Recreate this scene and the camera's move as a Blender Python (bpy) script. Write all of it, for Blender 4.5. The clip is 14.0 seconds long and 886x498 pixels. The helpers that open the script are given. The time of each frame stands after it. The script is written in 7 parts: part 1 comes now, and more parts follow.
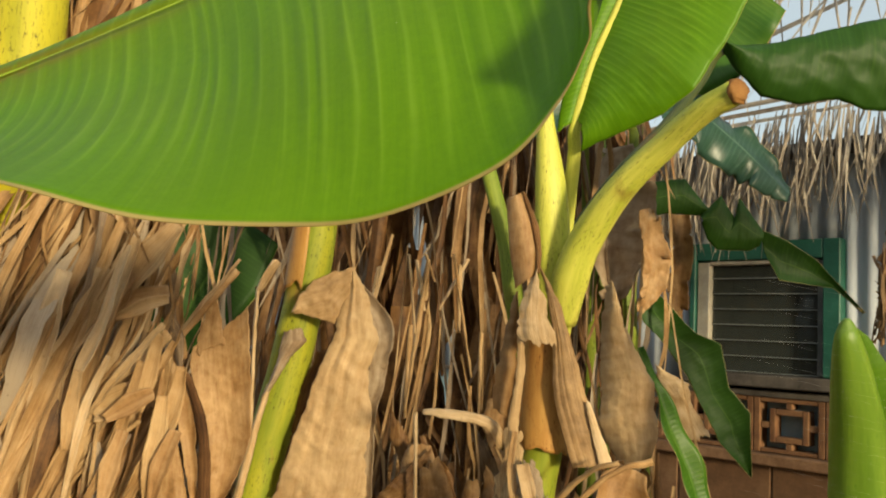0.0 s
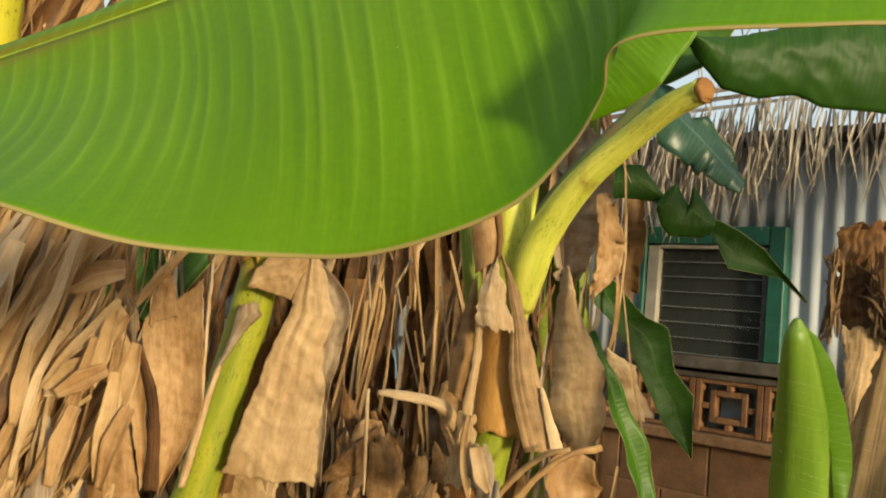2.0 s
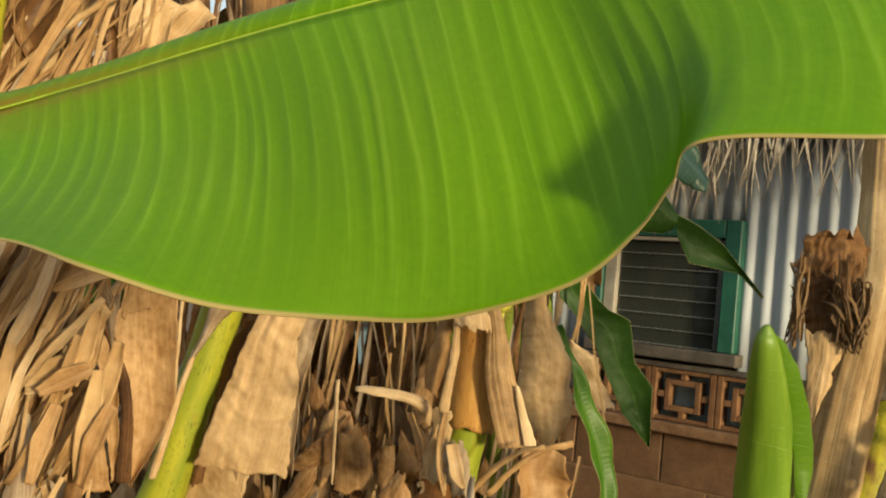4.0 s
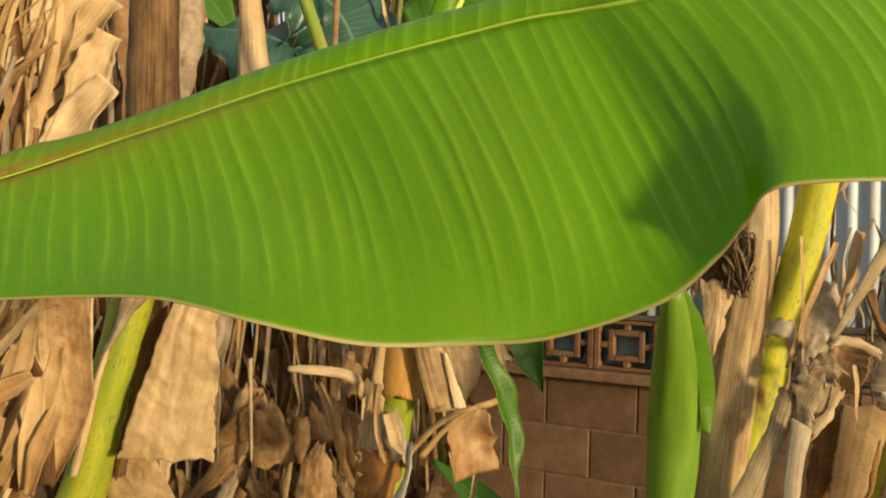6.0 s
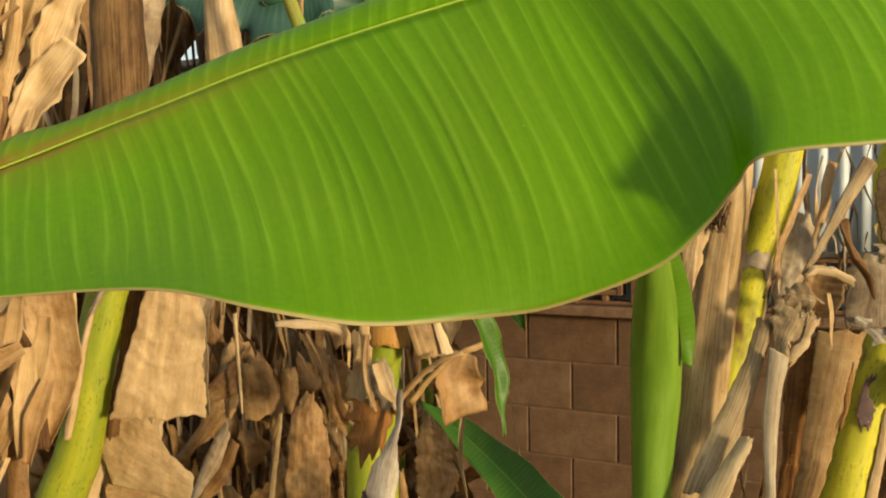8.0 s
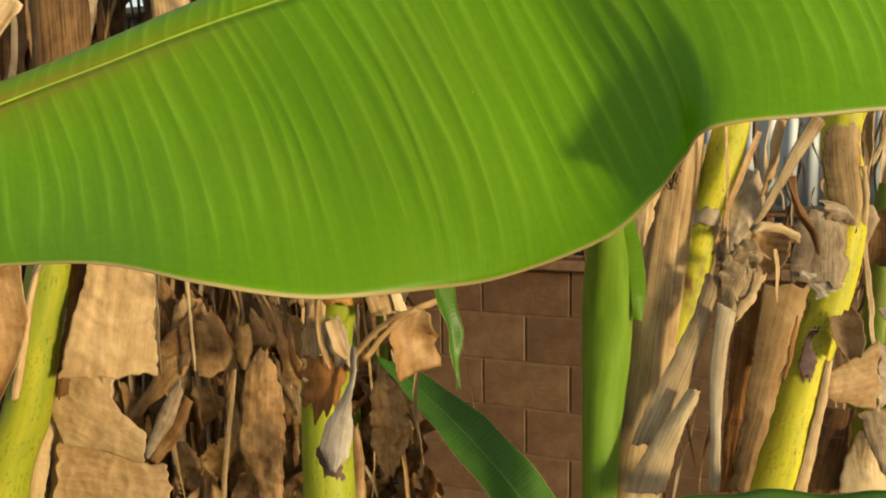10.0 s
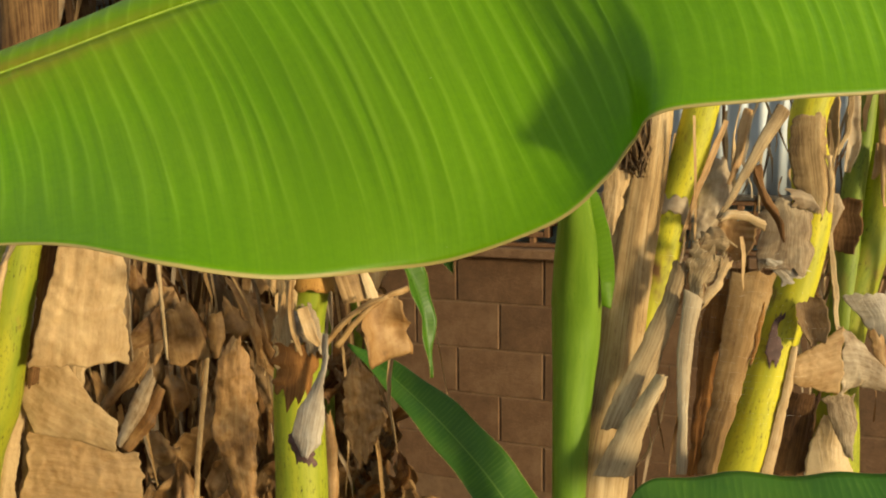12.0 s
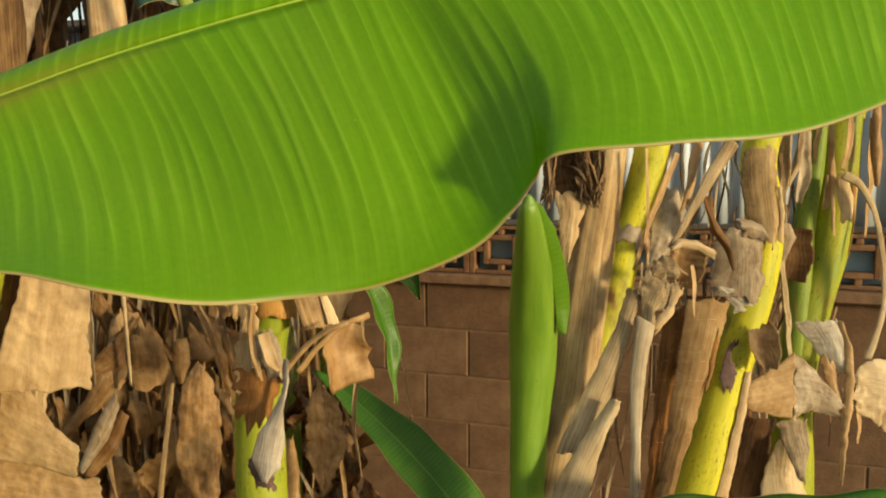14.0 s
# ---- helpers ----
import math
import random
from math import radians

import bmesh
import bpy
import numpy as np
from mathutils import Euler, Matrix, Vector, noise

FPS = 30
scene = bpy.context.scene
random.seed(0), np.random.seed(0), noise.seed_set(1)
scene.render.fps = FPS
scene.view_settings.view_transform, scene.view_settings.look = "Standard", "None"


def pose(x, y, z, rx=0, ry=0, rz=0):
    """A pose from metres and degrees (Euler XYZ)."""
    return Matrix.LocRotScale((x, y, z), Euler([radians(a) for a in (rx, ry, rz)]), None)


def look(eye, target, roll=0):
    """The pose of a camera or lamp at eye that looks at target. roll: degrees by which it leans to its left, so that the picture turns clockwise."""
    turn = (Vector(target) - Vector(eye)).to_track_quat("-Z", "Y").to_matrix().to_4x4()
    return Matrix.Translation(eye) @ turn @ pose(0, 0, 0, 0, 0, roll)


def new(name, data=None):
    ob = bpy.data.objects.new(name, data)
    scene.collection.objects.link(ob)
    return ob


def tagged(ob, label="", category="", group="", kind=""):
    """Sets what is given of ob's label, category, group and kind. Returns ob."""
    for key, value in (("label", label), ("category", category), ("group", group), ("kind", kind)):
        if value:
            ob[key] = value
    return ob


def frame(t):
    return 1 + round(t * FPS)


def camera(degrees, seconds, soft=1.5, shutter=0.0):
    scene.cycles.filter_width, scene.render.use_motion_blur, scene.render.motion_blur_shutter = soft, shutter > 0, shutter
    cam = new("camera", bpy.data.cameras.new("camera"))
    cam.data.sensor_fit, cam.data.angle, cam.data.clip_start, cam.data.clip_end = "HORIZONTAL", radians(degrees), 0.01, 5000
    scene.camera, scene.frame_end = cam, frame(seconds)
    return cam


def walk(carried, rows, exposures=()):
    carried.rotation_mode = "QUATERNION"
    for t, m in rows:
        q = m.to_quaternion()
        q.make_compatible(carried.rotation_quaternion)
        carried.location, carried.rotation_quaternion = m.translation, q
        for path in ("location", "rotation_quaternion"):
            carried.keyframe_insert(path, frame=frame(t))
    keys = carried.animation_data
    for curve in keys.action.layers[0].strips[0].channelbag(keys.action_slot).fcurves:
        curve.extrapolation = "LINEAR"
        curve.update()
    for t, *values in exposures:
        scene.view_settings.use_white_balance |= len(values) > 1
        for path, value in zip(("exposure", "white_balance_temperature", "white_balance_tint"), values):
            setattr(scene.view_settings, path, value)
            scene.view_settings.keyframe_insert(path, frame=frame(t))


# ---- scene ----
cam = camera(54.64, 14.0, soft=2.0)
PATH = [
    (0.0, pose(0.0002, -0.0000, 1.6501, 95.730, -2.732, -0.266)),
    (0.5, pose(-0.0081, 0.0066, 1.6539, 95.245, -3.585, -1.951)),
    (1.0, pose(-0.0109, 0.0076, 1.6644, 94.393, -3.794, -3.286)),
    (1.5, pose(-0.0129, 0.0049, 1.6652, 93.989, -4.309, -3.654)),
    (2.0, pose(-0.0179, -0.0001, 1.6730, 93.793, -4.726, -3.742)),
    (2.5, pose(-0.0199, -0.0064, 1.6830, 93.816, -4.899, -3.810)),
    (2.7, pose(-0.0214, -0.0004, 1.6898, 93.801, -5.089, -3.824)),
    (5.0, pose(-0.1283, -0.0379, 1.7054, 91.482, -4.193, -11.771)),
    (5.5, pose(-0.1635, -0.0450, 1.7155, 90.883, -2.671, -14.504)),
    (6.0, pose(-0.1720, -0.0458, 1.7225, 90.354, -1.565, -16.202)),
    (6.5, pose(-0.1713, -0.0475, 1.7232, 89.765, -1.510, -17.157)),
    (7.0, pose(-0.1823, -0.0563, 1.7252, 89.115, -1.285, -17.470)),
    (7.5, pose(-0.1848, -0.0576, 1.7340, 88.391, -0.673, -17.713)),
    (8.0, pose(-0.1839, -0.0505, 1.7392, 86.263, 1.059, -17.943)),
    (8.5, pose(-0.1813, -0.0449, 1.7447, 84.983, 1.462, -18.350)),
    (9.0, pose(-0.1775, -0.0438, 1.7465, 84.100, 1.032, -20.275)),
    (11.5, pose(-0.1812, -0.0550, 1.7467, 82.470, 0.803, -21.495)),
    (12.0, pose(-0.1746, -0.0584, 1.7443, 82.301, 0.715, -22.478)),
    (12.5, pose(-0.1677, -0.0640, 1.7457, 82.218, 0.652, -23.391)),
    (13.0, pose(-0.1599, -0.0702, 1.7505, 82.085, 0.610, -23.783)),
    (13.5, pose(-0.1552, -0.0765, 1.7508, 82.426, 0.474, -24.284)),
    (14.0, pose(-0.1626, -0.1003, 1.7497, 84.061, 0.290, -24.079)),
]
walk(cam, PATH, exposures=((0.0, 0.53, 6850.0, 4.0), (2.5, 0.65, 6850.0, 4.0), (5.0, 0.65, 7100.0, 3.0), (9.0, 0.62, 7150.0, 2.0), (14.0, 0.66, 7200.0, 0.0)))

# ---- light ----
SUN_AZ, SUN_EL = radians(153), radians(6.8)  # compass bearing of the sun from +y, clockwise
world = bpy.data.worlds.new("sky")
scene.world = world
world.use_nodes = True
wn = world.node_tree.nodes
sky = wn.new("ShaderNodeTexSky")
sky.sky_type, sky.sun_disc = "NISHITA", False
sky.sun_elevation, sky.sun_rotation = SUN_EL, SUN_AZ
sky.dust_density = 1.6
haze = wn.new("ShaderNodeMix")  # thin white haze over the whole sky
haze.data_type = "RGBA"
haze.inputs[0].default_value = 0.60
haze.inputs[7].default_value = (3.5, 3.9, 4.4, 1)
world.node_tree.links.new(sky.outputs[0], haze.inputs[6])
world.node_tree.links.new(haze.outputs[2], wn["Background"].inputs[0])
wn["Background"].inputs[1].default_value = 0.15
sun = new("sun", bpy.data.lights.new("sun", "SUN"))
sun.data.energy, sun.data.angle, sun.data.color = 3.3, radians(6.5), (1.0, 0.84, 0.58)
to_sun = Vector((math.sin(SUN_AZ) * math.cos(SUN_EL), math.cos(SUN_AZ) * math.cos(SUN_EL), math.sin(SUN_EL)))
sun.matrix_world = look(to_sun * 30, (0, 0, 0))


# ---- materials ----
def material(name, rough=0.6, metal=0.0, spec=0.5):
    m = bpy.data.materials.new(name)
    m.use_nodes = True
    b = m.node_tree.nodes["Principled BSDF"]
    b.inputs["Roughness"].default_value, b.inputs["Metallic"].default_value = rough, metal
    b.inputs["Specular IOR Level"].default_value = spec
    return m, m.node_tree.nodes, m.node_tree.links, b


def coords(nodes, links, uv, scale):
    tc = nodes.new("ShaderNodeTexCoord")
    mp = nodes.new("ShaderNodeMapping")
    mp.inputs["Scale"].default_value = scale
    links.new(tc.outputs["UV" if uv else "Object"], mp.inputs["Vector"])
    return mp.outputs["Vector"]


def noise_tex(nodes, links, vec, scale=1.0, detail=5.0, rough=0.6):
    n = nodes.new("ShaderNodeTexNoise")
    n.inputs["Scale"].default_value, n.inputs["Detail"].default_value, n.inputs["Roughness"].default_value = scale, detail, rough
    links.new(vec, n.inputs["Vector"])
    return n.outputs["Fac"]


def ramp(nodes, links, fac, stops):
    r = nodes.new("ShaderNodeValToRGB")
    e = r.color_ramp.elements
    while len(e) < len(stops):
        e.new(0.5)
    for k, (p, c) in zip(e, stops):
        k.position, k.color = p, (*c, 1)
    links.new(fac, r.inputs["Fac"])
    return r.outputs["Color"]


def mix(nodes, links, fac, a, b, mode="MIX"):
    x = nodes.new("ShaderNodeMix")
    x.data_type, x.blend_type = "RGBA", mode
    for sock, val in ((x.inputs[0], fac), (x.inputs[6], a), (x.inputs[7], b)):
        if isinstance(val, (int, float)):
            sock.default_value = val
        elif isinstance(val, tuple):
            sock.default_value = (*val, 1)
        else:
            links.new(val, sock)
    return x.outputs[2]


def calc(nodes, links, op, a, b=0.0, c=0.0):
    x = nodes.new("ShaderNodeMath")
    x.operation = op
    for sock, val in zip(x.inputs, (a, b, c)):
        if isinstance(val, (int, float)):
            sock.default_value = val
        else:
            links.new(val, sock)
    return x.outputs[0]


def bump(nodes, links, b, height, strength, dist):
    x = nodes.new("ShaderNodeBump")
    x.inputs["Strength"].default_value, x.inputs["Distance"].default_value = strength, dist
    links.new(height, x.inputs["Height"])
    links.new(x.outputs[0], b.inputs["Normal"])


def see_through(m, nodes, links, b, colour, amount):
    """Light that shines through a thin blade."""
    t = nodes.new("ShaderNodeBsdfTranslucent")
    links.new(colour, t.inputs["Color"])
    mx = nodes.new("ShaderNodeMixShader")
    mx.inputs[0].default_value = amount
    links.new(b.outputs[0], mx.inputs[1])
    links.new(t.outputs[0], mx.inputs[2])
    links.new(mx.outputs[0], nodes["Material Output"].inputs["Surface"])


def split_uv(nodes, links):
    tc = nodes.new("ShaderNodeTexCoord")
    s = nodes.new("ShaderNodeSeparateXYZ")
    links.new(tc.outputs["UV"], s.inputs[0])
    return s.outputs[0], s.outputs[1]


def green_leaf(name, dark, light, vein, rough=0.42, pitch=0.0105, glow=0.3, rib=0.035, edge=(0.46, 0.37, 0.15), blotch=(0.16, 0.26, 0.02), gloss=0.4, relief=0.35, lines=0.45, scuff=0.0):
    """A banana blade: pleats between the side veins, fine veins, blotches, dust and a dry rim; scuff: brown wear by the midrib near the tip."""
    m, n, l, b = material(name, rough, spec=gloss)
    u, v = split_uv(n, l)
    av = calc(n, l, "ABSOLUTE", v)
    wob = noise_tex(n, l, coords(n, l, True, (42, 0.5, 1)), 1.0, 3)
    ph = calc(n, l, "MULTIPLY_ADD", u, 6.2832 / pitch, calc(n, l, "MULTIPLY", wob, 13.0))
    wave = calc(n, l, "MULTIPLY_ADD", calc(n, l, "SINE", ph), 0.5, 0.5)
    fine = noise_tex(n, l, coords(n, l, True, (520, 2.0, 1)), 1.0, 3)
    big = noise_tex(n, l, coords(n, l, False, (7, 7, 7)), 1.0, 4)
    cell = noise_tex(n, l, coords(n, l, False, (240, 240, 240)), 1.0, 4, 0.7)
    strength = ramp(n, l, noise_tex(n, l, coords(n, l, True, (16, 1.6, 1)), 1.0, 3), [(0.30, (0.12, 0.12, 0.12)), (0.68, (1, 1, 1))])
    strength = calc(n, l, "MULTIPLY", strength, ramp(n, l, av, [(0.70, (1, 1, 1)), (0.94, (0.12, 0.12, 0.12))]))
    swell = calc(n, l, "MULTIPLY", wave, strength)
    tone = calc(n, l, "ADD", calc(n, l, "MULTIPLY_ADD", fine, 0.50, calc(n, l, "MULTIPLY_ADD", swell, 0.26, 0.0)), calc(n, l, "MULTIPLY_ADD", cell, 0.5, -0.25))
    c = mix(n, l, tone, dark, light)
    c = mix(n, l, calc(n, l, "MULTIPLY", calc(n, l, "MULTIPLY", calc(n, l, "POWER", wave, 12.0), strength), lines), c, vein)
    spots = ramp(n, l, big, [(0.42, (0, 0, 0)), (0.75, (1, 1, 1))])
    c = mix(n, l, calc(n, l, "MULTIPLY", spots, 0.35), c, blotch)
    bands = noise_tex(n, l, coords(n, l, True, (30, 0.25, 1)), 1.0, 2)
    c = mix(n, l, calc(n, l, "MULTIPLY", ramp(n, l, bands, [(0.45, (0, 0, 0)), (0.70, (1, 1, 1))]), 0.32), c, dark)
    ribm = ramp(n, l, av, [(rib * 0.6, (1, 1, 1)), (rib, (0, 0, 0))])
    c = mix(n, l, ribm, c, vein)
    if scuff:
        near = calc(n, l, "MULTIPLY", ramp(n, l, av, [(0.035, (1, 1, 1)), (0.07, (0.35, 0.35, 0.35)), (0.32, (0, 0, 0))]), ramp(n, l, u, [(0.12, (1, 1, 1)), (0.30, (0, 0, 0))]))
        worn = ramp(n, l, noise_tex(n, l, coords(n, l, False, (60, 60, 60)), 1.0, 6, 0.75), [(0.22, (0, 0, 0)), (0.46, (1, 1, 1))])
        c = mix(n, l, calc(n, l, "MULTIPLY", calc(n, l, "MULTIPLY", near, worn), scuff), c, (0.23, 0.17, 0.025))
    dust = noise_tex(n, l, coords(n, l, False, (420, 420, 420)), 1.0, 2)
    c = mix(n, l, calc(n, l, "MULTIPLY", ramp(n, l, dust, [(0.80, (0, 0, 0)), (0.83, (1, 1, 1))]), 0.6), c, (0.55, 0.60, 0.40))
    rim = ramp(n, l, av, [(0.984, (0, 0, 0)), (0.992, (1, 1, 1))])
    c = mix(n, l, rim, c, edge)
    l.new(c, b.inputs["Base Color"])
    bump(n, l, b, calc(n, l, "MULTIPLY_ADD", cell, 0.25, calc(n, l, "MULTIPLY_ADD", fine, 0.3, swell)), relief, 0.0012)
    see_through(m, n, l, b, c, glow)
    return m


def dry_leaf(name, dark, mid, light, rough=0.62, glow=0.12, along=True):
    m, n, l, b = material(name, rough, spec=0.4)
    fib = noise_tex(n, l, coords(n, l, True, (7, 9, 1) if along else (9, 1.6, 1)), 1.0, 7, 0.7)
    cross = noise_tex(n, l, coords(n, l, True, (60, 9, 1) if along else (330, 2.5, 1)), 1.0, 4)
    pleat = noise_tex(n, l, coords(n, l, True, (16, 5, 1) if along else (60, 1.2, 1)), 1.0, 3)
    big = noise_tex(n, l, coords(n, l, False, (13, 13, 13)), 1.0, 6, 0.65)
    speck = noise_tex(n, l, coords(n, l, False, (160, 160, 160)), 1.0, 3)
    info = n.new("ShaderNodeObjectInfo")
    geo = n.new("ShaderNodeNewGeometry")
    own = calc(n, l, "ADD", calc(n, l, "MULTIPLY", info.outputs["Random"], 0.18), calc(n, l, "MULTIPLY_ADD", geo.outputs["Random Per Island"], 0.34, -0.39))
    f = calc(n, l, "ADD", calc(n, l, "MULTIPLY_ADD", fib, 0.75, calc(n, l, "MULTIPLY_ADD", big, 0.75, -0.15)), calc(n, l, "ADD", own, 0.07))
    f = calc(n, l, "ADD", f, calc(n, l, "MULTIPLY_ADD", cross, 0.10, -0.05))
    f = calc(n, l, "ADD", f, calc(n, l, "MULTIPLY_ADD", pleat, 0.3, -0.15))
    wrinkle = noise_tex(n, l, coords(n, l, False, (38, 38, 22)), 1.0, 4, 0.55)
    f = calc(n, l, "ADD", f, calc(n, l, "MULTIPLY_ADD", wrinkle, 0.30, -0.15))
    c = ramp(n, l, f, [(0.18, dark), (0.46, mid), (0.80, light)])
    c = mix(n, l, calc(n, l, "MULTIPLY", ramp(n, l, speck, [(0.66, (0, 0, 0)), (0.74, (1, 1, 1))]), 0.35), c, dark)
    l.new(c, b.inputs["Base Color"])
    h = calc(n, l, "MULTIPLY_ADD", wrinkle, 0.45, calc(n, l, "MULTIPLY_ADD", cross, 0.04, calc(n, l, "MULTIPLY_ADD", pleat, 0.9, calc(n, l, "MULTIPLY_ADD", fib, 0.6, calc(n, l, "MULTIPLY", big, 0.6)))))
    h = calc(n, l, "MULTIPLY_ADD", speck, 0.12, h)
    bump(n, l, b, h, 0.5, 0.004)
    see_through(m, n, l, b, c, glow)
    return m


def fibrous(name, dark, mid, light, rough=0.8):
    """Old sheaths: long fibres with dark clefts between them."""
    m, n, l, b = material(name, rough, spec=0.25)
    wide = noise_tex(n, l, coords(n, l, True, (2.0, 4.5, 1)), 1.0, 4, 0.6)
    mid_ = noise_tex(n, l, coords(n, l, True, (4.5, 20, 1)), 1.0, 4, 0.65)
    fine = noise_tex(n, l, coords(n, l, True, (9, 70, 1)), 1.0, 4, 0.7)
    big = noise_tex(n, l, coords(n, l, False, (11, 11, 6)), 1.0, 6, 0.65)
    speck = noise_tex(n, l, coords(n, l, False, (120, 120, 70)), 1.0, 4, 0.7)
    info = n.new("ShaderNodeObjectInfo")
    f = calc(n, l, "MULTIPLY_ADD", wide, 0.40, calc(n, l, "MULTIPLY_ADD", fine, 0.45, calc(n, l, "MULTIPLY_ADD", big, 0.80, calc(n, l, "MULTIPLY_ADD", info.outputs["Random"], 0.16, -0.72))))
    f = calc(n, l, "ADD", f, calc(n, l, "MULTIPLY", mid_, 0.45))
    c = ramp(n, l, f, [(0.22, dark), (0.46, mid), (0.75, light)])
    c = mix(n, l, calc(n, l, "MULTIPLY", ramp(n, l, speck, [(0.60, (0, 0, 0)), (0.70, (1, 1, 1))]), 0.45), c, dark)
    l.new(c, b.inputs["Base Color"])
    bump(n, l, b, calc(n, l, "MULTIPLY_ADD", fine, 0.35, mid_), 0.6, 0.0016)
    return m


def stem_skin(name, low, high, fleck=(0.02, 0.012, 0.006), patch=(0.30, 0.15, 0.05), amount=0.5, rough=0.42, streak=(0.46, 0.48, 0.12)):
    m, n, l, b = material(name, rough, spec=0.25)
    long = noise_tex(n, l, coords(n, l, True, (5, 9, 1)), 1.0, 4)
    small = noise_tex(n, l, coords(n, l, True, (70, 55, 1)), 1.0, 5, 0.75)
    big = noise_tex(n, l, coords(n, l, False, (9, 9, 5)), 1.0, 4)
    fibre = noise_tex(n, l, coords(n, l, True, (6, 90, 1)), 1.0, 3)
    c = mix(n, l, ramp(n, l, long, [(0.35, (0, 0, 0)), (0.65, (1, 1, 1))]), low, high)
    c = mix(n, l, calc(n, l, "MULTIPLY", fibre, 0.25), c, streak)
    where = ramp(n, l, noise_tex(n, l, coords(n, l, True, (14, 5, 1)), 1.0, 3), [(0.38, (0, 0, 0)), (0.58, (1, 1, 1))])
    c = mix(n, l, calc(n, l, "MULTIPLY", ramp(n, l, small, [(0.54, (0, 0, 0)), (0.66, (1, 1, 1))]), where), c, fleck)
    c = mix(n, l, calc(n, l, "MULTIPLY", ramp(n, l, big, [(0.58, (0, 0, 0)), (0.68, (1, 1, 1))]), amount), c, patch)
    l.new(c, b.inputs["Base Color"])
    bump(n, l, b, calc(n, l, "MULTIPLY_ADD", fibre, 0.6, small), 0.25, 0.002)
    return m


def rough_stuff(name, stops, scale, rough=0.85, strength=0.5, dist=0.006, metal=0.0, stretch=(1, 1, 1)):
    m, n, l, b = material(name, rough, metal)
    v = coords(n, l, False, tuple(scale * s for s in stretch))
    a = noise_tex(n, l, v, 1.0, 6, 0.65)
    f = noise_tex(n, l, v, 9.0, 4)
    info = n.new("ShaderNodeObjectInfo")
    k = calc(n, l, "ADD", calc(n, l, "MULTIPLY_ADD", f, 0.25, a), calc(n, l, "MULTIPLY_ADD", info.outputs["Random"], 0.16, -0.2))
    l.new(ramp(n, l, k, stops), b.inputs["Base Color"])
    bump(n, l, b, calc(n, l, "MULTIPLY_ADD", f, 0.6, a), strength, dist)
    return m


M_FRONT = green_leaf("fresh_leaf_blade", (0.104, 0.268, 0.002), (0.224, 0.455, 0.006), (0.30, 0.52, 0.04), 0.40, glow=0.42, pitch=0.0100, rib=0.008, gloss=0.24, relief=0.42, lines=0.60, scuff=1.0)
M_SUNLEAF = green_leaf("sunlit_leaf_blade", (0.104, 0.268, 0.002), (0.224, 0.455, 0.006), (0.30, 0.52, 0.04), 0.46, glow=0.42, pitch=0.0100, rib=0.008, gloss=0.35, relief=0.3)
M_LEAF = green_leaf("leaf_blade", (0.035, 0.120, 0.008), (0.075, 0.195, 0.012), (0.12, 0.24, 0.030), 0.46, pitch=0.012, glow=0.28)
# leaf green darkened in its colour for blades that hang in shade
M_DARK = green_leaf("shaded_leaf_blade", (0.018, 0.062, 0.006), (0.036, 0.100, 0.009), (0.060, 0.135, 0.016), 0.5, pitch=0.013, glow=0.22, blotch=(0.04, 0.11, 0.010), relief=0.10, gloss=0.24)

M_SPEAR = stem_skin("rolled_leaf_blade", (0.085, 0.165, 0.010), (0.150, 0.250, 0.022), fleck=(0.08, 0.17, 0.010), patch=(0.15, 0.24, 0.030), amount=0.35, rough=0.36, streak=(0.17, 0.26, 0.045))
M_SPEAR.node_tree.nodes["Principled BSDF"].inputs["Specular IOR Level"].default_value = 0.4
M_MIDRIB = stem_skin("midrib_skin", (0.21, 0.35, 0.022), (0.31, 0.44, 0.045), patch=(0.26, 0.19, 0.05), amount=0.5)
M_DRY = dry_leaf("dry_leaf", (0.085, 0.038, 0.014), (0.31, 0.165, 0.062), (0.51, 0.325, 0.158), along=False)
M_STRAW = dry_leaf("dry_straw", (0.11, 0.052, 0.020), (0.36, 0.205, 0.080), (0.62, 0.42, 0.215))
M_PALE = dry_leaf("bleached_dry_leaf", (0.16, 0.088, 0.038), (0.45, 0.285, 0.130), (0.70, 0.52, 0.32))
M_TAN = dry_leaf("smooth_tan_leaf", (0.20, 0.115, 0.050), (0.40, 0.245, 0.110), (0.56, 0.385, 0.205), along=False)
M_GREY = dry_leaf("weathered_dry_leaf", (0.065, 0.038, 0.020), (0.25, 0.165, 0.095), (0.50, 0.39, 0.27), along=False)
M_GREYS = dry_leaf("weathered_dry_strip", (0.075, 0.046, 0.026), (0.26, 0.175, 0.105), (0.48, 0.38, 0.27))
M_THATCH = dry_leaf("grey_palm_thatch", (0.15, 0.115, 0.085), (0.36, 0.30, 0.235), (0.58, 0.52, 0.43))
M_BROWN = dry_leaf("brown_dry_leaf", (0.042, 0.018, 0.006), (0.165, 0.076, 0.024), (0.33, 0.19, 0.075), along=False)
M_STEM = stem_skin("yellow_green_stem", (0.16, 0.205, 0.008), (0.31, 0.30, 0.012), amount=0.7, rough=0.55)
M_STEM2 = stem_skin("ripe_yellow_stem", (0.34, 0.32, 0.012), (0.56, 0.475, 0.018), patch=(0.13, 0.050, 0.022), amount=0.95, rough=0.55)
M_PETIOLE = stem_skin("petiole_skin", (0.42, 0.45, 0.045), (0.64, 0.61, 0.11), patch=(0.22, 0.14, 0.03), amount=0.7)
M_GREENST = stem_skin("green_petiole_skin", (0.09, 0.150, 0.010), (0.19, 0.25, 0.022), amount=0.3, rough=0.55)
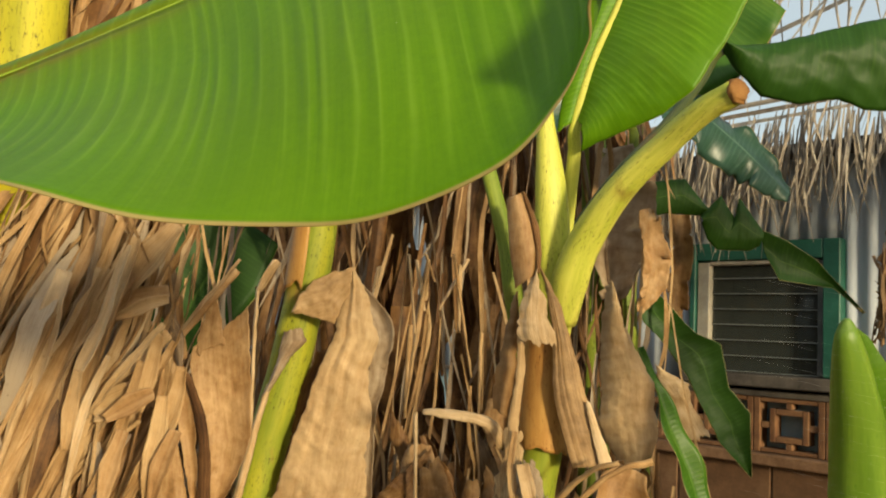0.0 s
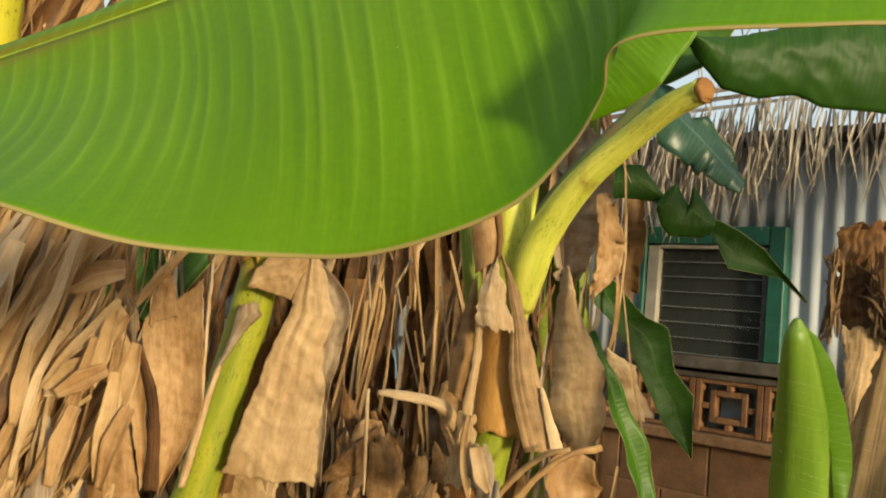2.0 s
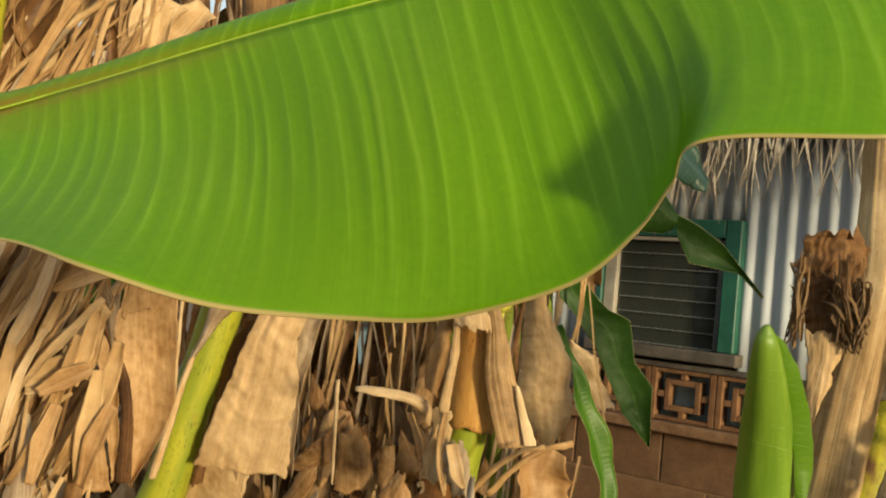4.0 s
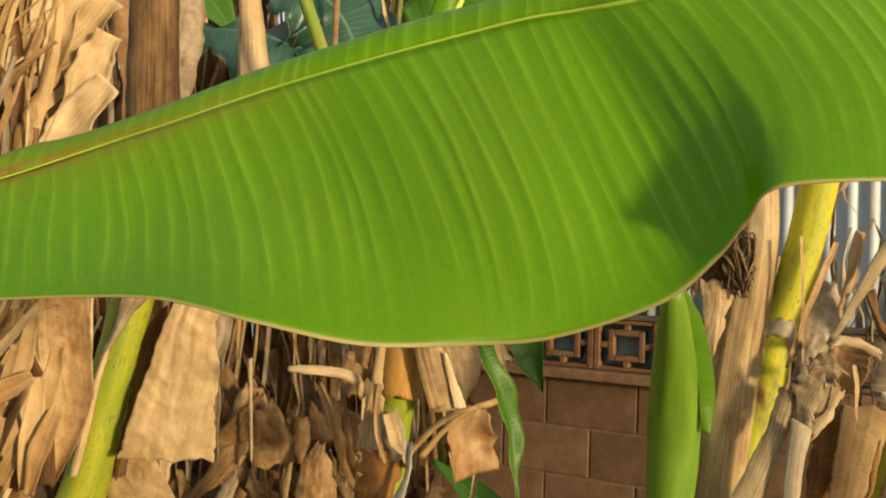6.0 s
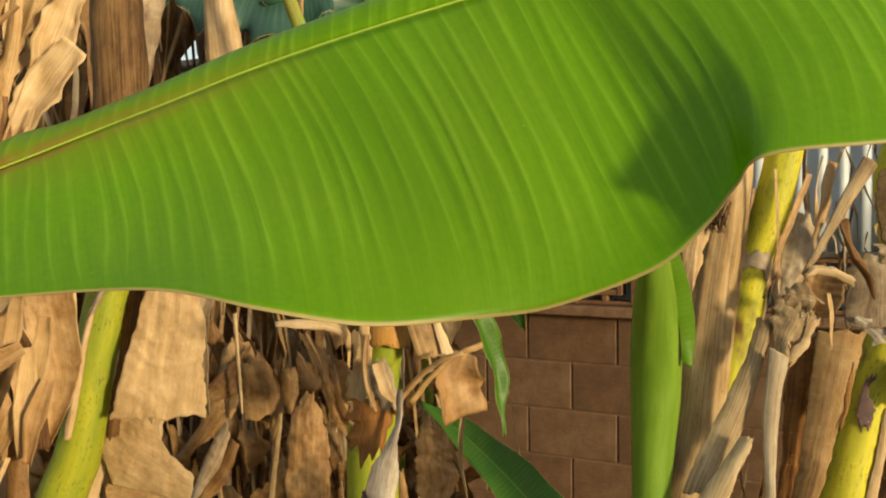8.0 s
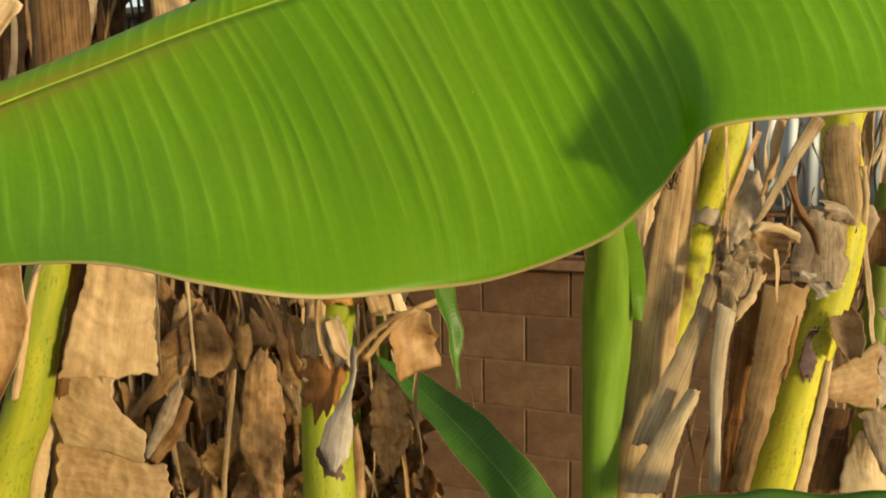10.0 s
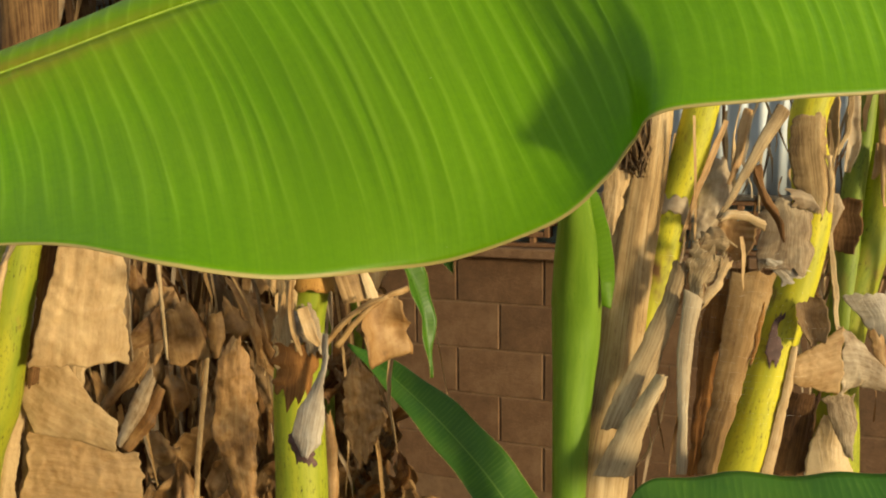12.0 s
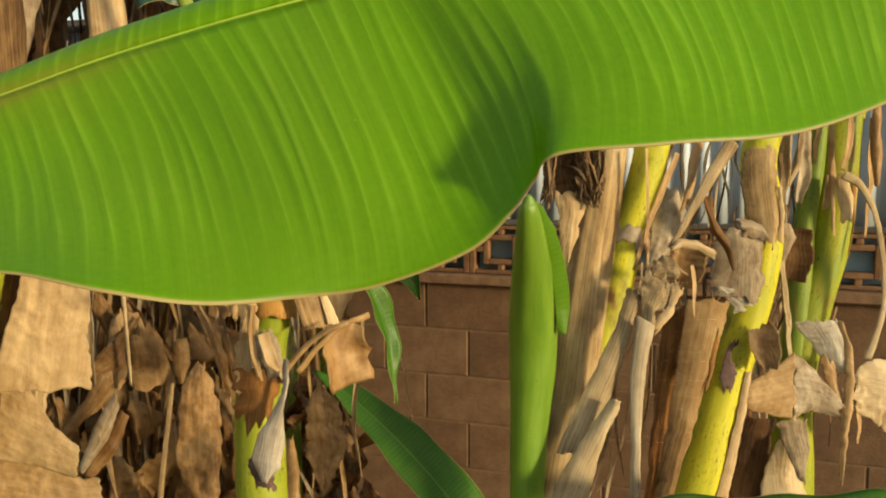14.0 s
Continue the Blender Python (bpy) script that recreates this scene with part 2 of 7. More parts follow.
M_BARK = fibrous("dry_trunk_sheath", (0.070, 0.034, 0.014), (0.35, 0.225, 0.105), (0.60, 0.45, 0.26))
M_DARKST = stem_skin("dark_petiole_skin", (0.035, 0.055, 0.010), (0.07, 0.085, 0.018), patch=(0.10, 0.06, 0.02), amount=0.6, rough=0.5, streak=(0.10, 0.10, 0.03))
M_NODE = stem_skin("orange_drying_sheath", (0.30, 0.125, 0.026), (0.52, 0.29, 0.080), fleck=(0.07, 0.020, 0.007), patch=(0.15, 0.045, 0.014), amount=0.9, rough=0.42, streak=(0.46, 0.27, 0.10))
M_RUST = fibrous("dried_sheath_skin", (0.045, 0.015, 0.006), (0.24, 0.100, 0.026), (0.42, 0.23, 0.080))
M_ASH = fibrous("silvery_dry_sheath", (0.14, 0.085, 0.05), (0.38, 0.29, 0.19), (0.60, 0.51, 0.38))
M_ASHB = fibrous("bleached_tan_sheath", (0.13, 0.075, 0.036), (0.40, 0.29, 0.165), (0.62, 0.50, 0.33))
M_WHITE = dry_leaf("white_dry_leaf", (0.14, 0.095, 0.07), (0.40, 0.325, 0.25), (0.66, 0.59, 0.50))
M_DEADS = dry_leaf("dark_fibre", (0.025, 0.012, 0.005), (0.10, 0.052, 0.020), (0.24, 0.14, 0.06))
M_SCAR = rough_stuff("purple_scar", [(0.3, (0.055, 0.026, 0.024)), (0.7, (0.13, 0.065, 0.055))], 40, 0.7)
M_FLAP = green_leaf("inner_blade", (0.075, 0.185, 0.004), (0.14, 0.285, 0.009), (0.20, 0.36, 0.03), 0.42, glow=0.35, rib=0.001, relief=0.05, lines=0.1)
# blue of the sky's reflection is put into this leaf colour
M_SKYSHEEN = green_leaf("sky_sheen_leaf_blade", (0.016, 0.055, 0.030), (0.060, 0.135, 0.095), (0.10, 0.18, 0.12), 0.36, pitch=0.013, glow=0.2, blotch=(0.09, 0.17, 0.16), relief=0.10, gloss=0.4)
M_UMBER = fibrous("brown_dry_sheath", (0.055, 0.025, 0.010), (0.245, 0.140, 0.058), (0.42, 0.28, 0.14))
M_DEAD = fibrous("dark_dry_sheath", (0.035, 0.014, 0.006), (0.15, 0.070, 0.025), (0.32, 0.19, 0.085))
GREENS = (M_LEAF, M_DARK, M_SKYSHEEN, M_SPEAR, M_FLAP)
FIBRES = (M_BARK, M_RUST, M_UMBER, M_ASH, M_ASHB, M_DEAD)
M_BLOCK = rough_stuff("brown_painted_block", [(0.25, (0.080, 0.040, 0.017)), (0.5, (0.140, 0.070, 0.032)), (0.75, (0.20, 0.112, 0.058))], 9)
M_MORTAR = rough_stuff("mortar", [(0.3, (0.12, 0.064, 0.031)), (0.7, (0.20, 0.115, 0.060))], 25)
M_RAIL = rough_stuff("painted_concrete_rail", [(0.3, (0.13, 0.065, 0.030)), (0.7, (0.27, 0.15, 0.08))], 14)
M_TERRA = rough_stuff("terracotta_grille", [(0.3, (0.11, 0.045, 0.018)), (0.7, (0.23, 0.115, 0.050))], 22)
M_IRON = rough_stuff("galvanised_iron", [(0.3, (0.30, 0.33, 0.37)), (0.7, (0.45, 0.49, 0.54))], 3, 0.55, 0.15, 0.002, 0.12, (1, 1, 0.25))
M_GREENP = rough_stuff("green_window_paint", [(0.3, (0.010, 0.075, 0.050)), (0.7, (0.020, 0.125, 0.085))], 12, 0.5)
M_CREAM = rough_stuff("aged_cream_paint", [(0.3, (0.30, 0.27, 0.22)), (0.7, (0.46, 0.42, 0.35))], 18, 0.6)
M_STEEL = rough_stuff("dull_aluminium", [(0.3, (0.09, 0.095, 0.095)), (0.7, (0.17, 0.175, 0.175))], 20, 0.45, 0.1, 0.001, 0.6)
M_CLIP = rough_stuff("blade_edge_metal", [(0.3, (0.20, 0.21, 0.20)), (0.7, (0.34, 0.35, 0.33))], 20, 0.4, 0.1, 0.001, 0.3)
# dimness of the unlit room is put into this dark colour
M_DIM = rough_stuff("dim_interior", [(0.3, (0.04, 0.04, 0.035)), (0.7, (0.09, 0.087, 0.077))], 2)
M_BLUE = rough_stuff("blue_grey_sheet", [(0.3, (0.22, 0.34, 0.40)), (0.7, (0.36, 0.48, 0.54))], 6, 0.4)
M_ROOF = rough_stuff("weathered_roof_edge", [(0.3, (0.05, 0.04, 0.033)), (0.7, (0.13, 0.11, 0.09))], 10)
M_SOIL = rough_stuff("leaf_litter_soil", [(0.3, (0.050, 0.030, 0.017)), (0.55, (0.115, 0.070, 0.038)), (0.8, (0.24, 0.16, 0.085))], 6, 0.95, 0.8, 0.02)
M_WEB = material("web_silk", 0.35)[0]
M_WEB.node_tree.nodes["Principled BSDF"].inputs["Base Color"].default_value = (0.75, 0.73, 0.68, 1)
M_GLASS, gn, gl, gb = material("louvre_glass", 0.06)
gb.inputs["Base Color"].default_value = (0.08, 0.09, 0.08, 1)
gb.inputs["Specular IOR Level"].default_value = 0.3
gb.inputs["Transmission Weight"].default_value = 0.55


# ---- builders ----
def curve_points(pts, n):
    """n points along a smooth curve through pts."""
    p = np.array(pts, float)
    p = np.vstack([2 * p[0] - p[1], p, 2 * p[-1] - p[-2]])
    k = len(p) - 3
    out = []
    for s in np.linspace(0, k - 1e-9, n):
        i = int(s)
        f = s - i
        a, b, c, d = p[i:i + 4]
        out.append(0.5 * (2 * b + (c - a) * f + (2 * a - 5 * b + 4 * c - d) * f * f + (3 * b - a - 3 * c + d) * f ** 3))
    return np.array(out)


def spread(values, n):
    return np.interp(np.linspace(0, 1, n), np.linspace(0, 1, len(values)), values)


def unit(a):
    return a / (np.linalg.norm(a, axis=-1, keepdims=True) + 1e-9)


def mesh_object(name, verts, faces, uvs, mat, parent=None, label="", thick=0.0, smooth=True):
    me = bpy.data.meshes.new(name)
    me.from_pydata([tuple(v) for v in verts], [], faces)
    if uvs is not None:
        lay = me.uv_layers.new(name="UVMap")
        idx = np.zeros(len(me.loops), dtype=np.int32)
        me.loops.foreach_get("vertex_index", idx)
        lay.data.foreach_set("uv", np.asarray(uvs, dtype=np.float32)[idx].ravel())
    me.materials.append(mat)
    if smooth:
        me.polygons.foreach_set("use_smooth", [True] * len(me.polygons))
    me.update()
    ob = new(name, me)
    if parent is not None:
        ob.parent = parent
        ob.matrix_parent_inverse = parent.matrix_world.inverted()
    if thick:
        s = ob.modifiers.new("thickness", "SOLIDIFY")
        s.thickness, s.offset = thick, 0
    if label:
        ob["label"] = label
    return ob


def grid_faces(n, m, off=0, wrap=False):
    """Quads of n rows of m points."""
    f = []
    for i in range(n - 1):
        for j in range(m if wrap else m - 1):
            k = (j + 1) % m
            f.append((off + i * m + j, off + i * m + k, off + (i + 1) * m + k, off + (i + 1) * m + j))
    return f


def smooth_noise(x, seed):
    return noise.noise(Vector((x, seed * 7.31, seed * 1.73)))


def torn(x, seed):
    """Jagged noise for torn edges: straight runs between random points, with a deep notch here and there."""
    i = math.floor(x)
    f = x - i
    a, b = (math.sin((k * 127.1 + seed * 311.7)) * 43758.5453 % 1.0 for k in (i, i + 1))
    a, b = (v * 2 - 1 if v > 0.12 else 2.2 for v in (a, b))
    return a + (b - a) * f


def blade_grid(pts, half, face, n, m, cup=0.0, fold=0.0, ripple=0.0, waves=4.0, rag=0.0, crumple=0.0, twist=0.0, jag=0.0, seed=1, ribs=0.0, bends=None, curl=1.0):
    """Points and uv of a leaf blade or strip: a spine, half widths along it, and the way that it faces."""
    c = curve_points(pts, n)
    w = spread(half, n)
    tan = unit(np.gradient(c, axis=0))
    face = np.array(face, float)
    side = unit(np.cross(tan, face))
    nor = unit(np.cross(side, tan))
    u = np.concatenate([[0], np.cumsum(np.linalg.norm(np.diff(c, axis=0), axis=1))])
    L = u[-1]
    verts, uvs = [], []
    for i in range(n):
        a = radians(twist) * i / (n - 1)
        s = side[i] * math.cos(a) + nor[i] * math.sin(a)
        o = -side[i] * math.sin(a) + nor[i] * math.cos(a)
        for j in range(m):
            v = 2 * j / (m - 1) - 1
            av = abs(v)
            sg = 11 if v > 0 else 23
            r = 1.0
            if rag:
                q = 0.35 * smooth_noise(u[i] * 9, seed + sg) + 0.35 * torn(u[i] * 40, seed + sg + 3) + 0.2 * torn(u[i] * 120, seed + sg + 8)
                cut = max(0.0, smooth_noise(u[i] * 22, seed + sg + 5) - 0.12)
                r = 1 + av * av * (rag * q - rag * 3.0 * cut)
            if bends:
                r *= 1 - bends[v > 0][i][3]
            h = w[i] * (cup * av * av + fold * av)
            h += ripple * av ** 1.5 * math.sin(waves * 6.283 * u[i] / L + (1.3 if v > 0 else 0) + seed)
            if ribs:
                h += ribs * math.sin(6.283 * u[i] / 0.012 + 5 * av)
            p = c[i] + s * (w[i] * v * r) + o * h
            if jag:
                p = p + tan[i] * jag * (i / (n - 1)) ** 4 * (smooth_noise(v * 2.6, seed + 2) + 0.7 * smooth_noise(v * 9, seed + 4))
            if crumple:
                q = Vector(p * 17) + Vector((seed * 3.1, 0, 0))
                d = noise.noise_vector(q) + 0.5 * noise.noise_vector(q * 2.7) + 0.22 * noise.noise_vector(q * 7.0)
                crease = 0.45 - abs(noise.noise(q * 0.55 + Vector((0, 9, seed)))) * 1.5
                p = p + o * crumple * (d.x * (0.3 + av) + 1.1 * crease) + s * crumple * 0.18 * d.y
            if bends:
                k = bends[v > 0][i]
                e = max(0.0, av - k[1]) / (1 - k[1])
                p = p + o * (w[i] * k[0] * curl * e * e) + tan[i] * (k[2] * curl * e)
            verts.append(p)
            uvs.append((u[i], v))
    return verts, uvs


def leaf(name, pts, half, face, mat, parent=None, n=26, m=9, label="", thick=0.0008, tears=0, **how):
    """A leaf; tears: how many splits run in from each edge, between which the lobes bend differently."""
    if not tears:
        verts, uvs = blade_grid(pts, half, face, n, m, **how)
        return mesh_object(name, verts, grid_faces(n, m), uvs, mat, parent, label, thick)
    r2 = random.Random(how.get("seed", 1) * 13 + 5)
    bends = []
    for side in (0, 1):
        at = sorted(r2.uniform(0.06, 0.97) for _ in range(tears))
        cut = [(a, r2.uniform(0.15, 0.6), r2.uniform(0.008, 0.03), r2.uniform(-1, 1)) for a in at]
        lobes = [(r2.uniform(-0.8, 0.8), r2.uniform(0.1, 0.5), r2.uniform(-0.02, 0.02)) for _ in range(tears + 1)]
        row = []
        for i in range(n):
            t = i / (n - 1)
            pinch = 0.0
            for a, deep, wide, lean in cut:
                pinch = max(pinch, deep * max(0.0, 1 - abs(t - a) / (wide * (1.6 if (t - a) * lean > 0 else 0.5))))
            row.append(lobes[sum(t > a for a in at)] + (pinch,))
        bends.append(row)
    verts, uvs = blade_grid(pts, half, face, n, m, bends=bends, **how)
    return mesh_object(name, verts, grid_faces(n, m), uvs, mat, parent, label, thick)


def along(pts, n):
    """n points at even steps along straight runs between pts."""
    p = np.array(pts, float)
    d = np.concatenate([[0], np.cumsum(np.linalg.norm(np.diff(p, axis=0), axis=1) + 1e-6)])
    s = np.linspace(0, d[-1], n)
    return np.stack([np.interp(s, d, p[:, k]) for k in range(3)], axis=1)


def patch(name, one, two, mat, parent, label="", n=70, m=22, bow=0.0, pleats=0, deep=0.0, crumple=0.006, rag=0.003, roll=0.0, seed=1, thick=0.0009, half=0):
    """A torn piece of leaf between its two edges; bow lifts its middle, pleats run along it, roll curls the edges back."""
    a, b = along(one, n), along(two, n)
    k = unit(np.array([0.08, -1.0, 0.12]))
    u = np.concatenate([[0], np.cumsum(np.linalg.norm(np.diff(0.5 * (a + b), axis=0), axis=1))])
    verts, uvs = [], []
    for i in range(n):
        side = b[i] - a[i]
        wd = np.linalg.norm(side)
        s1 = side / (wd + 1e-9)
        e0 = rag * (0.7 * torn(u[i] * 45, seed) + 0.45 * torn(u[i] * 150, seed + 3) + 0.8 * smooth_noise(u[i] * 14, seed + 6))
        e1 = rag * (0.7 * torn(u[i] * 45, seed + 13) + 0.45 * torn(u[i] * 150, seed + 17) + 0.8 * smooth_noise(u[i] * 14, seed + 19))
        e2 = min(1.0, 6.0 * min(i, n - 1 - i) / n)
        for j in range(m):
            s = j / (m - 1)
            v = 2 * s - 1
            p = a[i] + side * s + s1 * (e0 * (1 - s) ** 3 - e1 * s ** 3)
            h = bow * (1 - v * v) - roll * max(0.0, abs(v) - 0.6) ** 2 * 6
            if pleats:
                w0 = s * pleats + 0.45 * smooth_noise(s * pleats * 1.3, seed + 41) + 0.3 * smooth_noise(u[i] * 5 + s * 2, seed + 5)
                h += deep * (math.sin(6.283 * w0) + 1.2 * smooth_noise(s * pleats * 3.7 + 0.6 * u[i], seed + 47)) * (0.25 + 0.75 * abs(smooth_noise(s * 3.1 + u[i] * 2, seed + 43)) * 2) * 0.55
            q = Vector(p * 15) + Vector((seed * 3.1, 0, 0))
            d = noise.noise_vector(q) + 0.5 * noise.noise_vector(q * 2.7) + 0.3 * noise.noise_vector(q * 6.5)
            crease = 0.4 - abs(noise.noise(q * 0.6 + Vector((0, 9, seed)))) * 1.5
            fold = 0.32 - abs(noise.noise(q * 1.5 + Vector((seed, 3, 0)))) * 1.3
            h += crumple * (0.75 * d.x + 0.9 * crease + 0.7 * fold)
            t1 = unit(b[min(n - 1, i + 1)] + a[min(n - 1, i + 1)] - b[max(0, i - 1)] - a[max(0, i - 1)])
            p = p + k * h + t1 * (1 - e2) * rag * 1.6 * (0.8 * torn(s * 7, seed + 31 + (i > n / 2)) + 0.5 * torn(s * 19, seed + 37))
            verts.append(p)
            uvs.append((u[i], 0.04 + 0.95 * s if half else v if mat in GREENS else v * max(0.4, wd / 0.035)))
    return mesh_object(name, verts, grid_faces(n, m), uvs, mat, parent, label, thick)


def tube_grid(pts, radii, n, m, flat=1.0, knots=0.0, groove=0.0, arc=None, seed=1, up=(0.2, -1, 0.1), rag=0.0, ridges=0.0, around=0.16):
    c = curve_points(pts, n)
    r = spread(radii, n)
    tan = unit(np.gradient(c, axis=0))
    a1 = unit(np.cross(tan, np.array(up, float)))
    a2 = unit(np.cross(a1, tan))
    u = np.concatenate([[0], np.cumsum(np.linalg.norm(np.diff(c, axis=0), axis=1))])
    lo, hi = arc if arc else (0, 360)
    verts, uvs = [], []
    for i in range(n):
        for j in range(m):
            a = radians(lo + (hi - lo) * j / (m - 1 if arc else m))
            k = 1 + knots * smooth_noise(u[i] * 14 + 2 * math.cos(a), seed) + 0.4 * knots * smooth_noise(u[i] * 40 + 5 * math.sin(a), seed + 9)
            if ridges:
                k += ridges * (noise.noise(Vector((u[i] * 2.5, 3.2 * math.cos(a), 3.2 * math.sin(a) + seed))) + 0.7 * noise.noise(Vector((u[i] * 4, 9 * math.cos(a), 9 * math.sin(a) + seed))))
            if groove:
                k -= groove * max(0.0, math.cos(a - radians(90))) ** 6
            p = c[i] + (a1[i] * math.cos(a) + a2[i] * math.sin(a) * flat) * r[i] * k
            if rag:
                e = max(0.0, 1 - i / (0.25 * n)) + max(0.0, 1 - (n - 1 - i) / (0.25 * n))
                p = p + tan[i] * rag * e * smooth_noise(a * 2.5, seed + i // n)
            verts.append(p)
            uvs.append((u[i], a * around))
    return verts, uvs


def tube(name, pts, radii, mat, parent=None, n=22, m=16, label="", **how):
    verts, uvs = tube_grid(pts, radii, n, m, around=1.5 if mat in FIBRES else 0.16, **how)
    faces = grid_faces(n, m, 0, True)
    faces += [tuple(range(m - 1, -1, -1)), tuple(range((n - 1) * m, n * m))]
    return mesh_object(name, verts, faces, uvs, mat, parent, label)


def sheath(name, pts, radii, mat, arc, parent=None, n=18, m=12, label="", thick=0.0025, **how):
    """A dry sheath: part of a tube that wraps a stem."""
    verts, uvs = tube_grid(pts, radii, n, m, arc=arc, around=1.5 if mat in FIBRES else 0.16, **how)
    return mesh_object(name, verts, grid_faces(n, m), uvs, mat, parent, label, thick)


def strips(name, specs, mat, parent=None, label="", n=9, m=3):
    """Many narrow strips in one mesh: each (points, half width, face, seed)."""
    verts, uvs, faces = [], [], []
    for pts, half, face, seed in specs:
        v, q = blade_grid(pts, half, face, n, m, cup=0.9 * math.sin(seed * 2.7), crumple=0.007, rag=0.25, twist=50 * math.sin(seed * 1.3), seed=seed)
        faces += grid_faces(n, m, len(verts))
        verts += v
        uvs += q
    ob = mesh_object(name, verts, faces, uvs, mat, parent, label)
    ob["kind"] = "stuff"
    return ob


def box(name, size, mat, parent=None, label="", bevel=0.0, at=None):
    bm = bmesh.new()
    bmesh.ops.create_cube(bm, size=1.0)
    bmesh.ops.scale(bm, vec=size, verts=bm.verts)
    if bevel:
        bmesh.ops.bevel(bm, geom=bm.edges[:], offset=bevel, segments=1, affect="EDGES")
    me = bpy.data.meshes.new(name)
    bm.to_mesh(me)
    bm.free()
    me.materials.append(mat)
    ob = new(name, me)
    if parent is not None:
        ob.parent = parent
    if at is not None:
        ob.location = at
    if label:
        ob["label"] = label
    return ob


def thing(name, at, label, category, group=""):
    e = new(name)
    e.location = at
    e.empty_display_size = 0.1
    bpy.context.view_layer.update()
    return tagged(e, label, category, group)


def V(p):
    return np.array(p, float)


# ---- ground ----
gv, rings = [], []
for k, r in enumerate([0.0, 0.4, 0.8, 1.2, 1.6, 2.0, 2.5, 3.0, 3.6, 4.4, 5.5, 7.5, 11, 18, 40, 120, 600]):
    for j in range(48):
        a = 2 * math.pi * j / 48
        x, y = 0.6 + r * math.cos(a), 1.8 + r * math.sin(a)
        z = 0.05 * noise.noise(Vector((x * 1.4, y * 1.4, 0))) if r < 11 else 0
        gv.append((x, y, z))
ground = mesh_object("ground", gv, grid_faces(17, 48, 0, True), None, M_SOIL)
tagged(ground, "brown soil strewn with dry leaf litter", "ground", kind="structure")

# ---- house wall: x runs along it to the viewer's right, y into it ----
WALL = pose(1.384, 3.407, 0, 0, 0, -45.03)


def on_wall(ob):
    ob.matrix_world = WALL @ ob.matrix_basis
    return ob


RAIL_Z, SILL_Z, TOP_Z, EAVE_Z = 1.227, 1.555, 2.095, 2.45
core = on_wall(box("wall_blockwork", (9.0, 0.14, RAIL_Z - 0.03), M_MORTAR, at=(0.0, 0.10, (RAIL_Z - 0.03) / 2)))
tagged(core, "brown painted concrete block wall below the window", "wall", kind="structure")
# corrugated iron sheeting with the window's opening
WL, WR = -0.432, 0.198


def corrugated(x0, x1, z0, z1, name):
    n = int((x1 - x0) / 0.0095)
    v, q = [], []
    for i in range(n + 1):
        x = x0 + (x1 - x0) * i / n
        for z in np.linspace(z0, z1, 5):
            v.append((x, 0.055 + 0.009 * math.sin(6.283 * x / 0.076) + 0.002 * noise.noise(Vector((x * 2, z * 2, 0))), z))
            q.append((x, z))
    ob = mesh_object(name, v, grid_faces(n + 1, 5), q, M_IRON, thick=0.0012)
    ob.matrix_world = WALL
    return tagged(ob, "pale grey corrugated iron wall sheet", "wall", kind="structure")


corrugated(-4.5, WL, 1.488, EAVE_Z - 0.019, "wall_iron_1")
corrugated(WR, 4.5, 1.488, EAVE_Z - 0.019, "wall_iron_2")
corrugated(WL, WR, TOP_Z, EAVE_Z - 0.019, "wall_iron_3")
roof = on_wall(box("roof_edge", (9.2, 1.2, 0.035), M_ROOF, at=(0, 0.52, EAVE_Z), bevel=0.006))
tagged(roof, "dark weathered roof edge over the iron wall", "roof", kind="structure")
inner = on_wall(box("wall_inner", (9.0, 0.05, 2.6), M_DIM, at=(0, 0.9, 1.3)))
tagged(inner, "inner wall coloured dark for the dim room behind the window", "wall", kind="structure")

# window
win = thing("window_1", (0, 0, 0), "green framed louvre window with dark glass blades", "window")
win["kind"] = "structure"
win.matrix_world = WALL
W2 = WR - WL
zc = (SILL_Z + TOP_Z) / 2
hh = TOP_Z - SILL_Z
box("frame_left", (0.026, 0.07, hh), M_GREENP, win, bevel=0.004, at=(WL + 0.013, 0.03, zc))
box("frame_right", (0.066, 0.07, hh), M_GREENP, win, bevel=0.004, at=(WR - 0.033, 0.03, zc))
box("frame_top", (W2 - 0.096, 0.066, 0.075), M_GREENP, win, bevel=0.004, at=(WL + 0.028 + (W2 - 0.096) / 2, 0.03, TOP_Z - 0.0375))
box("window_sill", (W2 + 0.05, 0.11, 0.05), M_ROOF, win, "dark wooden sill", 0.005, (WL + W2 / 2, 0.02, SILL_Z - 0.027))
x0, x1 = WL + 0.028, WR - 0.068
box("jamb", (0.054, 0.05, hh - 0.085), M_CREAM, win, "cream painted jamb", 0.003, (x0 + 0.028, 0.035, zc - 0.04))
box("jamb", (0.022, 0.05, hh - 0.085), M_STEEL, win, "dull metal louvre channel", 0.003, (x1 - 0.012, 0.035, zc - 0.04))
box("head", (x1 - x0 - 0.085, 0.05, 0.016), M_CREAM, win, "cream painted head", 0.003, ((x0 + x1) / 2 + 0.016, 0.035, TOP_Z - 0.086))
for i in range(7):
    z = SILL_Z + 0.028 + i * 0.0645
    g = box("pane", (x1 - x0 - 0.082, 0.005, 0.067), M_GLASS, win, bevel=0.001, at=((x0 + x1) / 2 + 0.016, 0.045, z + 0.008))
    g.rotation_euler = (radians(-4), 0, 0)
    box("clip", (x1 - x0 - 0.086, 0.006, 0.0035), M_CLIP, win, "thin pale blade edge", at=((x0 + x1) / 2 + 0.016, 0.034, z - 0.024))

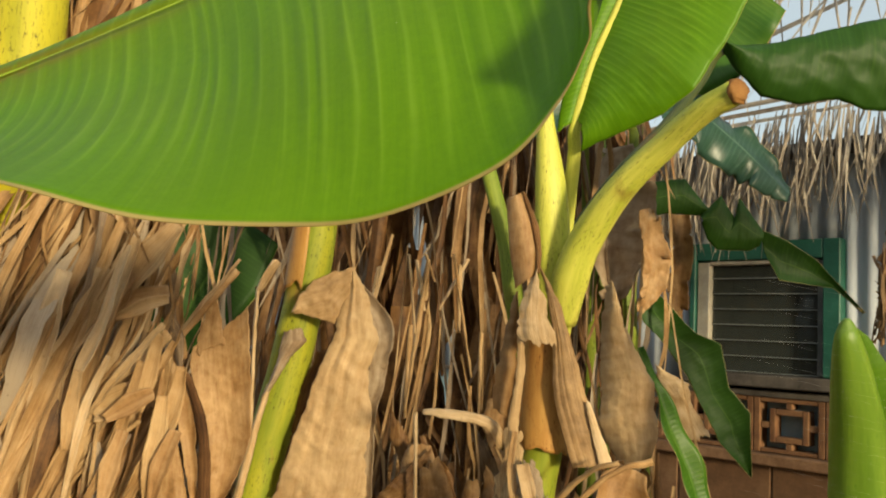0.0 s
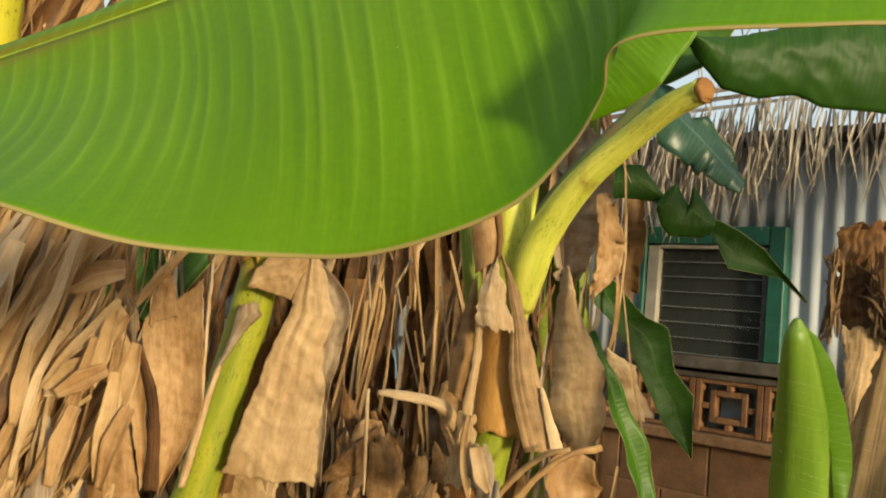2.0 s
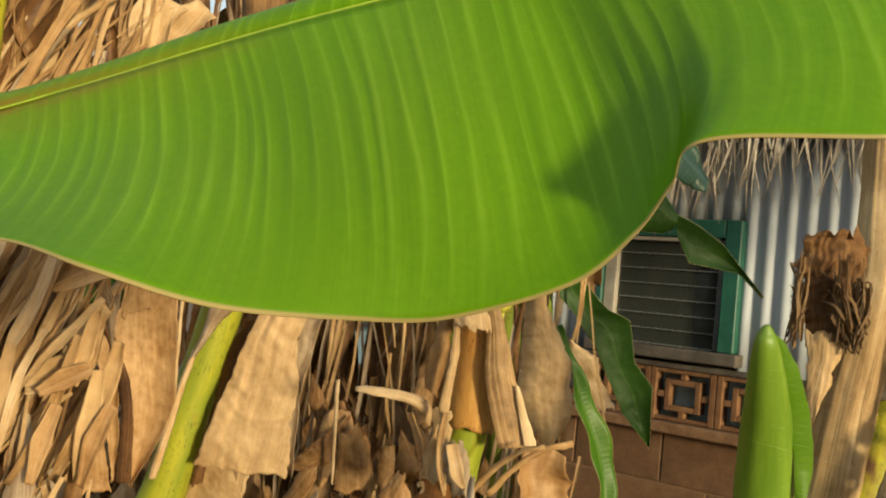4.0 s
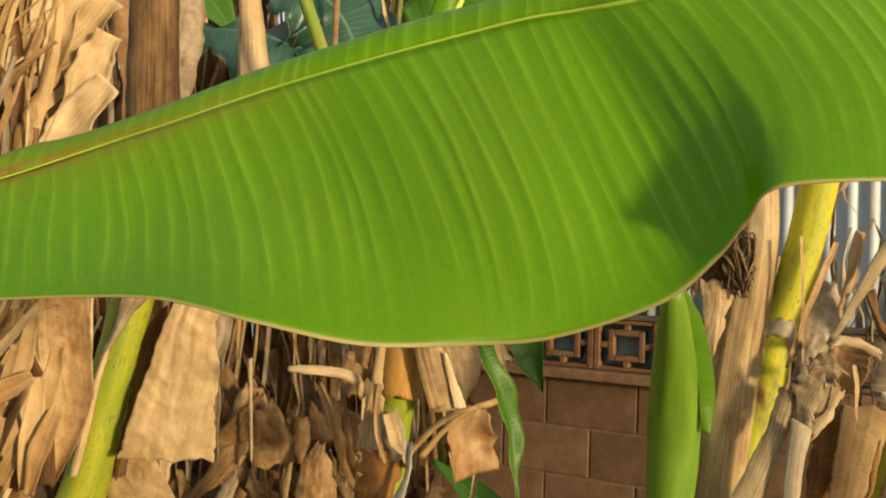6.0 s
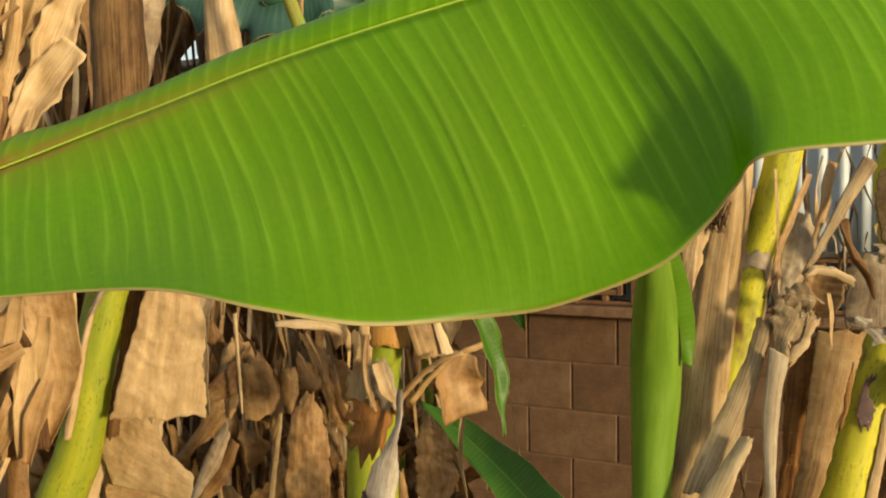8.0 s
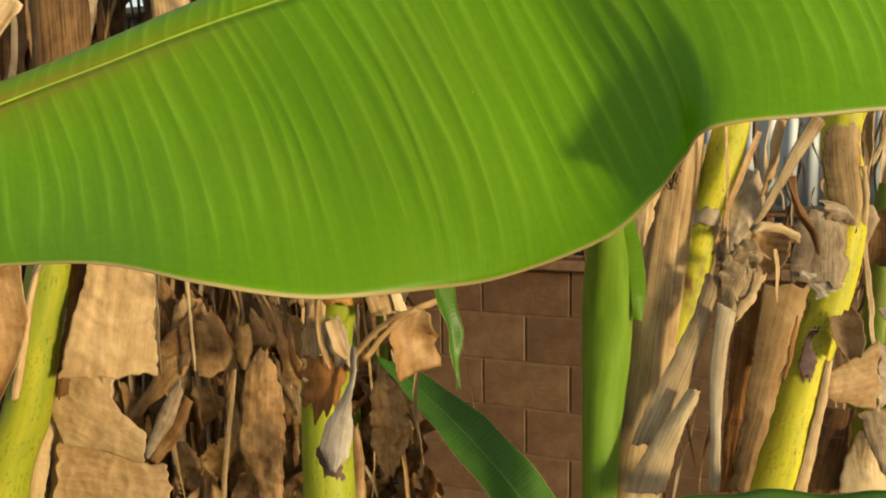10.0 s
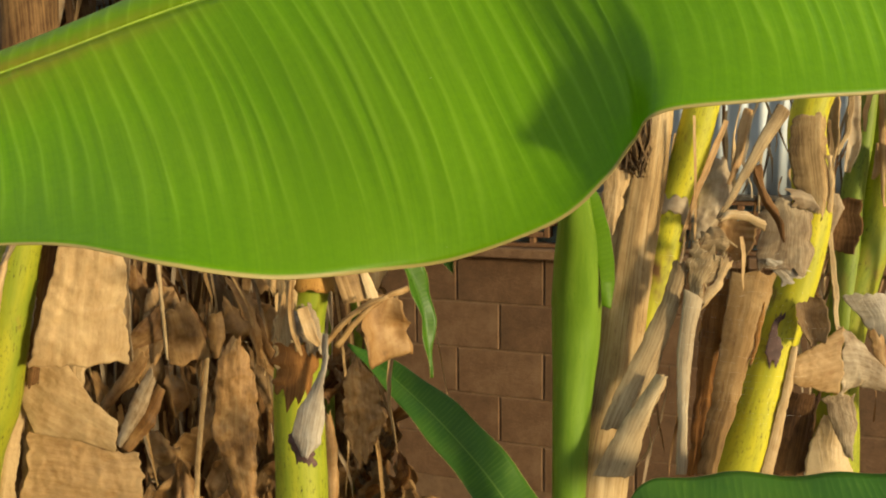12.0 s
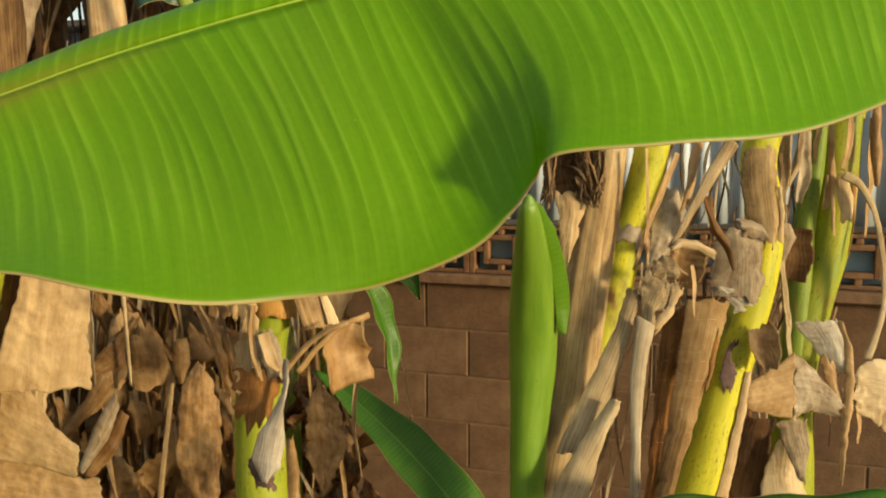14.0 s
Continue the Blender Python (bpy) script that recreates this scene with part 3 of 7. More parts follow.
# grille of pierced blocks below the sill
rail = on_wall(box("trim_rail", (9.0, 0.20, 0.045), M_RAIL, at=(0, 0.06, RAIL_Z - 0.005), bevel=0.006))
tagged(rail, "brown concrete ledge under the pierced blocks", "ledge", kind="structure")
G0, G1 = RAIL_Z + 0.019, 1.464
GP = 0.285
sheet = on_wall(box("wall_sheet", (6.2, 0.02, G1 - G0), M_BLUE, at=(0, 0.095, (G0 + G1) / 2)))
tagged(sheet, "blue grey sheet behind the pierced blocks", "panel", kind="structure")
band = on_wall(box("trim_band", (9.0, 0.09, 0.022), M_ROOF, at=(0, 0.05, 1.4765), bevel=0.003))
tagged(band, "dark timber band above the pierced blocks", "trim", kind="structure")


def pierced_block(cx):
    e = thing("pierced_block", (0, 0, 0), "terracotta pierced block with a square in its middle", "block", "pierced blocks under the window")
    e.matrix_world = WALL @ pose(cx, 0.045, (G0 + G1) / 2)
    s, h2 = GP / 2, (G1 - G0) / 2
    bar = 0.026
    for sx in (-1, 1):
        box("side_bar", (bar, 0.07, 2 * h2 - 0.002), M_TERRA, e, bevel=0.003, at=(sx * (s - bar / 2 - 0.0015), 0, 0))
    for sz in (-1, 1):
        box("end_bar", (GP - 2 * bar - 0.006, 0.066, 0.016), M_TERRA, e, bevel=0.002, at=(0, 0, sz * (h2 - 0.010)))
    q = 0.066
    for sx in (-1, 1):
        box("square_side", (0.024, 0.06, 2 * q), M_TERRA, e, bevel=0.003, at=(sx * q, 0, 0))
        box("spoke", (s - q - bar - 0.016, 0.056, 0.026), M_TERRA, e, bevel=0.003, at=(sx * (q + 0.0125 + (s - q - bar - 0.016) / 2), 0, 0))
    for sz in (-1, 1):
        box("square_end", (2 * q - 0.026, 0.058, 0.024), M_TERRA, e, bevel=0.003, at=(0, 0, sz * (q - 0.012)))
        box("spoke", (0.026, 0.055, h2 - q - 0.018), M_TERRA, e, bevel=0.003, at=(0, 0, sz * (q + 0.001 + (h2 - q - 0.018) / 2)))
    return e


for i in range(-3, 7):
    pierced_block(-0.004 + i * GP)

# concrete blocks of the wall, in running bond
BL, BH = 0.410, 0.214
bm = bmesh.new()
bmesh.ops.create_cube(bm, size=1.0)
bmesh.ops.scale(bm, vec=(BL - 0.008, 0.03, BH - 0.008), verts=bm.verts)
bmesh.ops.bevel(bm, geom=bm.edges[:], offset=0.004, segments=1, affect="EDGES")
block_mesh = bpy.data.meshes.new("block")
bm.to_mesh(block_mesh)
bm.free()
block_mesh.materials.append(M_BLOCK)
for r in range(5):
    z = RAIL_Z - 0.03 - BH * (r + 0.5)
    for i in range(-6, 9):
        x = 0.128 + BL * i + (0 if r % 2 == 0 else BL / 2)
        b = new("block", block_mesh)
        b.parent = core
        b.matrix_parent_inverse = core.matrix_world.inverted()
        b.matrix_world = WALL @ pose(x, 0.040 + 0.001 * math.sin(i * 5 + r * 3), z)

# dry palm thatch hanging over the eave
rng = random.Random(5)
specs = []
wm = np.array(WALL)
for i in range(640):
    x = rng.uniform(-0.9, 0.18) if i < 400 else rng.uniform(0.18, 1.2) if i < 520 else rng.uniform(-2.2, 1.9)
    top = 2.58 + 0.10 * x * (x < 0) + rng.uniform(-0.20 if x < 0.15 else -0.10, 0.03)
    ln = rng.uniform(0.20, 0.42)
    dx, y = rng.uniform(-0.10, 0.06), -0.10 - rng.uniform(0, 0.14)
    p = [wm[:3, :3] @ V((x + dx * k * k, y - 0.03 * math.sin(3 * k), top - ln * k)) + wm[:3, 3] for k in (0, 0.33, 0.66, 1)]
    specs.append((p, [0.0015, rng.uniform(0.003, 0.0075), 0.0035, 0.0008], (rng.uniform(-0.8, 0.2), -1, 0.2), i))
for k in range(3):
    a = [wm[:3, :3] @ V((-1.6 + 3.2 * q + 0.1 * k, -0.16 - 0.03 * k, 2.40 + 0.17 * math.sin(2.6 * q) + 0.03 * k)) + wm[:3, 3] for q in (0, 0.25, 0.5, 0.75, 1)]
    specs.append((a, [0.012, 0.012, 0.009, 0.007, 0.003], (-0.6, -1, 0.2), 640 + k))
thatch = strips("palm_thatch", specs, M_THATCH, n=6)
tagged(thatch, "dry grey palm fronds hanging over the roof edge", "thatch")
specs = []
for i in range(170):
    x = rng.uniform(-0.9, 1.6)
    z = EAVE_Z + rng.uniform(0.55, 1.5)
    ln = rng.uniform(0.3, 0.7)
    dx = rng.uniform(-0.3, 0.25)
    p = [wm[:3, :3] @ V((x + dx * k, 0.1 - 0.3 * k, z - ln * k + 0.1 * k * (1 - k))) + wm[:3, 3] for k in (0, 0.33, 0.66, 1)]
    specs.append((p, [0.004, 0.0055, 0.004, 0.001], (-0.6, -1, 0.2), i + 400))
for k in range(3):
    a = [wm[:3, :3] @ V((-1.2 + 3.0 * q, 0.12, EAVE_Z + 0.05 + 0.6 * q + k * 0.35 + 0.35 * math.sin(3 * q))) + wm[:3, 3] for q in (0, 0.35, 0.7, 1)]
    specs.append((a, [0.016, 0.014, 0.010, 0.005], (-0.6, -1, 0.2), 600 + k))
frond = strips("palm_frond", specs, M_THATCH, n=7)
tagged(frond, "drooping dry palm fronds above the roof", "palm frond")

# ---- large leaf close to the camera ----
MID = [
    (-0.3560, 0.4280, 1.7170),
    (-0.3050, 0.4230, 1.7380),
    (-0.2570, 0.4240, 1.7570),
    (-0.2210, 0.4230, 1.7720),
    (-0.1830, 0.4170, 1.7870),
    (-0.1380, 0.4080, 1.8050),
    (-0.0940, 0.3950, 1.8200),
    (-0.0490, 0.3810, 1.8340),
    (-0.0118, 0.3644, 1.8441),
    (0.0096, 0.3543, 1.8474),
    (0.0299, 0.3377, 1.8495),
    (0.0574, 0.3226, 1.8552),
    (0.1090, 0.3060, 1.8660),
    (0.2000, 0.2890, 1.8860),
    (0.3440, 0.2650, 1.9310),
]
BELLY = [
    (-0.3480, 0.4150, 1.7080),
    (-0.2910, 0.4000, 1.7180),
    (-0.2390, 0.3870, 1.7280),
    (-0.1990, 0.3800, 1.7330),
    (-0.1580, 0.3690, 1.7390),
    (-0.1120, 0.3550, 1.7430),
    (-0.0660, 0.3340, 1.7480),
    (-0.0286, 0.3158, 1.7520),
    (0.0030, 0.3100, 1.7610),
    (0.0300, 0.3060, 1.7750),
    (0.0470, 0.2915, 1.7915),
    (0.0655, 0.2735, 1.8005),
    (0.1100, 0.2550, 1.8078),
    (0.1890, 0.2445, 1.8195),
    (0.3120, 0.2330, 1.8560),
]
MARGIN = [
    (-0.3330, 0.3920, 1.6980),
    (-0.2710, 0.3630, 1.6970),
    (-0.2190, 0.3380, 1.7005),
    (-0.1840, 0.3150, 1.7010),
    (-0.1480, 0.2930, 1.6938),
    (-0.1040, 0.2930, 1.6848),
    (-0.0570, 0.2950, 1.6848),
    (-0.0220, 0.2890, 1.6886),
    (0.0165, 0.2715, 1.7044),
    (0.0333, 0.2598, 1.7228),
    (0.0405, 0.2495, 1.7390),
    (0.0430, 0.2320, 1.7512),
    (0.0950, 0.2168, 1.7558),
    (0.1740, 0.2090, 1.7640),
    (0.3020, 0.2090, 1.8030),
]
front = thing("banana_plant", (0.95, -0.60, -0.05), "banana plant with one large fresh green leaf reaching across", "banana plant", "banana plants by the house")
NU, NV = 420, 30
mid, bel, mar = (curve_points(c, NU) for c in (MID, BELLY, MARGIN))
run = np.concatenate([[0], np.cumsum(np.linalg.norm(np.diff(bel, axis=0), axis=1))])
verts, uvs = [], []
for i in range(NU):
    ctrl = 2 * bel[i] - 0.5 * (mid[i] + mar[i])
    for j in range(NV):
        s = j / (NV - 1)
        p = (1 - s) ** 2 * mid[i] + 2 * s * (1 - s) * ctrl + s * s * mar[i]
        away = V((0.25, 0.9, 0.35))
        q = (0.00018 + 0.00012 * noise.noise(Vector((run[i] * 25, s * 2, 9)))) * math.sin(6.283 * run[i] / 0.0156 + 3 * noise.noise(Vector((run[i] * 30, 0, 0)))) * math.sin(math.pi * min(1, s * 1.15)) + 0.0022 * noise.noise(Vector((run[i] * 12, s * 1.5, 4)))
        p = p + away * q
        verts.append(p)
        uvs.append((run[i] + 0.036 * s * max(0.0, 1 - 1.7 * i / NU), s))
blade = mesh_object("blade", verts, grid_faces(NU, NV), uvs, M_FRONT, front, "", 0.0005)
verts, uvs = [], []
for i in range(NU // 2):
    k = min(NU - 1, i * 2)
    back = V((0.28, 0.95, 0.0))
    for j in range(12):
        s = j / 11
        p = mid[k] + back * (0.085 * s ** 1.7) + V((0, 0, (0.0125 + 0.0095 * min(1.0, 2.2 * k / NU)) * math.sin(math.pi * s) + 0.011 * math.exp(-((k / NU - 0.13) / 0.035) ** 2) * s - 0.004 * s + 0.002 * math.sin(run[k] * 60) * s * s))
        verts.append(p)
        uvs.append((run[k], 0.5 * s))
mesh_object("blade_far_half", verts, grid_faces(NU // 2, 12), uvs, M_FRONT, front, "", 0.0005)
mrib = [mid[k] + V((0.0, 0.0002, 0.0003)) for k in range(0, NU, 30)] + [mid[-1] + V((0, 0.0002, 0.0003))]
tube("midrib", mrib + [V((0.74, 0.16, 1.86)), V((0.84, -0.12, 1.78)), V((0.88, -0.40, 1.55))], [0.0004, 0.0005, 0.0006, 0.0007, 0.0009, 0.0016, 0.006, 0.015, 0.022], M_MIDRIB, blade, n=80, m=10)
tube("pseudostem", [(0.95, -0.60, -0.05), (0.95, -0.60, 0.6), (0.93, -0.55, 1.2), (0.88, -0.42, 1.58)], [0.06, 0.055, 0.045, 0.022], M_STEM, front, n=26, m=18, knots=0.06)

# ---- banana plant with the cut leaf stalk ----
pb = thing("banana_plant", (0.180, 1.420, -0.06), "young banana plant with a cut yellow stalk and dry hanging sheaths", "banana plant", "banana plants by the house")
PB_STEM = [(0.125, 1.340, -0.06), (0.125, 1.340, 0.800), (0.141, 1.379, 1.117), (0.144, 1.395, 1.237), (0.147, 1.403, 1.337), (0.163, 1.409, 1.413), (0.176, 1.394, 1.497), (0.172, 1.377, 1.624), (0.179, 1.363, 1.724)]
pb_stem = tube("pseudostem", PB_STEM, [0.052, 0.050, 0.047, 0.045, 0.043, 0.036, 0.030, 0.033, 0.036], M_STEM, pb, n=50, m=20, knots=0.06)
tube("petiole_base", [(0.172, 1.377, 1.624), (0.179, 1.361, 1.715), (0.174, 1.357, 1.795), (0.166, 1.347, 1.894), (0.154, 1.338, 1.992), (0.142, 1.328, 2.090)], [0.034, 0.033, 0.029, 0.025, 0.014, 0.010], M_PETIOLE, pb, n=30, m=20, knots=0.04, groove=0.15)
sheath("rust_sheath", [(0.175, 1.390, 1.481), (0.173, 1.379, 1.561), (0.172, 1.366, 1.661)], [0.038, 0.036, 0.0345], M_NODE, (-60, 240), pb_stem, n=30, m=30, label="orange brown dried sheath", rag=0.015, ridges=0.012)
cut_stalk = tube("cut_stalk", [(0.192, 1.353, 1.680), (0.198, 1.323, 1.742), (0.215, 1.291, 1.802), (0.253, 1.231, 1.873), (0.301, 1.172, 1.927), (0.336, 1.115, 1.962), (0.367, 1.076, 1.979)],
     [0.024, 0.029, 0.026, 0.0215, 0.019, 0.0175, 0.017], M_PETIOLE, pb, n=40, m=18, knots=0.03, groove=0.18, label="yellow green leaf stalk cut off at the end")
tube("cut_end", [(0.367, 1.078, 1.979), (0.368, 1.073, 1.980), (0.370, 1.069, 1.981)], [0.0172, 0.0178, 0.0160], M_RUST, cut_stalk, n=5, m=16, knots=0.25, label="brown frayed cut end")
tube("petiole", [(0.136, 1.382, 1.614), (0.115, 1.365, 1.721), (0.100, 1.366, 1.802), (0.075, 1.366, 1.892), (0.031, 1.385, 2.036), (-0.023, 1.405, 2.195)], [0.014, 0.016, 0.014, 0.013, 0.012, 0.011], M_GREENST, pb, n=30, m=12, groove=0.2)
tube("petiole", [(0.198, 1.390, 1.818), (0.201, 1.376, 1.882), (0.204, 1.359, 1.953), (0.202, 1.346, 1.994), (0.225, 1.328, 2.094), (0.258, 1.316, 2.179), (0.288, 1.307, 2.265), (0.316, 1.300, 2.338)], [0.012, 0.012, 0.011, 0.010, 0.0065, 0.006, 0.005, 0.004], M_PETIOLE, pb, n=36, m=12, groove=0.2)
tube("petiole", [(0.210, 1.408, 1.812), (0.287, 1.432, 1.924), (0.401, 1.547, 2.054), (0.509, 1.705, 2.189), (0.589, 1.820, 2.295), (0.674, 1.844, 2.309), (0.757, 1.863, 2.318)], [0.016, 0.014, 0.012, 0.010, 0.008, 0.006, 0.004], M_DARKST, pb, n=36, m=12)
patch("leaf", [(0.202, 1.344, 1.999), (0.225, 1.328, 2.094), (0.258, 1.316, 2.179), (0.288, 1.307, 2.265), (0.316, 1.300, 2.338)], [(0.210, 1.329, 1.948), (0.258, 1.297, 1.970), (0.316, 1.254, 1.992), (0.355, 1.221, 2.023), (0.381, 1.217, 2.065), (0.411, 1.212, 2.116), (0.437, 1.205, 2.183), (0.460, 1.217, 2.267)], M_SUNLEAF, pb, "sunlit green blade on its stalk", bow=0.02, crumple=0.003, rag=0.001, seed=3, n=110, m=26, half=1)
patch("leaf", [(0.202, 1.346, 2.000), (0.224, 1.330, 2.094), (0.257, 1.318, 2.180), (0.287, 1.309, 2.266), (0.312, 1.302, 2.339)], [(0.173, 1.348, 1.980), (0.177, 1.344, 2.022), (0.190, 1.335, 2.104), (0.213, 1.327, 2.186), (0.241, 1.319, 2.268), (0.269, 1.312, 2.342)], M_SUNLEAF, pb, "near half of the sunlit blade", bow=0.008, crumple=0.002, rag=0.001, seed=4, n=80, m=14, half=1)
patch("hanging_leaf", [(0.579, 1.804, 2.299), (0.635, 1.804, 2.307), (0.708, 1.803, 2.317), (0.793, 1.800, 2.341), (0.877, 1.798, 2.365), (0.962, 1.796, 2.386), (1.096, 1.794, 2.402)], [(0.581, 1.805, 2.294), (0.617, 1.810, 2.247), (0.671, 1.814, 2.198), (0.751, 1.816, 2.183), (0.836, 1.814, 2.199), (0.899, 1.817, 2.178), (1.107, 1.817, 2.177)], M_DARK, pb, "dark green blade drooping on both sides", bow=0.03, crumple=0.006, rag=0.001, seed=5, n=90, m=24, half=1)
leaf("hanging_leaf", [(0.466, 1.858, 2.162), (0.557, 1.885, 2.174), (0.653, 1.920, 2.122), (0.730, 1.944, 2.065), (0.800, 1.969, 2.013)], [0.04, 0.080, 0.072, 0.055, 0.02], (-0.25, -0.8, 0.6), M_SKYSHEEN, pb, n=60, m=13, fold=-0.25, ripple=0.006, waves=4, rag=0.05, tears=4, curl=0.4, seed=6, label="torn dark blade with a bluish sky sheen in its colour")
# dry leaves on this plant
patch("dead_sheath", [(0.092, 1.288, 1.860), (0.097, 1.291, 1.818), (0.102, 1.294, 1.776), (0.112, 1.297, 1.727)], [(0.119, 1.286, 1.869), (0.138, 1.288, 1.821), (0.145, 1.291, 1.779), (0.143, 1.294, 1.748)], M_DRY, pb, "folded tan stalk of a dry leaf", bow=0.016, crumple=0.0015, rag=0.0008, seed=8, n=60, m=24)
patch("dead_sheath", [(0.113, 1.274, 1.870), (0.129, 1.276, 1.827), (0.139, 1.279, 1.786), (0.141, 1.282, 1.750)], [(0.119, 1.274, 1.869), (0.142, 1.276, 1.820), (0.149, 1.279, 1.778), (0.146, 1.282, 1.747)], M_DEAD, pb, "dark rolled margin of the stalk", bow=0.003, crumple=0.001, rag=0.0006, seed=108, n=50, m=8)
patch("dead_leaf", [(0.138, 1.282, 1.750), (0.128, 1.284, 1.728), (0.117, 1.287, 1.696), (0.115, 1.289, 1.666), (0.118, 1.290, 1.651)], [(0.145, 1.281, 1.754), (0.157, 1.283, 1.724), (0.169, 1.286, 1.678), (0.173, 1.287, 1.657), (0.179, 1.288, 1.643)], M_PALE, pb, "pale twisted top of a dry leaf", bow=0.012, pleats=4, deep=0.0016, crumple=0.007, rag=0.004, seed=11, n=80, m=54)
patch("dead_leaf", [(0.146, 1.303, 1.761), (0.160, 1.305, 1.716), (0.174, 1.310, 1.646), (0.178, 1.316, 1.567), (0.194, 1.319, 1.512), (0.211, 1.322, 1.461)], [(0.149, 1.302, 1.761), (0.182, 1.305, 1.708), (0.203, 1.309, 1.641), (0.231, 1.313, 1.562), (0.257, 1.317, 1.496), (0.269, 1.319, 1.466)], M_TAN, pb, "fan of pleated tan dry leaf", bow=0.006, pleats=5, deep=0.0011, crumple=0.003, rag=0.0015, seed=300, n=110, m=60)
patch("dead_leaf", [(0.223, 1.304, 1.562), (0.234, 1.306, 1.520), (0.248, 1.310, 1.470)], [(0.230, 1.303, 1.562), (0.252, 1.306, 1.511), (0.271, 1.309, 1.466)], M_PALE, pb, "", bow=0.002, crumple=0.001, rag=0.001, seed=301, n=40, m=12)
patch("dead_leaf", [(0.119, 1.302, 1.653), (0.118, 1.307, 1.598), (0.111, 1.312, 1.531), (0.110, 1.317, 1.469), (0.126, 1.322, 1.390)], [(0.132, 1.301, 1.657), (0.133, 1.306, 1.599), (0.126, 1.311, 1.532), (0.123, 1.317, 1.463), (0.136, 1.321, 1.391)], M_STRAW, pb, "narrow dry strip", pleats=1, deep=0.0015, bow=0.004, crumple=0.002, rag=0.0015, seed=10, n=90, m=16)
patch("dead_leaf", [(0.108, 1.346, 1.482), (0.099, 1.349, 1.455), (0.095, 1.352, 1.415)], [(0.124, 1.345, 1.483), (0.123, 1.348, 1.448), (0.127, 1.350, 1.413)], M_STRAW, pb, "ragged dry flap", pleats=2, deep=0.002, crumple=0.004, seed=306, n=40, m=18, rag=0.006)
patch("dead_leaf", [(0.114, 1.348, 1.719), (0.101, 1.353, 1.656), (0.091, 1.359, 1.593), (0.089, 1.363, 1.540)], [(0.123, 1.347, 1.721), (0.126, 1.352, 1.649), (0.120, 1.358, 1.586), (0.115, 1.363, 1.524)], M_BROWN, pb, "brown dry flap", crumple=0.005, bow=0.01, seed=305, n=60, m=24)
patch("dead_leaf", [(0.081, 1.433, 1.542), (0.078, 1.437, 1.500), (0.092, 1.438, 1.468)], [(0.126, 1.427, 1.591), (0.133, 1.430, 1.545), (0.122, 1.435, 1.489)], M_DRY, pb, "small tan dry lobe", bow=0.012, crumple=0.006, rag=0.003, seed=307, n=40, m=24)
patch("dead_leaf", [(0.127, 1.311, 1.463), (0.126, 1.314, 1.429), (0.136, 1.317, 1.387)], [(0.148, 1.310, 1.473), (0.164, 1.311, 1.440), (0.178, 1.314, 1.390)], M_ASH, pb, "grey frayed sheath round the stem", bow=0.012, pleats=3, deep=0.0015, crumple=0.006, rag=0.006, seed=308, n=50, m=40)
patch("split_sheath", [(0.109, 1.369, 1.509), (0.100, 1.365, 1.446), (0.096, 1.362, 1.398), (0.096, 1.356, 1.350)], [(0.138, 1.356, 1.509), (0.138, 1.349, 1.456), (0.141, 1.343, 1.408), (0.145, 1.337, 1.373)], M_BARK, pb, "tan fibrous sheath on the stem", bow=0.01, pleats=4, deep=0.0015, crumple=0.003, rag=0.006, seed=310, n=70, m=36)
patch("sheath_tuft", [(0.134, 1.345, 1.461), (0.129, 1.345, 1.436), (0.133, 1.339, 1.405)], [(0.154, 1.335, 1.451), (0.165, 1.327, 1.426), (0.167, 1.323, 1.394)], M_WHITE, pb, "white tuft of sheath", bow=0.01, pleats=3, deep=0.001, crumple=0.004, rag=0.004, seed=14, n=50, m=30)
patch("rust_sheath", [(0.097, 1.367, 1.407), (0.093, 1.363, 1.359), (0.092, 1.358, 1.309)], [(0.174, 1.331, 1.401), (0.175, 1.326, 1.358), (0.165, 1.328, 1.333)], M_RUST, pb, "rust brown dried sheath", bow=0.03, pleats=3, deep=0.0015, crumple=0.004, rag=0.009, seed=7, n=60, m=44)
patch("dead_leaf", [(0.164, 1.284, 1.423), (0.159, 1.280, 1.381), (0.143, 1.280, 1.336), (0.117, 1.285, 1.299), (0.107, 1.284, 1.260), (0.119, 1.274, 1.231)], [(0.173, 1.280, 1.424), (0.168, 1.275, 1.377), (0.159, 1.272, 1.327), (0.157, 1.266, 1.285), (0.150, 1.263, 1.244), (0.129, 1.269, 1.224)], M_WHITE, pb, "white grey sheath peeling from the stem", bow=0.010, crumple=0.003, rag=0.002, pleats=2, deep=0.001, seed=13, n=90, m=28)
patch("scar", [(0.105, 1.298, 1.264), (0.106, 1.295, 1.241), (0.113, 1.288, 1.216)], [(0.141, 1.282, 1.254), (0.148, 1.275, 1.231), (0.144, 1.273, 1.206)], M_SCAR, pb, "purple brown stain under the sheath", bow=0.008, crumple=0.002, rag=0.005, seed=15, n=40, m=14)
leaf("dead_leaf", [(0.120, 1.305, 1.512), (0.115, 1.300, 1.466), (0.118, 1.293, 1.425), (0.127, 1.283, 1.389)], [0.004, 0.005, 0.005, 0.002], (0.1, -1, 0.2), M_STRAW, pb, n=24, m=7, cup=0.7, crumple=0.003, seed=18)
leaf("dead_leaf", [(0.131, 1.293, 1.466), (0.136, 1.288, 1.443), (0.142, 1.282, 1.421), (0.154, 1.274, 1.405)], [0.009, 0.011, 0.010, 0.004], (0.2, -1, 0.1), M_PALE, pb, n=28, m=9, cup=0.6, crumple=0.004, rag=0.1, seed=19)
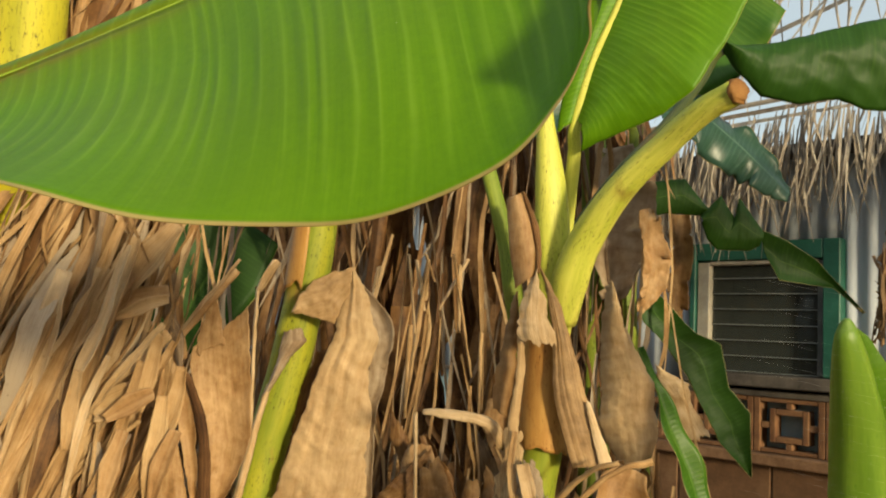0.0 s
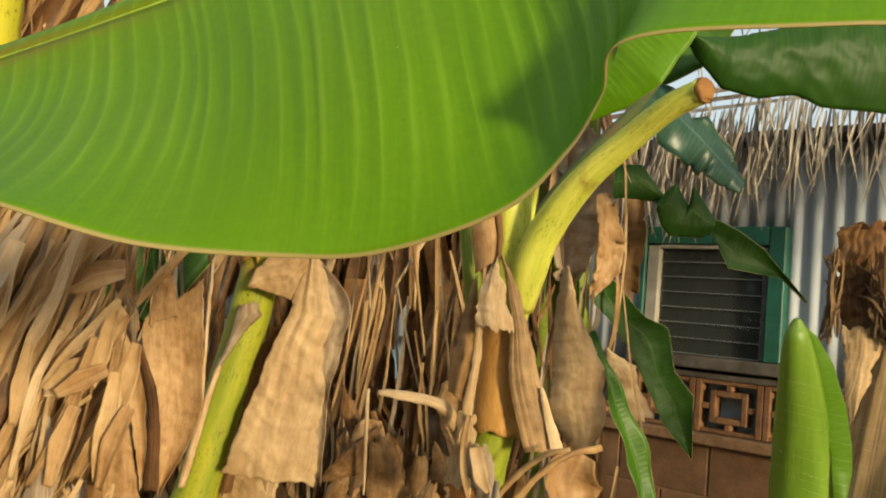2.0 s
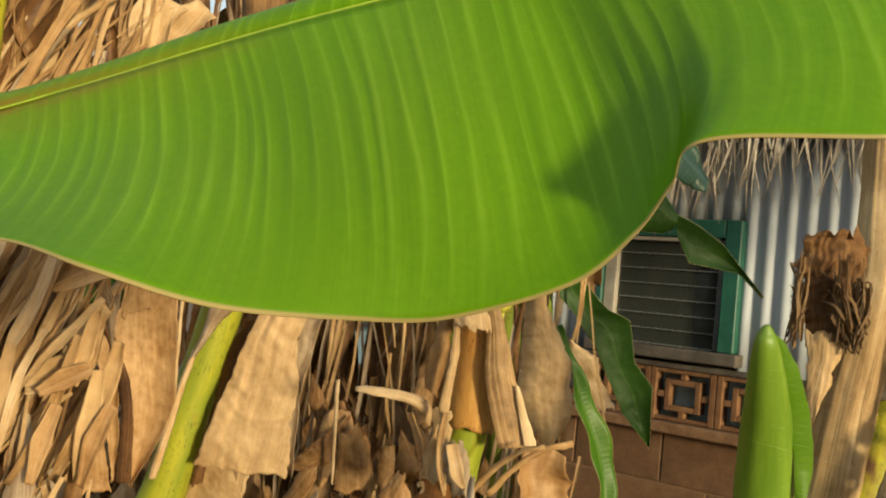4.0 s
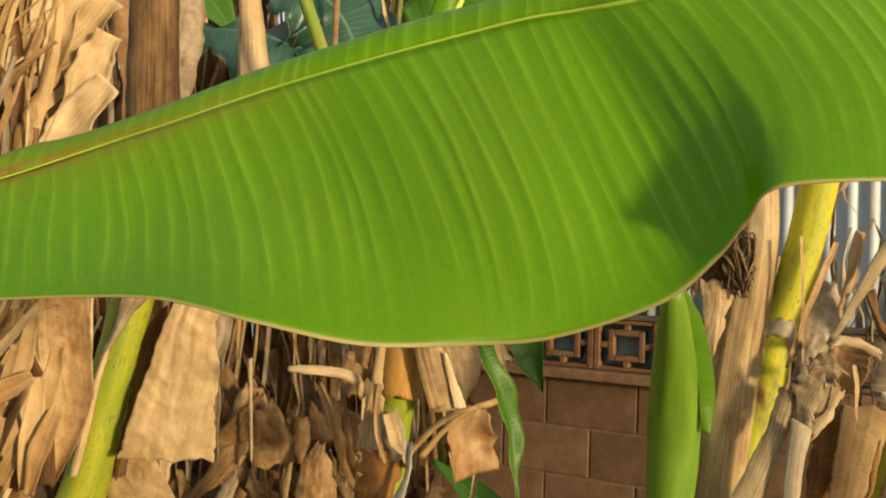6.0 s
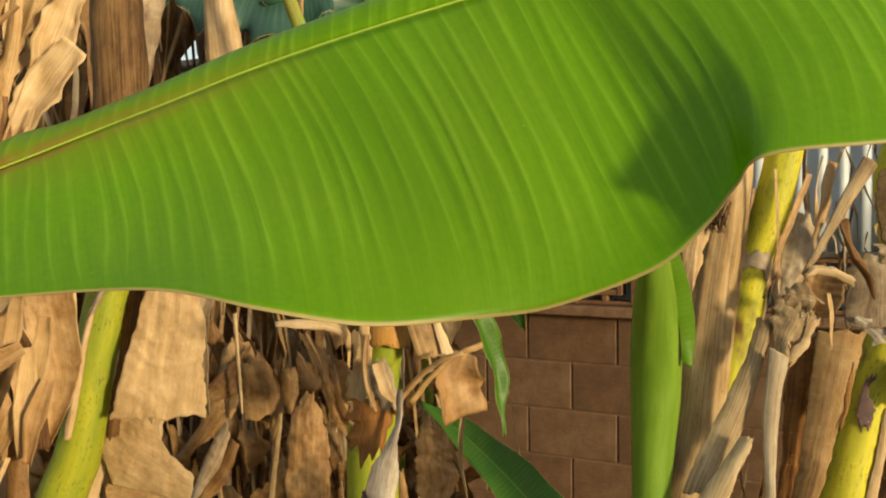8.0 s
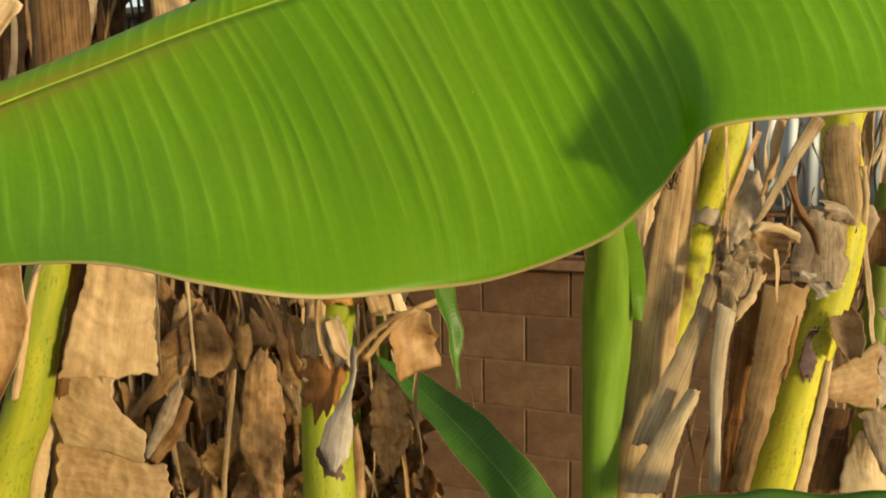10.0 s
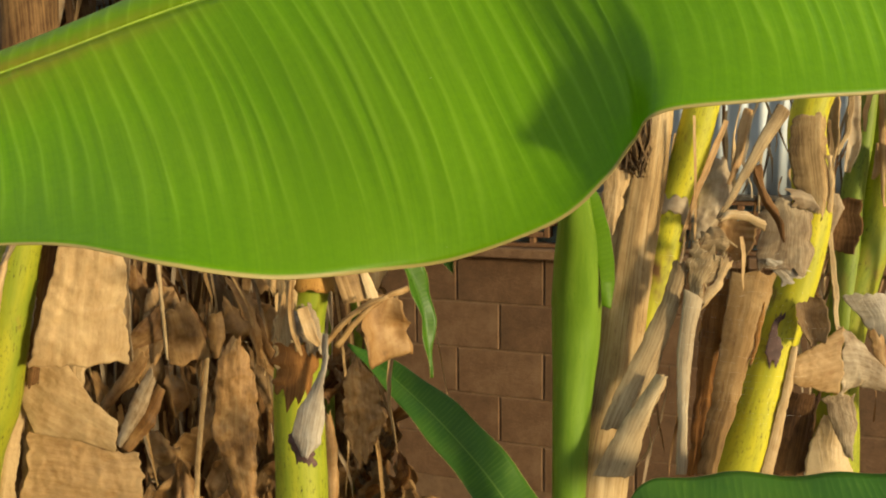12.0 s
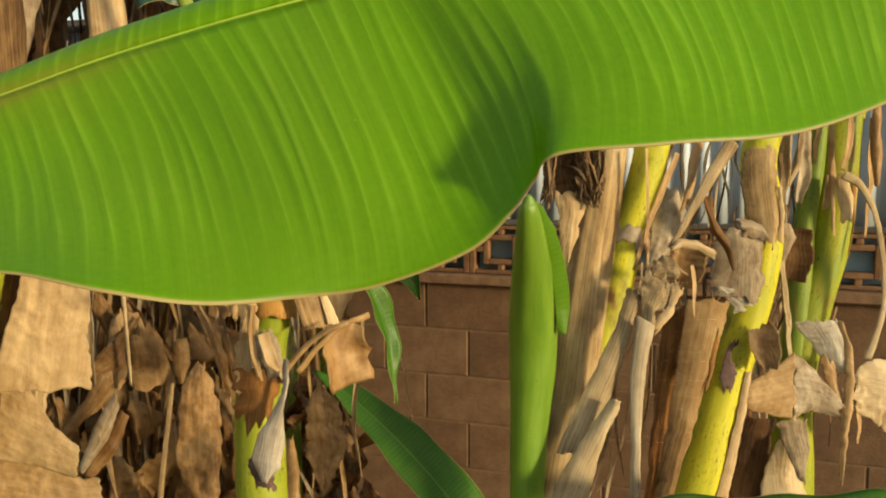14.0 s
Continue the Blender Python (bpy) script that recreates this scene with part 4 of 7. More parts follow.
leaf("dead_leaf", [(-0.019, 1.368, 1.530), (0.013, 1.357, 1.534), (0.058, 1.355, 1.531), (0.095, 1.363, 1.515), (0.116, 1.380, 1.487)], [0.006, 0.011, 0.011, 0.014, 0.016], (0.05, -0.6, 0.8), M_PALE, pb, n=26, m=8, cup=-0.8, crumple=0.004, seed=12, label="curled dry stalk end")
leaf("dead_leaf", [(0.265, 1.249, 1.483), (0.217, 1.282, 1.453), (0.184, 1.309, 1.412), (0.168, 1.328, 1.370)], [0.004, 0.005, 0.005, 0.004], (0, -0.7, 0.6), M_STRAW, pb, n=20, m=7, cup=-0.9, crumple=0.006, seed=14)
leaf("dead_leaf", [(0.205, 1.374, 1.377), (0.240, 1.361, 1.419), (0.291, 1.355, 1.457), (0.343, 1.368, 1.471)], [0.006, 0.006, 0.005, 0.006], (0, -0.6, 0.8), M_STRAW, pb, n=24, m=8, cup=-0.9, crumple=0.006, seed=15, label="curled tan stalk")

# ---- banana plant with the leaning yellow stem ----
pa = thing("banana_plant", (-0.375, 1.733, -0.06), "banana plant with a leaning yellow-green stem and large dry leaves", "banana plant", "banana plants by the house")
tube("pseudostem", [(-0.445, 1.762, -0.06), (-0.433, 1.758, 0.960), (-0.358, 1.732, 1.264), (-0.327, 1.719, 1.420), (-0.294, 1.707, 1.566), (-0.273, 1.698, 1.678), (-0.257, 1.689, 1.790), (-0.250, 1.681, 1.911), (-0.256, 1.666, 2.131), (-0.275, 1.667, 2.530)],
     [0.055, 0.05, 0.042, 0.040, 0.040, 0.040, 0.040, 0.038, 0.034], M_STEM, pa, n=50, m=20, knots=0.05)
sheath("rust_sheath", [(-0.264, 1.686, 1.722), (-0.258, 1.681, 1.778), (-0.253, 1.676, 1.855)], [0.044, 0.044, 0.042], M_NODE, (105, 180), pa, n=12, m=12, rag=0.04, label="orange brown drying sheath")
leaf("dead_leaf", [(-0.154, 1.644, 1.718), (-0.117, 1.646, 1.657), (-0.116, 1.661, 1.571), (-0.131, 1.686, 1.481), (-0.131, 1.715, 1.314)], [0.014, 0.022, 0.018, 0.012, 0.010], (0.3, -1, 0.1), M_GREY, pa, n=60, m=19, cup=0.8, crumple=0.009, rag=0.06, tears=3, curl=0.7, seed=24)
patch("dead_leaf", [(-0.173, 1.615, 1.771), (-0.185, 1.620, 1.707), (-0.197, 1.625, 1.655), (-0.249, 1.640, 1.492), (-0.300, 1.656, 1.328)], [(-0.163, 1.614, 1.772), (-0.141, 1.616, 1.736), (-0.124, 1.620, 1.664), (-0.111, 1.622, 1.642), (-0.128, 1.627, 1.579), (-0.119, 1.632, 1.515), (-0.123, 1.638, 1.438), (-0.122, 1.646, 1.324)], M_TAN, pa, "broad tan dry leaf hanging down", bow=0.014, crumple=0.006, pleats=3, deep=0.003, rag=0.0035, seed=21, n=120, m=44)
patch("dead_leaf", [(-0.277, 1.612, 1.680), (-0.264, 1.609, 1.711), (-0.241, 1.606, 1.738), (-0.202, 1.602, 1.759), (-0.165, 1.600, 1.766)], [(-0.275, 1.613, 1.672), (-0.252, 1.611, 1.673), (-0.217, 1.610, 1.666), (-0.195, 1.610, 1.659), (-0.173, 1.604, 1.718)], M_TAN, pa, "torn flap of dry leaf", bow=0.006, crumple=0.006, rag=0.003, seed=22, n=50, m=24)
patch("dead_leaf", [(-0.454, 1.602, 1.606), (-0.459, 1.605, 1.573), (-0.439, 1.609, 1.504), (-0.418, 1.614, 1.423), (-0.407, 1.624, 1.291)], [(-0.353, 1.590, 1.688), (-0.346, 1.597, 1.593), (-0.337, 1.608, 1.449), (-0.358, 1.615, 1.376), (-0.385, 1.620, 1.323), (-0.401, 1.624, 1.286)], M_DRY, pa, "orange tan dry leaf, upright and curled", bow=-0.016, crumple=0.004, rag=0.002, seed=25, n=110, m=40)
patch("dead_leaf", [(-0.422, 1.595, 1.702), (-0.446, 1.602, 1.632), (-0.452, 1.605, 1.594)], [(-0.419, 1.595, 1.700), (-0.404, 1.597, 1.660), (-0.395, 1.600, 1.615)], M_DRY, pa, "torn tip of the dry leaf", crumple=0.004, rag=0.003, seed=125, n=40)
patch("dead_leaf", [(-0.483, 1.543, 1.613), (-0.455, 1.545, 1.563), (-0.434, 1.548, 1.510), (-0.420, 1.552, 1.451), (-0.416, 1.556, 1.392), (-0.416, 1.563, 1.308)], [(-0.479, 1.542, 1.615), (-0.433, 1.545, 1.549), (-0.407, 1.548, 1.487), (-0.395, 1.553, 1.423), (-0.389, 1.561, 1.310)], M_DEAD, pa, "dark rolled leaf edge", bow=0.006, crumple=0.003, rag=0.001, seed=16, n=60, m=12)
patch("dead_leaf", [(-0.484, 1.550, 1.585), (-0.466, 1.556, 1.500), (-0.447, 1.560, 1.423), (-0.423, 1.568, 1.307)], [(-0.478, 1.548, 1.605), (-0.443, 1.551, 1.538), (-0.425, 1.556, 1.470), (-0.411, 1.567, 1.308)], M_DRY, pa, "dry leaf rolled at its edge", bow=-0.006, crumple=0.004, rag=0.002, seed=28, n=60)
patch("dead_leaf", [(-0.526, 1.575, 1.482), (-0.520, 1.581, 1.402), (-0.522, 1.590, 1.282)], [(-0.473, 1.571, 1.495), (-0.455, 1.576, 1.416), (-0.426, 1.585, 1.288)], M_DRY, pa, "dry leaf behind", bow=0.01, crumple=0.007, rag=0.003, seed=128, n=50)
patch("dead_leaf", [(-0.478, 1.513, 1.603), (-0.492, 1.520, 1.523), (-0.511, 1.527, 1.444), (-0.571, 1.541, 1.300)], [(-0.471, 1.512, 1.607), (-0.438, 1.516, 1.543), (-0.468, 1.521, 1.500), (-0.497, 1.526, 1.450), (-0.552, 1.540, 1.301)], M_DRY, pa, "folded leaf end", pleats=2, deep=0.004, crumple=0.004, rag=0.002, seed=29, n=80)
patch("dead_leaf", [(-0.324, 1.622, 1.777), (-0.351, 1.628, 1.720), (-0.353, 1.638, 1.591), (-0.350, 1.649, 1.444)], [(-0.311, 1.622, 1.778), (-0.343, 1.628, 1.718), (-0.345, 1.638, 1.591), (-0.343, 1.649, 1.444)], M_PALE, pa, "pale dry midrib", bow=0.005, crumple=0.002, rag=0.001, seed=26, n=50, m=9)
patch("dead_leaf", [(-0.322, 1.650, 1.545), (-0.341, 1.656, 1.486), (-0.358, 1.662, 1.408), (-0.382, 1.673, 1.292)], [(-0.313, 1.650, 1.535), (-0.327, 1.655, 1.487), (-0.342, 1.662, 1.409), (-0.366, 1.672, 1.293)], M_PALE, pa, "pale dry midrib", bow=0.006, crumple=0.002, rag=0.001, seed=126, n=50, m=9)
patch("dead_leaf", [(-0.296, 1.641, 1.644), (-0.305, 1.645, 1.594), (-0.320, 1.650, 1.545), (-0.333, 1.653, 1.516)], [(-0.259, 1.639, 1.650), (-0.250, 1.640, 1.627), (-0.279, 1.644, 1.596), (-0.314, 1.651, 1.532)], M_GREY, pa, "purplish grey flap of sheath", bow=0.012, crumple=0.004, rag=0.002, seed=20, n=50)
patch("dead_leaf", [(-0.241, 1.686, 1.607), (-0.263, 1.692, 1.541), (-0.283, 1.703, 1.419), (-0.312, 1.715, 1.276)], [(-0.213, 1.685, 1.609), (-0.229, 1.690, 1.554), (-0.258, 1.701, 1.421), (-0.286, 1.714, 1.278)], M_DEAD, pa, "brown dry side of the stem", bow=0.008, crumple=0.005, rag=0.003, seed=127, n=60, m=14)
patch("dead_leaf", [(-0.329, 1.783, 1.314), (-0.361, 1.783, 1.226), (-0.392, 1.784, 1.148), (-0.416, 1.779, 1.049), (-0.429, 1.772, 0.960)], [(-0.320, 1.780, 1.314), (-0.313, 1.764, 1.225), (-0.331, 1.759, 1.136), (-0.344, 1.753, 1.059), (-0.354, 1.743, 0.959)], M_TAN, pa, "pale folded strip under the leaf", bow=0.01, pleats=2, deep=0.003, crumple=0.003, rag=0.002, seed=23, n=90, m=36)
patch("dead_leaf", [(-0.241, 1.771, 1.317), (-0.241, 1.766, 1.285), (-0.239, 1.759, 1.240)], [(-0.199, 1.754, 1.316), (-0.203, 1.749, 1.274), (-0.207, 1.746, 1.234)], M_PALE, pa, "pale strips behind", bow=0.004, pleats=3, deep=0.003, crumple=0.002, rag=0.003, seed=223, n=40, m=26)
patch("dead_leaf", [(-0.310, 1.783, 1.254), (-0.328, 1.773, 1.131), (-0.352, 1.760, 0.974)], [(-0.287, 1.764, 1.181), (-0.285, 1.748, 1.074), (-0.268, 1.725, 0.962)], M_TAN, pa, "", bow=0.006, pleats=1, deep=0.002, crumple=0.004, rag=0.002, seed=224, n=70, m=24)
patch("dead_leaf", [(-0.311, 1.757, 1.332), (-0.240, 1.727, 1.318), (-0.192, 1.696, 1.235), (-0.150, 1.674, 1.196)], [(-0.330, 1.755, 1.264), (-0.303, 1.731, 1.174), (-0.231, 1.702, 1.162), (-0.161, 1.670, 1.137)], M_TAN, pa, "triangular flap of dry leaf with a torn edge", bow=0.006, pleats=1, deep=0.002, crumple=0.005, rag=0.0015, seed=123, n=90, m=40)
patch("dead_leaf", [(-0.310, 1.760, 1.203), (-0.249, 1.733, 1.180), (-0.194, 1.706, 1.148), (-0.119, 1.674, 1.129)], [(-0.345, 1.741, 0.970), (-0.272, 1.712, 0.969), (-0.199, 1.683, 0.968), (-0.116, 1.650, 0.961)], M_DRY, pa, "lower dry leaf with a torn end", bow=0.008, pleats=3, deep=0.004, crumple=0.007, rag=0.005, seed=124, n=80, m=44)
leaf("dead_leaf", [(-0.372, 1.540, 1.752), (-0.410, 1.537, 1.699), (-0.443, 1.533, 1.652), (-0.469, 1.520, 1.611)], [0.008, 0.010, 0.010, 0.008], (0, -0.8, 0.6), M_DRY, pa, n=20, m=7, cup=-0.7, crumple=0.004, seed=27)
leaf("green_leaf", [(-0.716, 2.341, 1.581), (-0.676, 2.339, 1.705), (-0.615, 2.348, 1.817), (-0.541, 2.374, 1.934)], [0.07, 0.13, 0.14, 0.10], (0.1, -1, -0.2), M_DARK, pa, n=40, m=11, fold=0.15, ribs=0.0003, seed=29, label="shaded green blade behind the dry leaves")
sheath("dry_sheath", [(-0.254, 1.683, 1.878), (-0.256, 1.672, 2.043), (-0.257, 1.666, 2.176), (-0.275, 1.667, 2.530)], [0.048, 0.048, 0.046, 0.044], M_UMBER, (-30, 320), pa, n=30, m=18, knots=0.15, rag=0.05, seed=19, label="brown papery sheath")
leaf("dead_leaf", [(-0.312, 1.987, 2.323), (-0.303, 1.984, 2.198), (-0.292, 1.980, 2.086), (-0.296, 1.981, 1.923)], [0.04, 0.055, 0.05, 0.03], (0.1, -1, 0.1), M_BROWN, pa, n=30, m=11, cup=0.5, crumple=0.012, rag=0.1, seed=18)
leaf("dead_leaf", [(-0.219, 2.063, 2.358), (-0.222, 2.064, 2.239), (-0.232, 2.066, 2.120), (-0.235, 2.066, 1.975)], [0.05, 0.06, 0.05, 0.02], (-0.1, -1, 0.1), M_GREY, pa, n=30, m=11, cup=-0.4, crumple=0.012, rag=0.1, seed=17)
leaf("dead_sheath", [(-0.058, 1.574, 1.900), (-0.066, 1.579, 2.021), (-0.072, 1.581, 2.083), (-0.080, 1.584, 2.167), (-0.091, 1.588, 2.292)], [0.036, 0.034, 0.030, 0.022, 0.018], (0.2, -1, 0.1), M_PALE, pa, n=24, m=9, cup=-0.5, crumple=0.003, seed=30, label="cream dry stalk")

# ---- dry skirted plant at the side ----
ps = thing("banana_plant", (-0.655, 1.381, -0.06), "banana plant wrapped in a skirt of dry straw leaves", "banana plant", "banana plants by the house")
tube("pseudostem", [(-0.684, 1.299, -0.06), (-0.684, 1.299, 1.528), (-0.629, 1.194, 1.772), (-0.551, 1.080, 1.908), (-0.539, 1.061, 1.991), (-0.535, 1.051, 2.092), (-0.532, 1.043, 2.269)], [0.075, 0.065, 0.052, 0.046, 0.044, 0.044, 0.04], M_STEM2, ps, n=40, m=20, knots=0.05)
fan_a, fan_b = V((-0.914, 1.229, 2.320)), V((-0.400, 1.213, 2.222))
def straw(count, lo, hi, depth, width, seed, cross=0.12):
    """Ribbons that hang from the crown in locks, lean outwards and bend; some lie across the others."""
    r2 = random.Random(seed)
    out = []
    for i in range(count):
        k = r2.random()
        a = fan_a + (fan_b - fan_a) * k + V((0.06, r2.uniform(-depth, depth), r2.uniform(lo, hi)))
        ln = r2.uniform(0.22, 0.70)
        lean = -0.34 + 0.13 * math.sin(k * 23 + a[2] * 6) + r2.gauss(0, 0.07)
        if r2.random() < cross:
            lean, ln = r2.uniform(-1.1, 0.25), ln * 0.55
        arc = r2.gauss(0, 0.035)
        sag = r2.uniform(-0.06, 0.03)
        p = [a + V((lean * q * ln + arc * math.sin(math.pi * q) + 0.006 * math.sin(9 * q + i), sag * math.sin(3 * q), -q * ln)) for q in (0, 0.25, 0.5, 0.75, 1)]
        h = width * (0.35 + 0.9 * r2.random() ** 2)
        if any(q[0] > -0.375 + 0.5 * max(0.0, q[2] - 1.80) for q in p):
            continue
        out.append((p, [h * 0.5, h, h * 0.9, h * 0.7, h * 0.12], (r2.uniform(-0.6, 0.6), -1, r2.uniform(-0.2, 0.4)), i + seed))
    return out
strips("straw", straw(210, -0.85, -0.05, 0.08, 0.0085, 100), M_PALE, ps, "pale dry leaf strips", n=16, m=5)
strips("straw", straw(330, -0.95, 0.05, 0.10, 0.0115, 300), M_STRAW, ps, "tan dry leaf strips", n=16, m=5)
strips("straw", straw(380, -0.95, 0.05, 0.09, 0.0042, 900, 0.3), M_STRAW, ps, "fine tan fibres", n=12, m=3)
strips("straw", straw(110, -0.85, 0.05, 0.11, 0.017, 500), M_GREYS, ps, "weathered dry leaf strips", n=16, m=5)
strips("straw", straw(190, -0.8, 0.1, 0.05, 0.022, 700), M_BROWN, ps, "dark dry leaf strips", n=12, m=5)
for i, (a, b, c, w0) in enumerate([((-0.351, 1.132, 1.778), (-0.382, 1.128, 1.731), (-0.430, 1.143, 1.662), 0.022), ((-0.357, 1.132, 1.687), (-0.405, 1.133, 1.677), (-0.430, 1.135, 1.660), 0.016), ((-0.334, 1.141, 1.592), (-0.349, 1.148, 1.524), (-0.406, 1.170, 1.401), 0.013), ((-0.389, 1.136, 1.560), (-0.417, 1.138, 1.540), (-0.446, 1.139, 1.524), 0.022), ((-0.355, 1.137, 1.635), (-0.415, 1.143, 1.581), (-0.487, 1.158, 1.521), 0.012), ((-0.451, 1.123, 1.772), (-0.500, 1.126, 1.650), (-0.565, 1.151, 1.588), 0.010), ((-0.402, 1.116, 1.758), (-0.431, 1.118, 1.654), (-0.467, 1.141, 1.505), 0.018), ((-0.488, 1.121, 1.710), (-0.516, 1.124, 1.591), (-0.551, 1.144, 1.471), 0.018), ((-0.355, 1.136, 1.554), (-0.363, 1.144, 1.480), (-0.372, 1.160, 1.405), 0.014)]):
    leaf("dead_leaf", [a, b, c], [w0 * 0.6, w0, w0 * 0.5], (-0.2 + 0.1 * i % 0.5, -1, 0.3), (M_STRAW, M_DRY, M_STRAW, M_PALE)[i % 4], ps, n=22, m=7, cup=0.5, crumple=0.006, rag=0.12, seed=40 + i)
for i, (a, b, c, w0) in enumerate([((-0.291, 1.257, 2.073), (-0.349, 1.267, 2.005), (-0.424, 1.298, 1.925), 0.03), ((-0.295, 1.241, 2.020), (-0.317, 1.247, 1.965), (-0.347, 1.274, 1.880), 0.028), ((-0.289, 1.229, 1.948), (-0.329, 1.241, 1.900), (-0.381, 1.266, 1.822), 0.026), ((-0.333, 1.243, 2.072), (-0.375, 1.256, 1.969), (-0.436, 1.293, 1.845), 0.022), ((-0.369, 1.245, 2.068), (-0.403, 1.255, 1.974), (-0.457, 1.290, 1.874), 0.02)]):
    leaf("dead_leaf", [a, b, c], [w0 * 0.7, w0, w0 * 0.6], (0.1, -1, 0.35), M_PALE, ps, n=24, m=9, cup=0.45, crumple=0.012, rag=0.3, seed=60 + i)

leaf("dead_leaf", [(-0.352, 1.101, 1.647), (-0.402, 1.109, 1.582), (-0.447, 1.116, 1.523)], [0.0042, 0.0070, 0.0032], (0.1, -1, 0.25), M_PALE, ps, n=26, m=7, cup=0.5, crumple=0.004, rag=0.10, twist=-20, seed=640)
leaf("dead_leaf", [(-0.356, 1.098, 1.560), (-0.385, 1.101, 1.544), (-0.418, 1.104, 1.524)], [0.0078, 0.0130, 0.0059], (0.1, -1, 0.25), M_DRY, ps, n=26, m=7, cup=0.5, crumple=0.004, rag=0.10, twist=15, seed=641)
leaf("dead_leaf", [(-0.359, 1.113, 1.635), (-0.371, 1.118, 1.578), (-0.382, 1.122, 1.534)], [0.0066, 0.0110, 0.0049], (0.1, -1, 0.25), M_STRAW, ps, n=26, m=7, cup=0.5, crumple=0.004, rag=0.10, twist=25, seed=642)
leaf("dead_leaf", [(-0.399, 1.086, 1.745), (-0.431, 1.097, 1.631), (-0.453, 1.102, 1.573), (-0.456, 1.108, 1.507)], [0.0054, 0.0090, 0.0040], (0.1, -1, 0.25), M_PALE, ps, n=26, m=7, cup=0.5, crumple=0.004, rag=0.10, twist=-20, seed=643)
leaf("dead_leaf", [(-0.450, 1.091, 1.585), (-0.458, 1.096, 1.532), (-0.464, 1.100, 1.483)], [0.0060, 0.0100, 0.0045], (0.1, -1, 0.25), M_STRAW, ps, n=26, m=7, cup=0.5, crumple=0.004, rag=0.10, twist=15, seed=644)
leaf("dead_leaf", [(-0.413, 1.088, 1.604), (-0.441, 1.095, 1.533), (-0.463, 1.105, 1.416)], [0.0036, 0.0060, 0.0027], (0.1, -1, 0.25), M_PALE, ps, n=26, m=7, cup=0.5, crumple=0.004, rag=0.10, twist=25, seed=645)
leaf("dead_leaf", [(-0.334, 1.131, 1.511), (-0.350, 1.135, 1.464), (-0.364, 1.141, 1.402)], [0.0078, 0.0130, 0.0059], (0.1, -1, 0.25), M_DRY, ps, n=26, m=7, cup=0.5, crumple=0.004, rag=0.10, twist=-20, seed=646)
leaf("dead_leaf", [(-0.377, 1.106, 1.599), (-0.406, 1.116, 1.491), (-0.448, 1.125, 1.404)], [0.0048, 0.0080, 0.0036], (0.1, -1, 0.25), M_STRAW, ps, n=26, m=7, cup=0.5, crumple=0.004, rag=0.10, twist=15, seed=647)
leaf("dead_leaf", [(-0.350, 1.109, 1.679), (-0.383, 1.111, 1.668), (-0.421, 1.115, 1.651)], [0.0060, 0.0100, 0.0045], (0.1, -1, 0.25), M_STRAW, ps, n=26, m=7, cup=0.5, crumple=0.004, rag=0.10, twist=25, seed=648)
leaf("dead_leaf", [(-0.345, 1.464, 1.762), (-0.399, 1.472, 1.692), (-0.464, 1.482, 1.609)], [0.0024, 0.0040, 0.0018], (0.1, -1, 0.25), M_PALE, ps, n=26, m=7, cup=0.5, crumple=0.004, rag=0.10, twist=-20, seed=649)
leaf("dead_leaf", [(-0.282, 1.480, 1.763), (-0.300, 1.483, 1.738), (-0.314, 1.486, 1.711)], [0.0048, 0.0080, 0.0036], (0.1, -1, 0.25), M_PALE, ps, n=26, m=7, cup=0.5, crumple=0.004, rag=0.10, twist=15, seed=650)
leaf("dead_leaf", [(-0.462, 1.525, 1.700), (-0.460, 1.529, 1.646), (-0.447, 1.533, 1.586)], [0.0048, 0.0080, 0.0036], (0.1, -1, 0.25), M_DRY, ps, n=26, m=7, cup=0.5, crumple=0.004, rag=0.10, twist=25, seed=651)
leaf("dead_leaf", [(-0.439, 1.101, 1.715), (-0.473, 1.108, 1.639), (-0.497, 1.113, 1.598)], [0.0036, 0.0060, 0.0027], (0.1, -1, 0.25), M_STRAW, ps, n=26, m=7, cup=0.5, crumple=0.004, rag=0.10, twist=-20, seed=652)
leaf("dead_leaf", [(-0.393, 1.104, 1.511), (-0.407, 1.108, 1.465), (-0.418, 1.113, 1.408)], [0.0072, 0.0120, 0.0054], (0.1, -1, 0.25), M_DRY, ps, n=26, m=7, cup=0.5, crumple=0.004, rag=0.10, twist=15, seed=653)

# ---- thicket of dead leaves behind ----
thick = thing("dead_leaf_thicket", (-0.029, 2.479, -0.06), "dark thicket of dead hanging banana leaves", "dead leaves")
A0, A1 = V((-0.949, 2.511, 2.824)), V((0.636, 2.510, 2.905))
def hang(count, width, lo, hi, near, far, seed, lmin=0.3, lmax=1.0):
    r2 = random.Random(seed)
    out = []
    for i in range(count):
        k = r2.random()
        a = A0 + (A1 - A0) * k
        a = V((a[0], a[1] + r2.uniform(near, far), r2.uniform(lo, hi)))
        ln = r2.uniform(lmin, lmax)
        dx = r2.gauss(0, 0.08)
        p = [a + V((dx * q + 0.03 * math.sin(4 * q + i), 0.05 * math.sin(3 * q + i), -ln * q)) for q in (0, 0.3, 0.65, 1)]
        h = width * r2.uniform(0.4, 1.3)
        out.append((p, [h * 0.5, h, h, h * 0.2], (r2.uniform(-0.9, 0.9), -1, r2.uniform(-0.3, 0.3)), i + seed))
    return out
strips("dry_litter", hang(330, 0.013, 0.7, 3.0, -0.25, 0.5, 1000), M_BROWN, thick, "dark brown hanging strips", n=8)
strips("dry_litter", hang(150, 0.007, 0.9, 3.0, -0.35, 0.2, 2000), M_GREYS, thick, "grey brown hanging strips", n=8)
